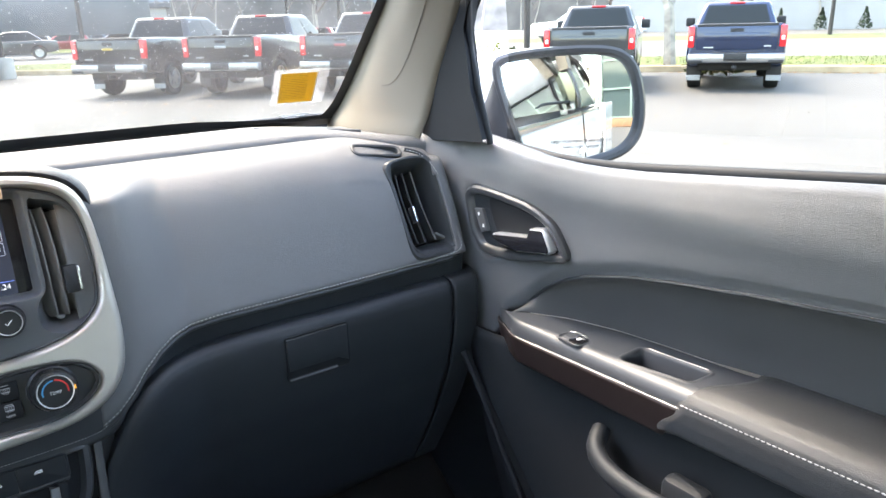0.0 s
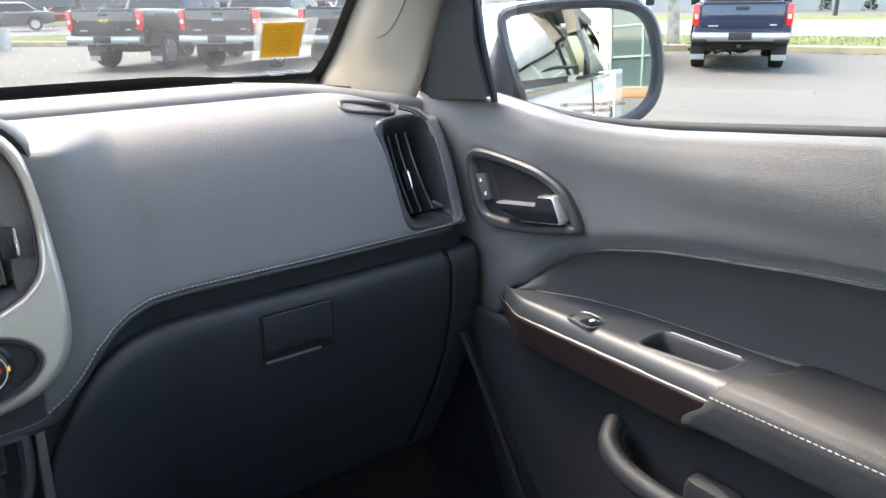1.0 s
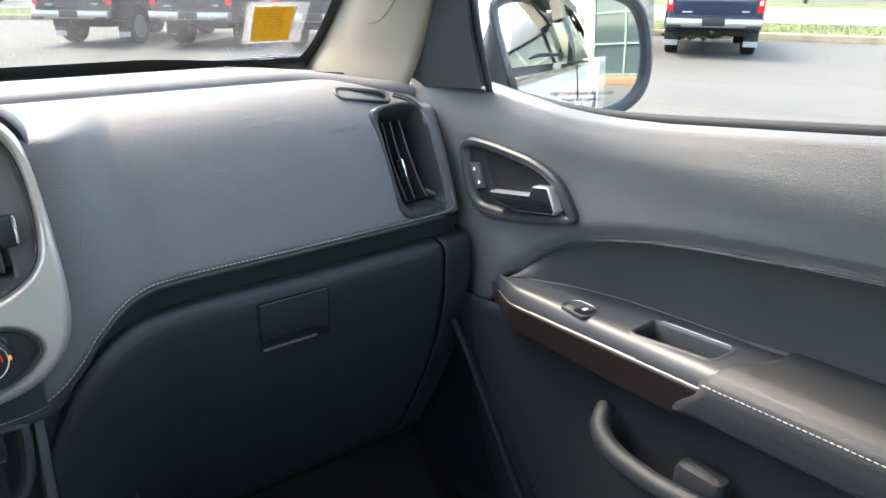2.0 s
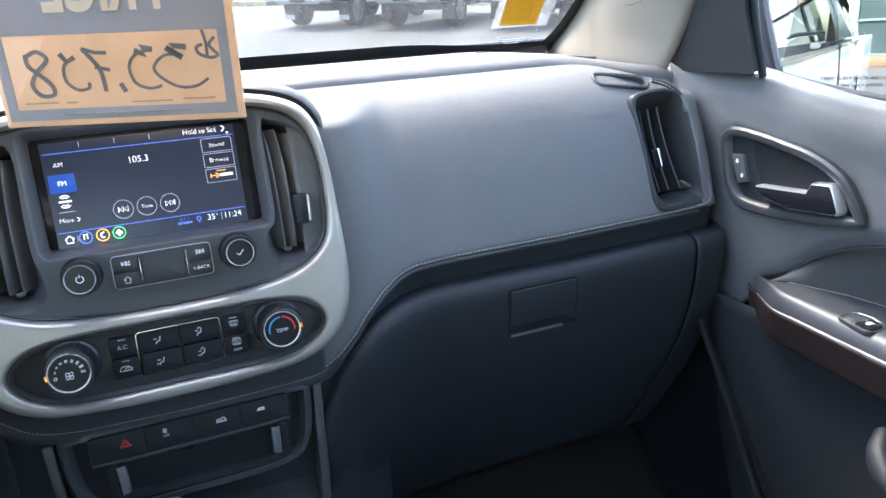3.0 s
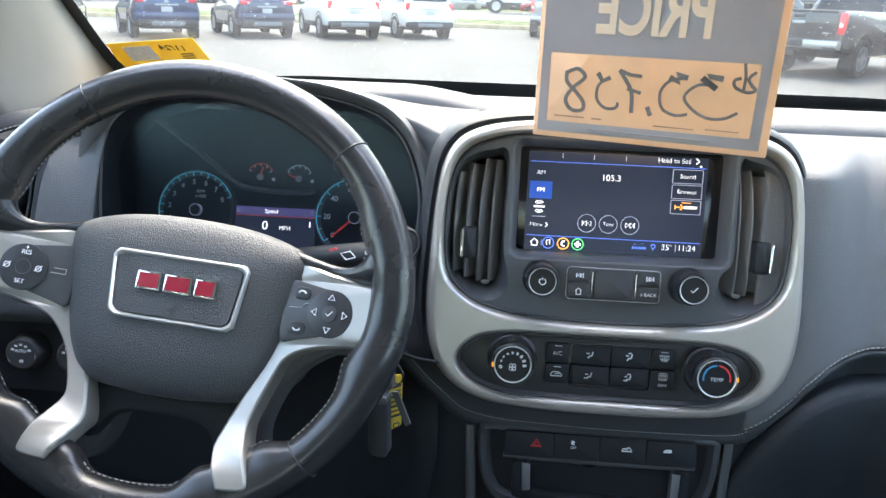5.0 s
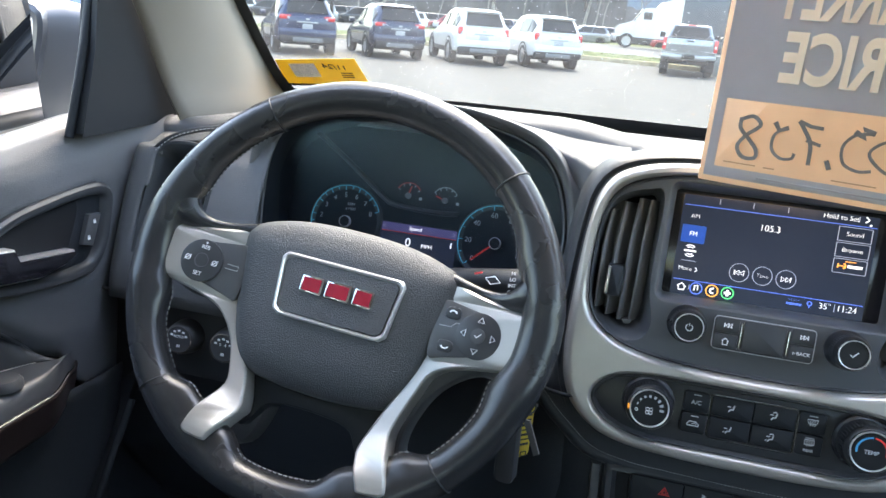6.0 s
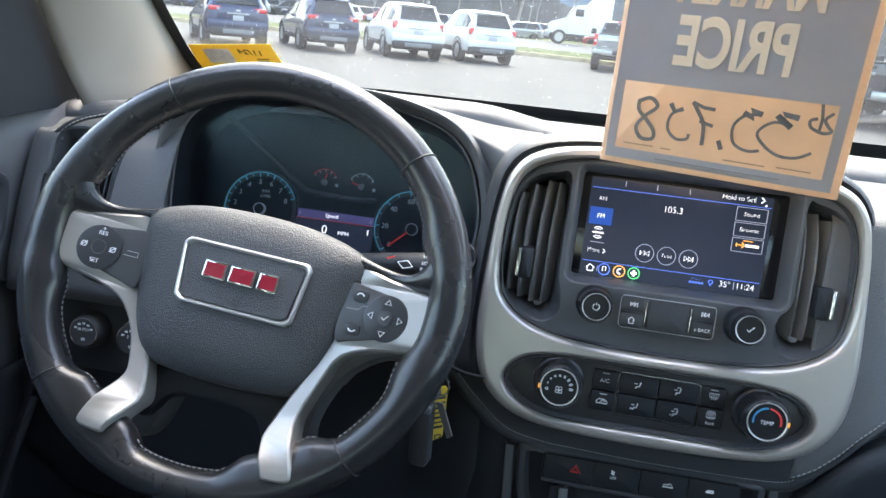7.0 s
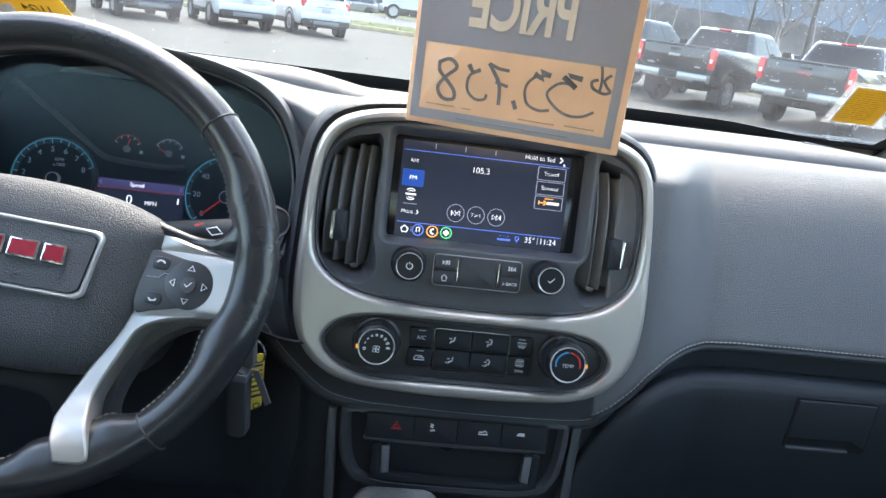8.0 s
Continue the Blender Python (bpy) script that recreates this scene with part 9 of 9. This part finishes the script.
def far_cars():
    """Parked cars across the road, small with distance."""
    rnd = random.Random(8)
    mats = [CLEANWHITE, SILVERPAINT, BLACKPAINT, DARKGREY, REDMARK, SILVERPAINT, BLUEPAINT, CLEANWHITE]
    first = {}
    for i in range(84):
        a = radians(-64 + 3.4 * (i % 28) + 1.1 * (i // 28))
        r = (64, 73, 83)[i // 28] + rnd.uniform(-2, 2)
        x, y = r * math.sin(-a) * -1, r * math.cos(a)
        mat = rnd.choice(mats)
        m = at(x, y, math.degrees(-a) + 90 + rnd.uniform(-12, 12))
        if mat.name in first:
            copy_thing(first[mat.name], m)
        else:
            c = thing("parked_car", "small parked car across the road", "car", "", "cars across the road")
            o = [(-0.86, 0.42), (-0.45, 0.36)] + arch(0.0, 0.40, 0.33) + [(0.46, 0.32), (2.06, 0.32)] + arch(2.56, 0.40, 0.33) + [(3.05, 0.34), (3.36, 0.5), (3.2, 0.9), (2.2, 1.0), (-0.8, 1.05)]
            body_shell("body", o, 0.9, mat, c)
            greenhouse(c, (0.82, -0.72, 2.3), (0.6, -0.4, 1.5), 1.0, 1.6, mat, cols=2)
            for s in (-1, 1):
                for yy in (0, 2.56):
                    lathe("wheel", [(0.34, -0.2), (0.34, 0), (0.2, 0.01)], axes((s * 0.87, yy, 0.34), (0, s, 0), (0, 0, 1)), TYRE, c, n=14)
            c.matrix_world = m
            first[mat.name] = c


far_cars()


def signals():
    """Traffic lights on a gantry over the road."""
    t = thing("traffic_signal", "dark traffic signals hanging from a gantry arm", "traffic light")
    tube("mast", [(27, 49, 0), (27, 49, 8.0)], 0.14, POLE, t)
    tube("arm", [(27, 49, 7.6), (11, 55, 7.9)], 0.09, POLE, t)
    for k in (0.25, 0.5, 0.72, 0.92):
        p = Vector((27, 49, 7.6)).lerp(Vector((11, 55, 7.9)), k)
        box("signal_head", (0.36, 0.3, 1.1), Matrix.Translation(p), PLASTIC, t, "", 0.05, (0, 0, -0.3))
        for j, mm in enumerate((TAILRED, ORANGEINK, PLASTIC)):
            box("lens", (0.22, 0.06, 0.22), Matrix.Translation(p), mm, t, "", 0.05, (0, -0.16, 0.05 - 0.34 * j))


signals()


def ridge(name, dist, base, height, seed, mat, label, a0=-100, a1=100):
    def fn(u, v):
        a = radians(a0 + (a1 - a0) * u)
        hgt = base + height * (0.45 + 0.55 * noise.noise((u * 7 + seed, seed, 0)) + 0.18 * noise.noise((u * 31, seed, 3)) + 0.08 * noise.noise((u * 110, seed, 5)) + 0.10 * noise.noise((u * 420, seed, 9)))
        r = dist - 0.02 * dist * (1 - v)
        return (r * math.sin(a), r * math.cos(a), max(hgt, 0) * v)

    tagged(sheet(name, fn, 700, 3, mat, None), label, "hills", kind="structure")


ridge("backdrop_woods", 190, 4, 9, 2.0, material("far_woods", (0.105, 0.098, 0.090), 1.0, vary=0.35, scale=0.25), "bare brownish woods in the distance")
ridge("backdrop_near_woods", 150, 9, 7, 5.0, bpy.data.materials["far_woods"], "grey-brown leafless wood beyond the road", -80, -1)
ridge("backdrop_hills", 1500, 60, 120, 7.3, HILL, "hills on the horizon, coloured blue-grey for haze")
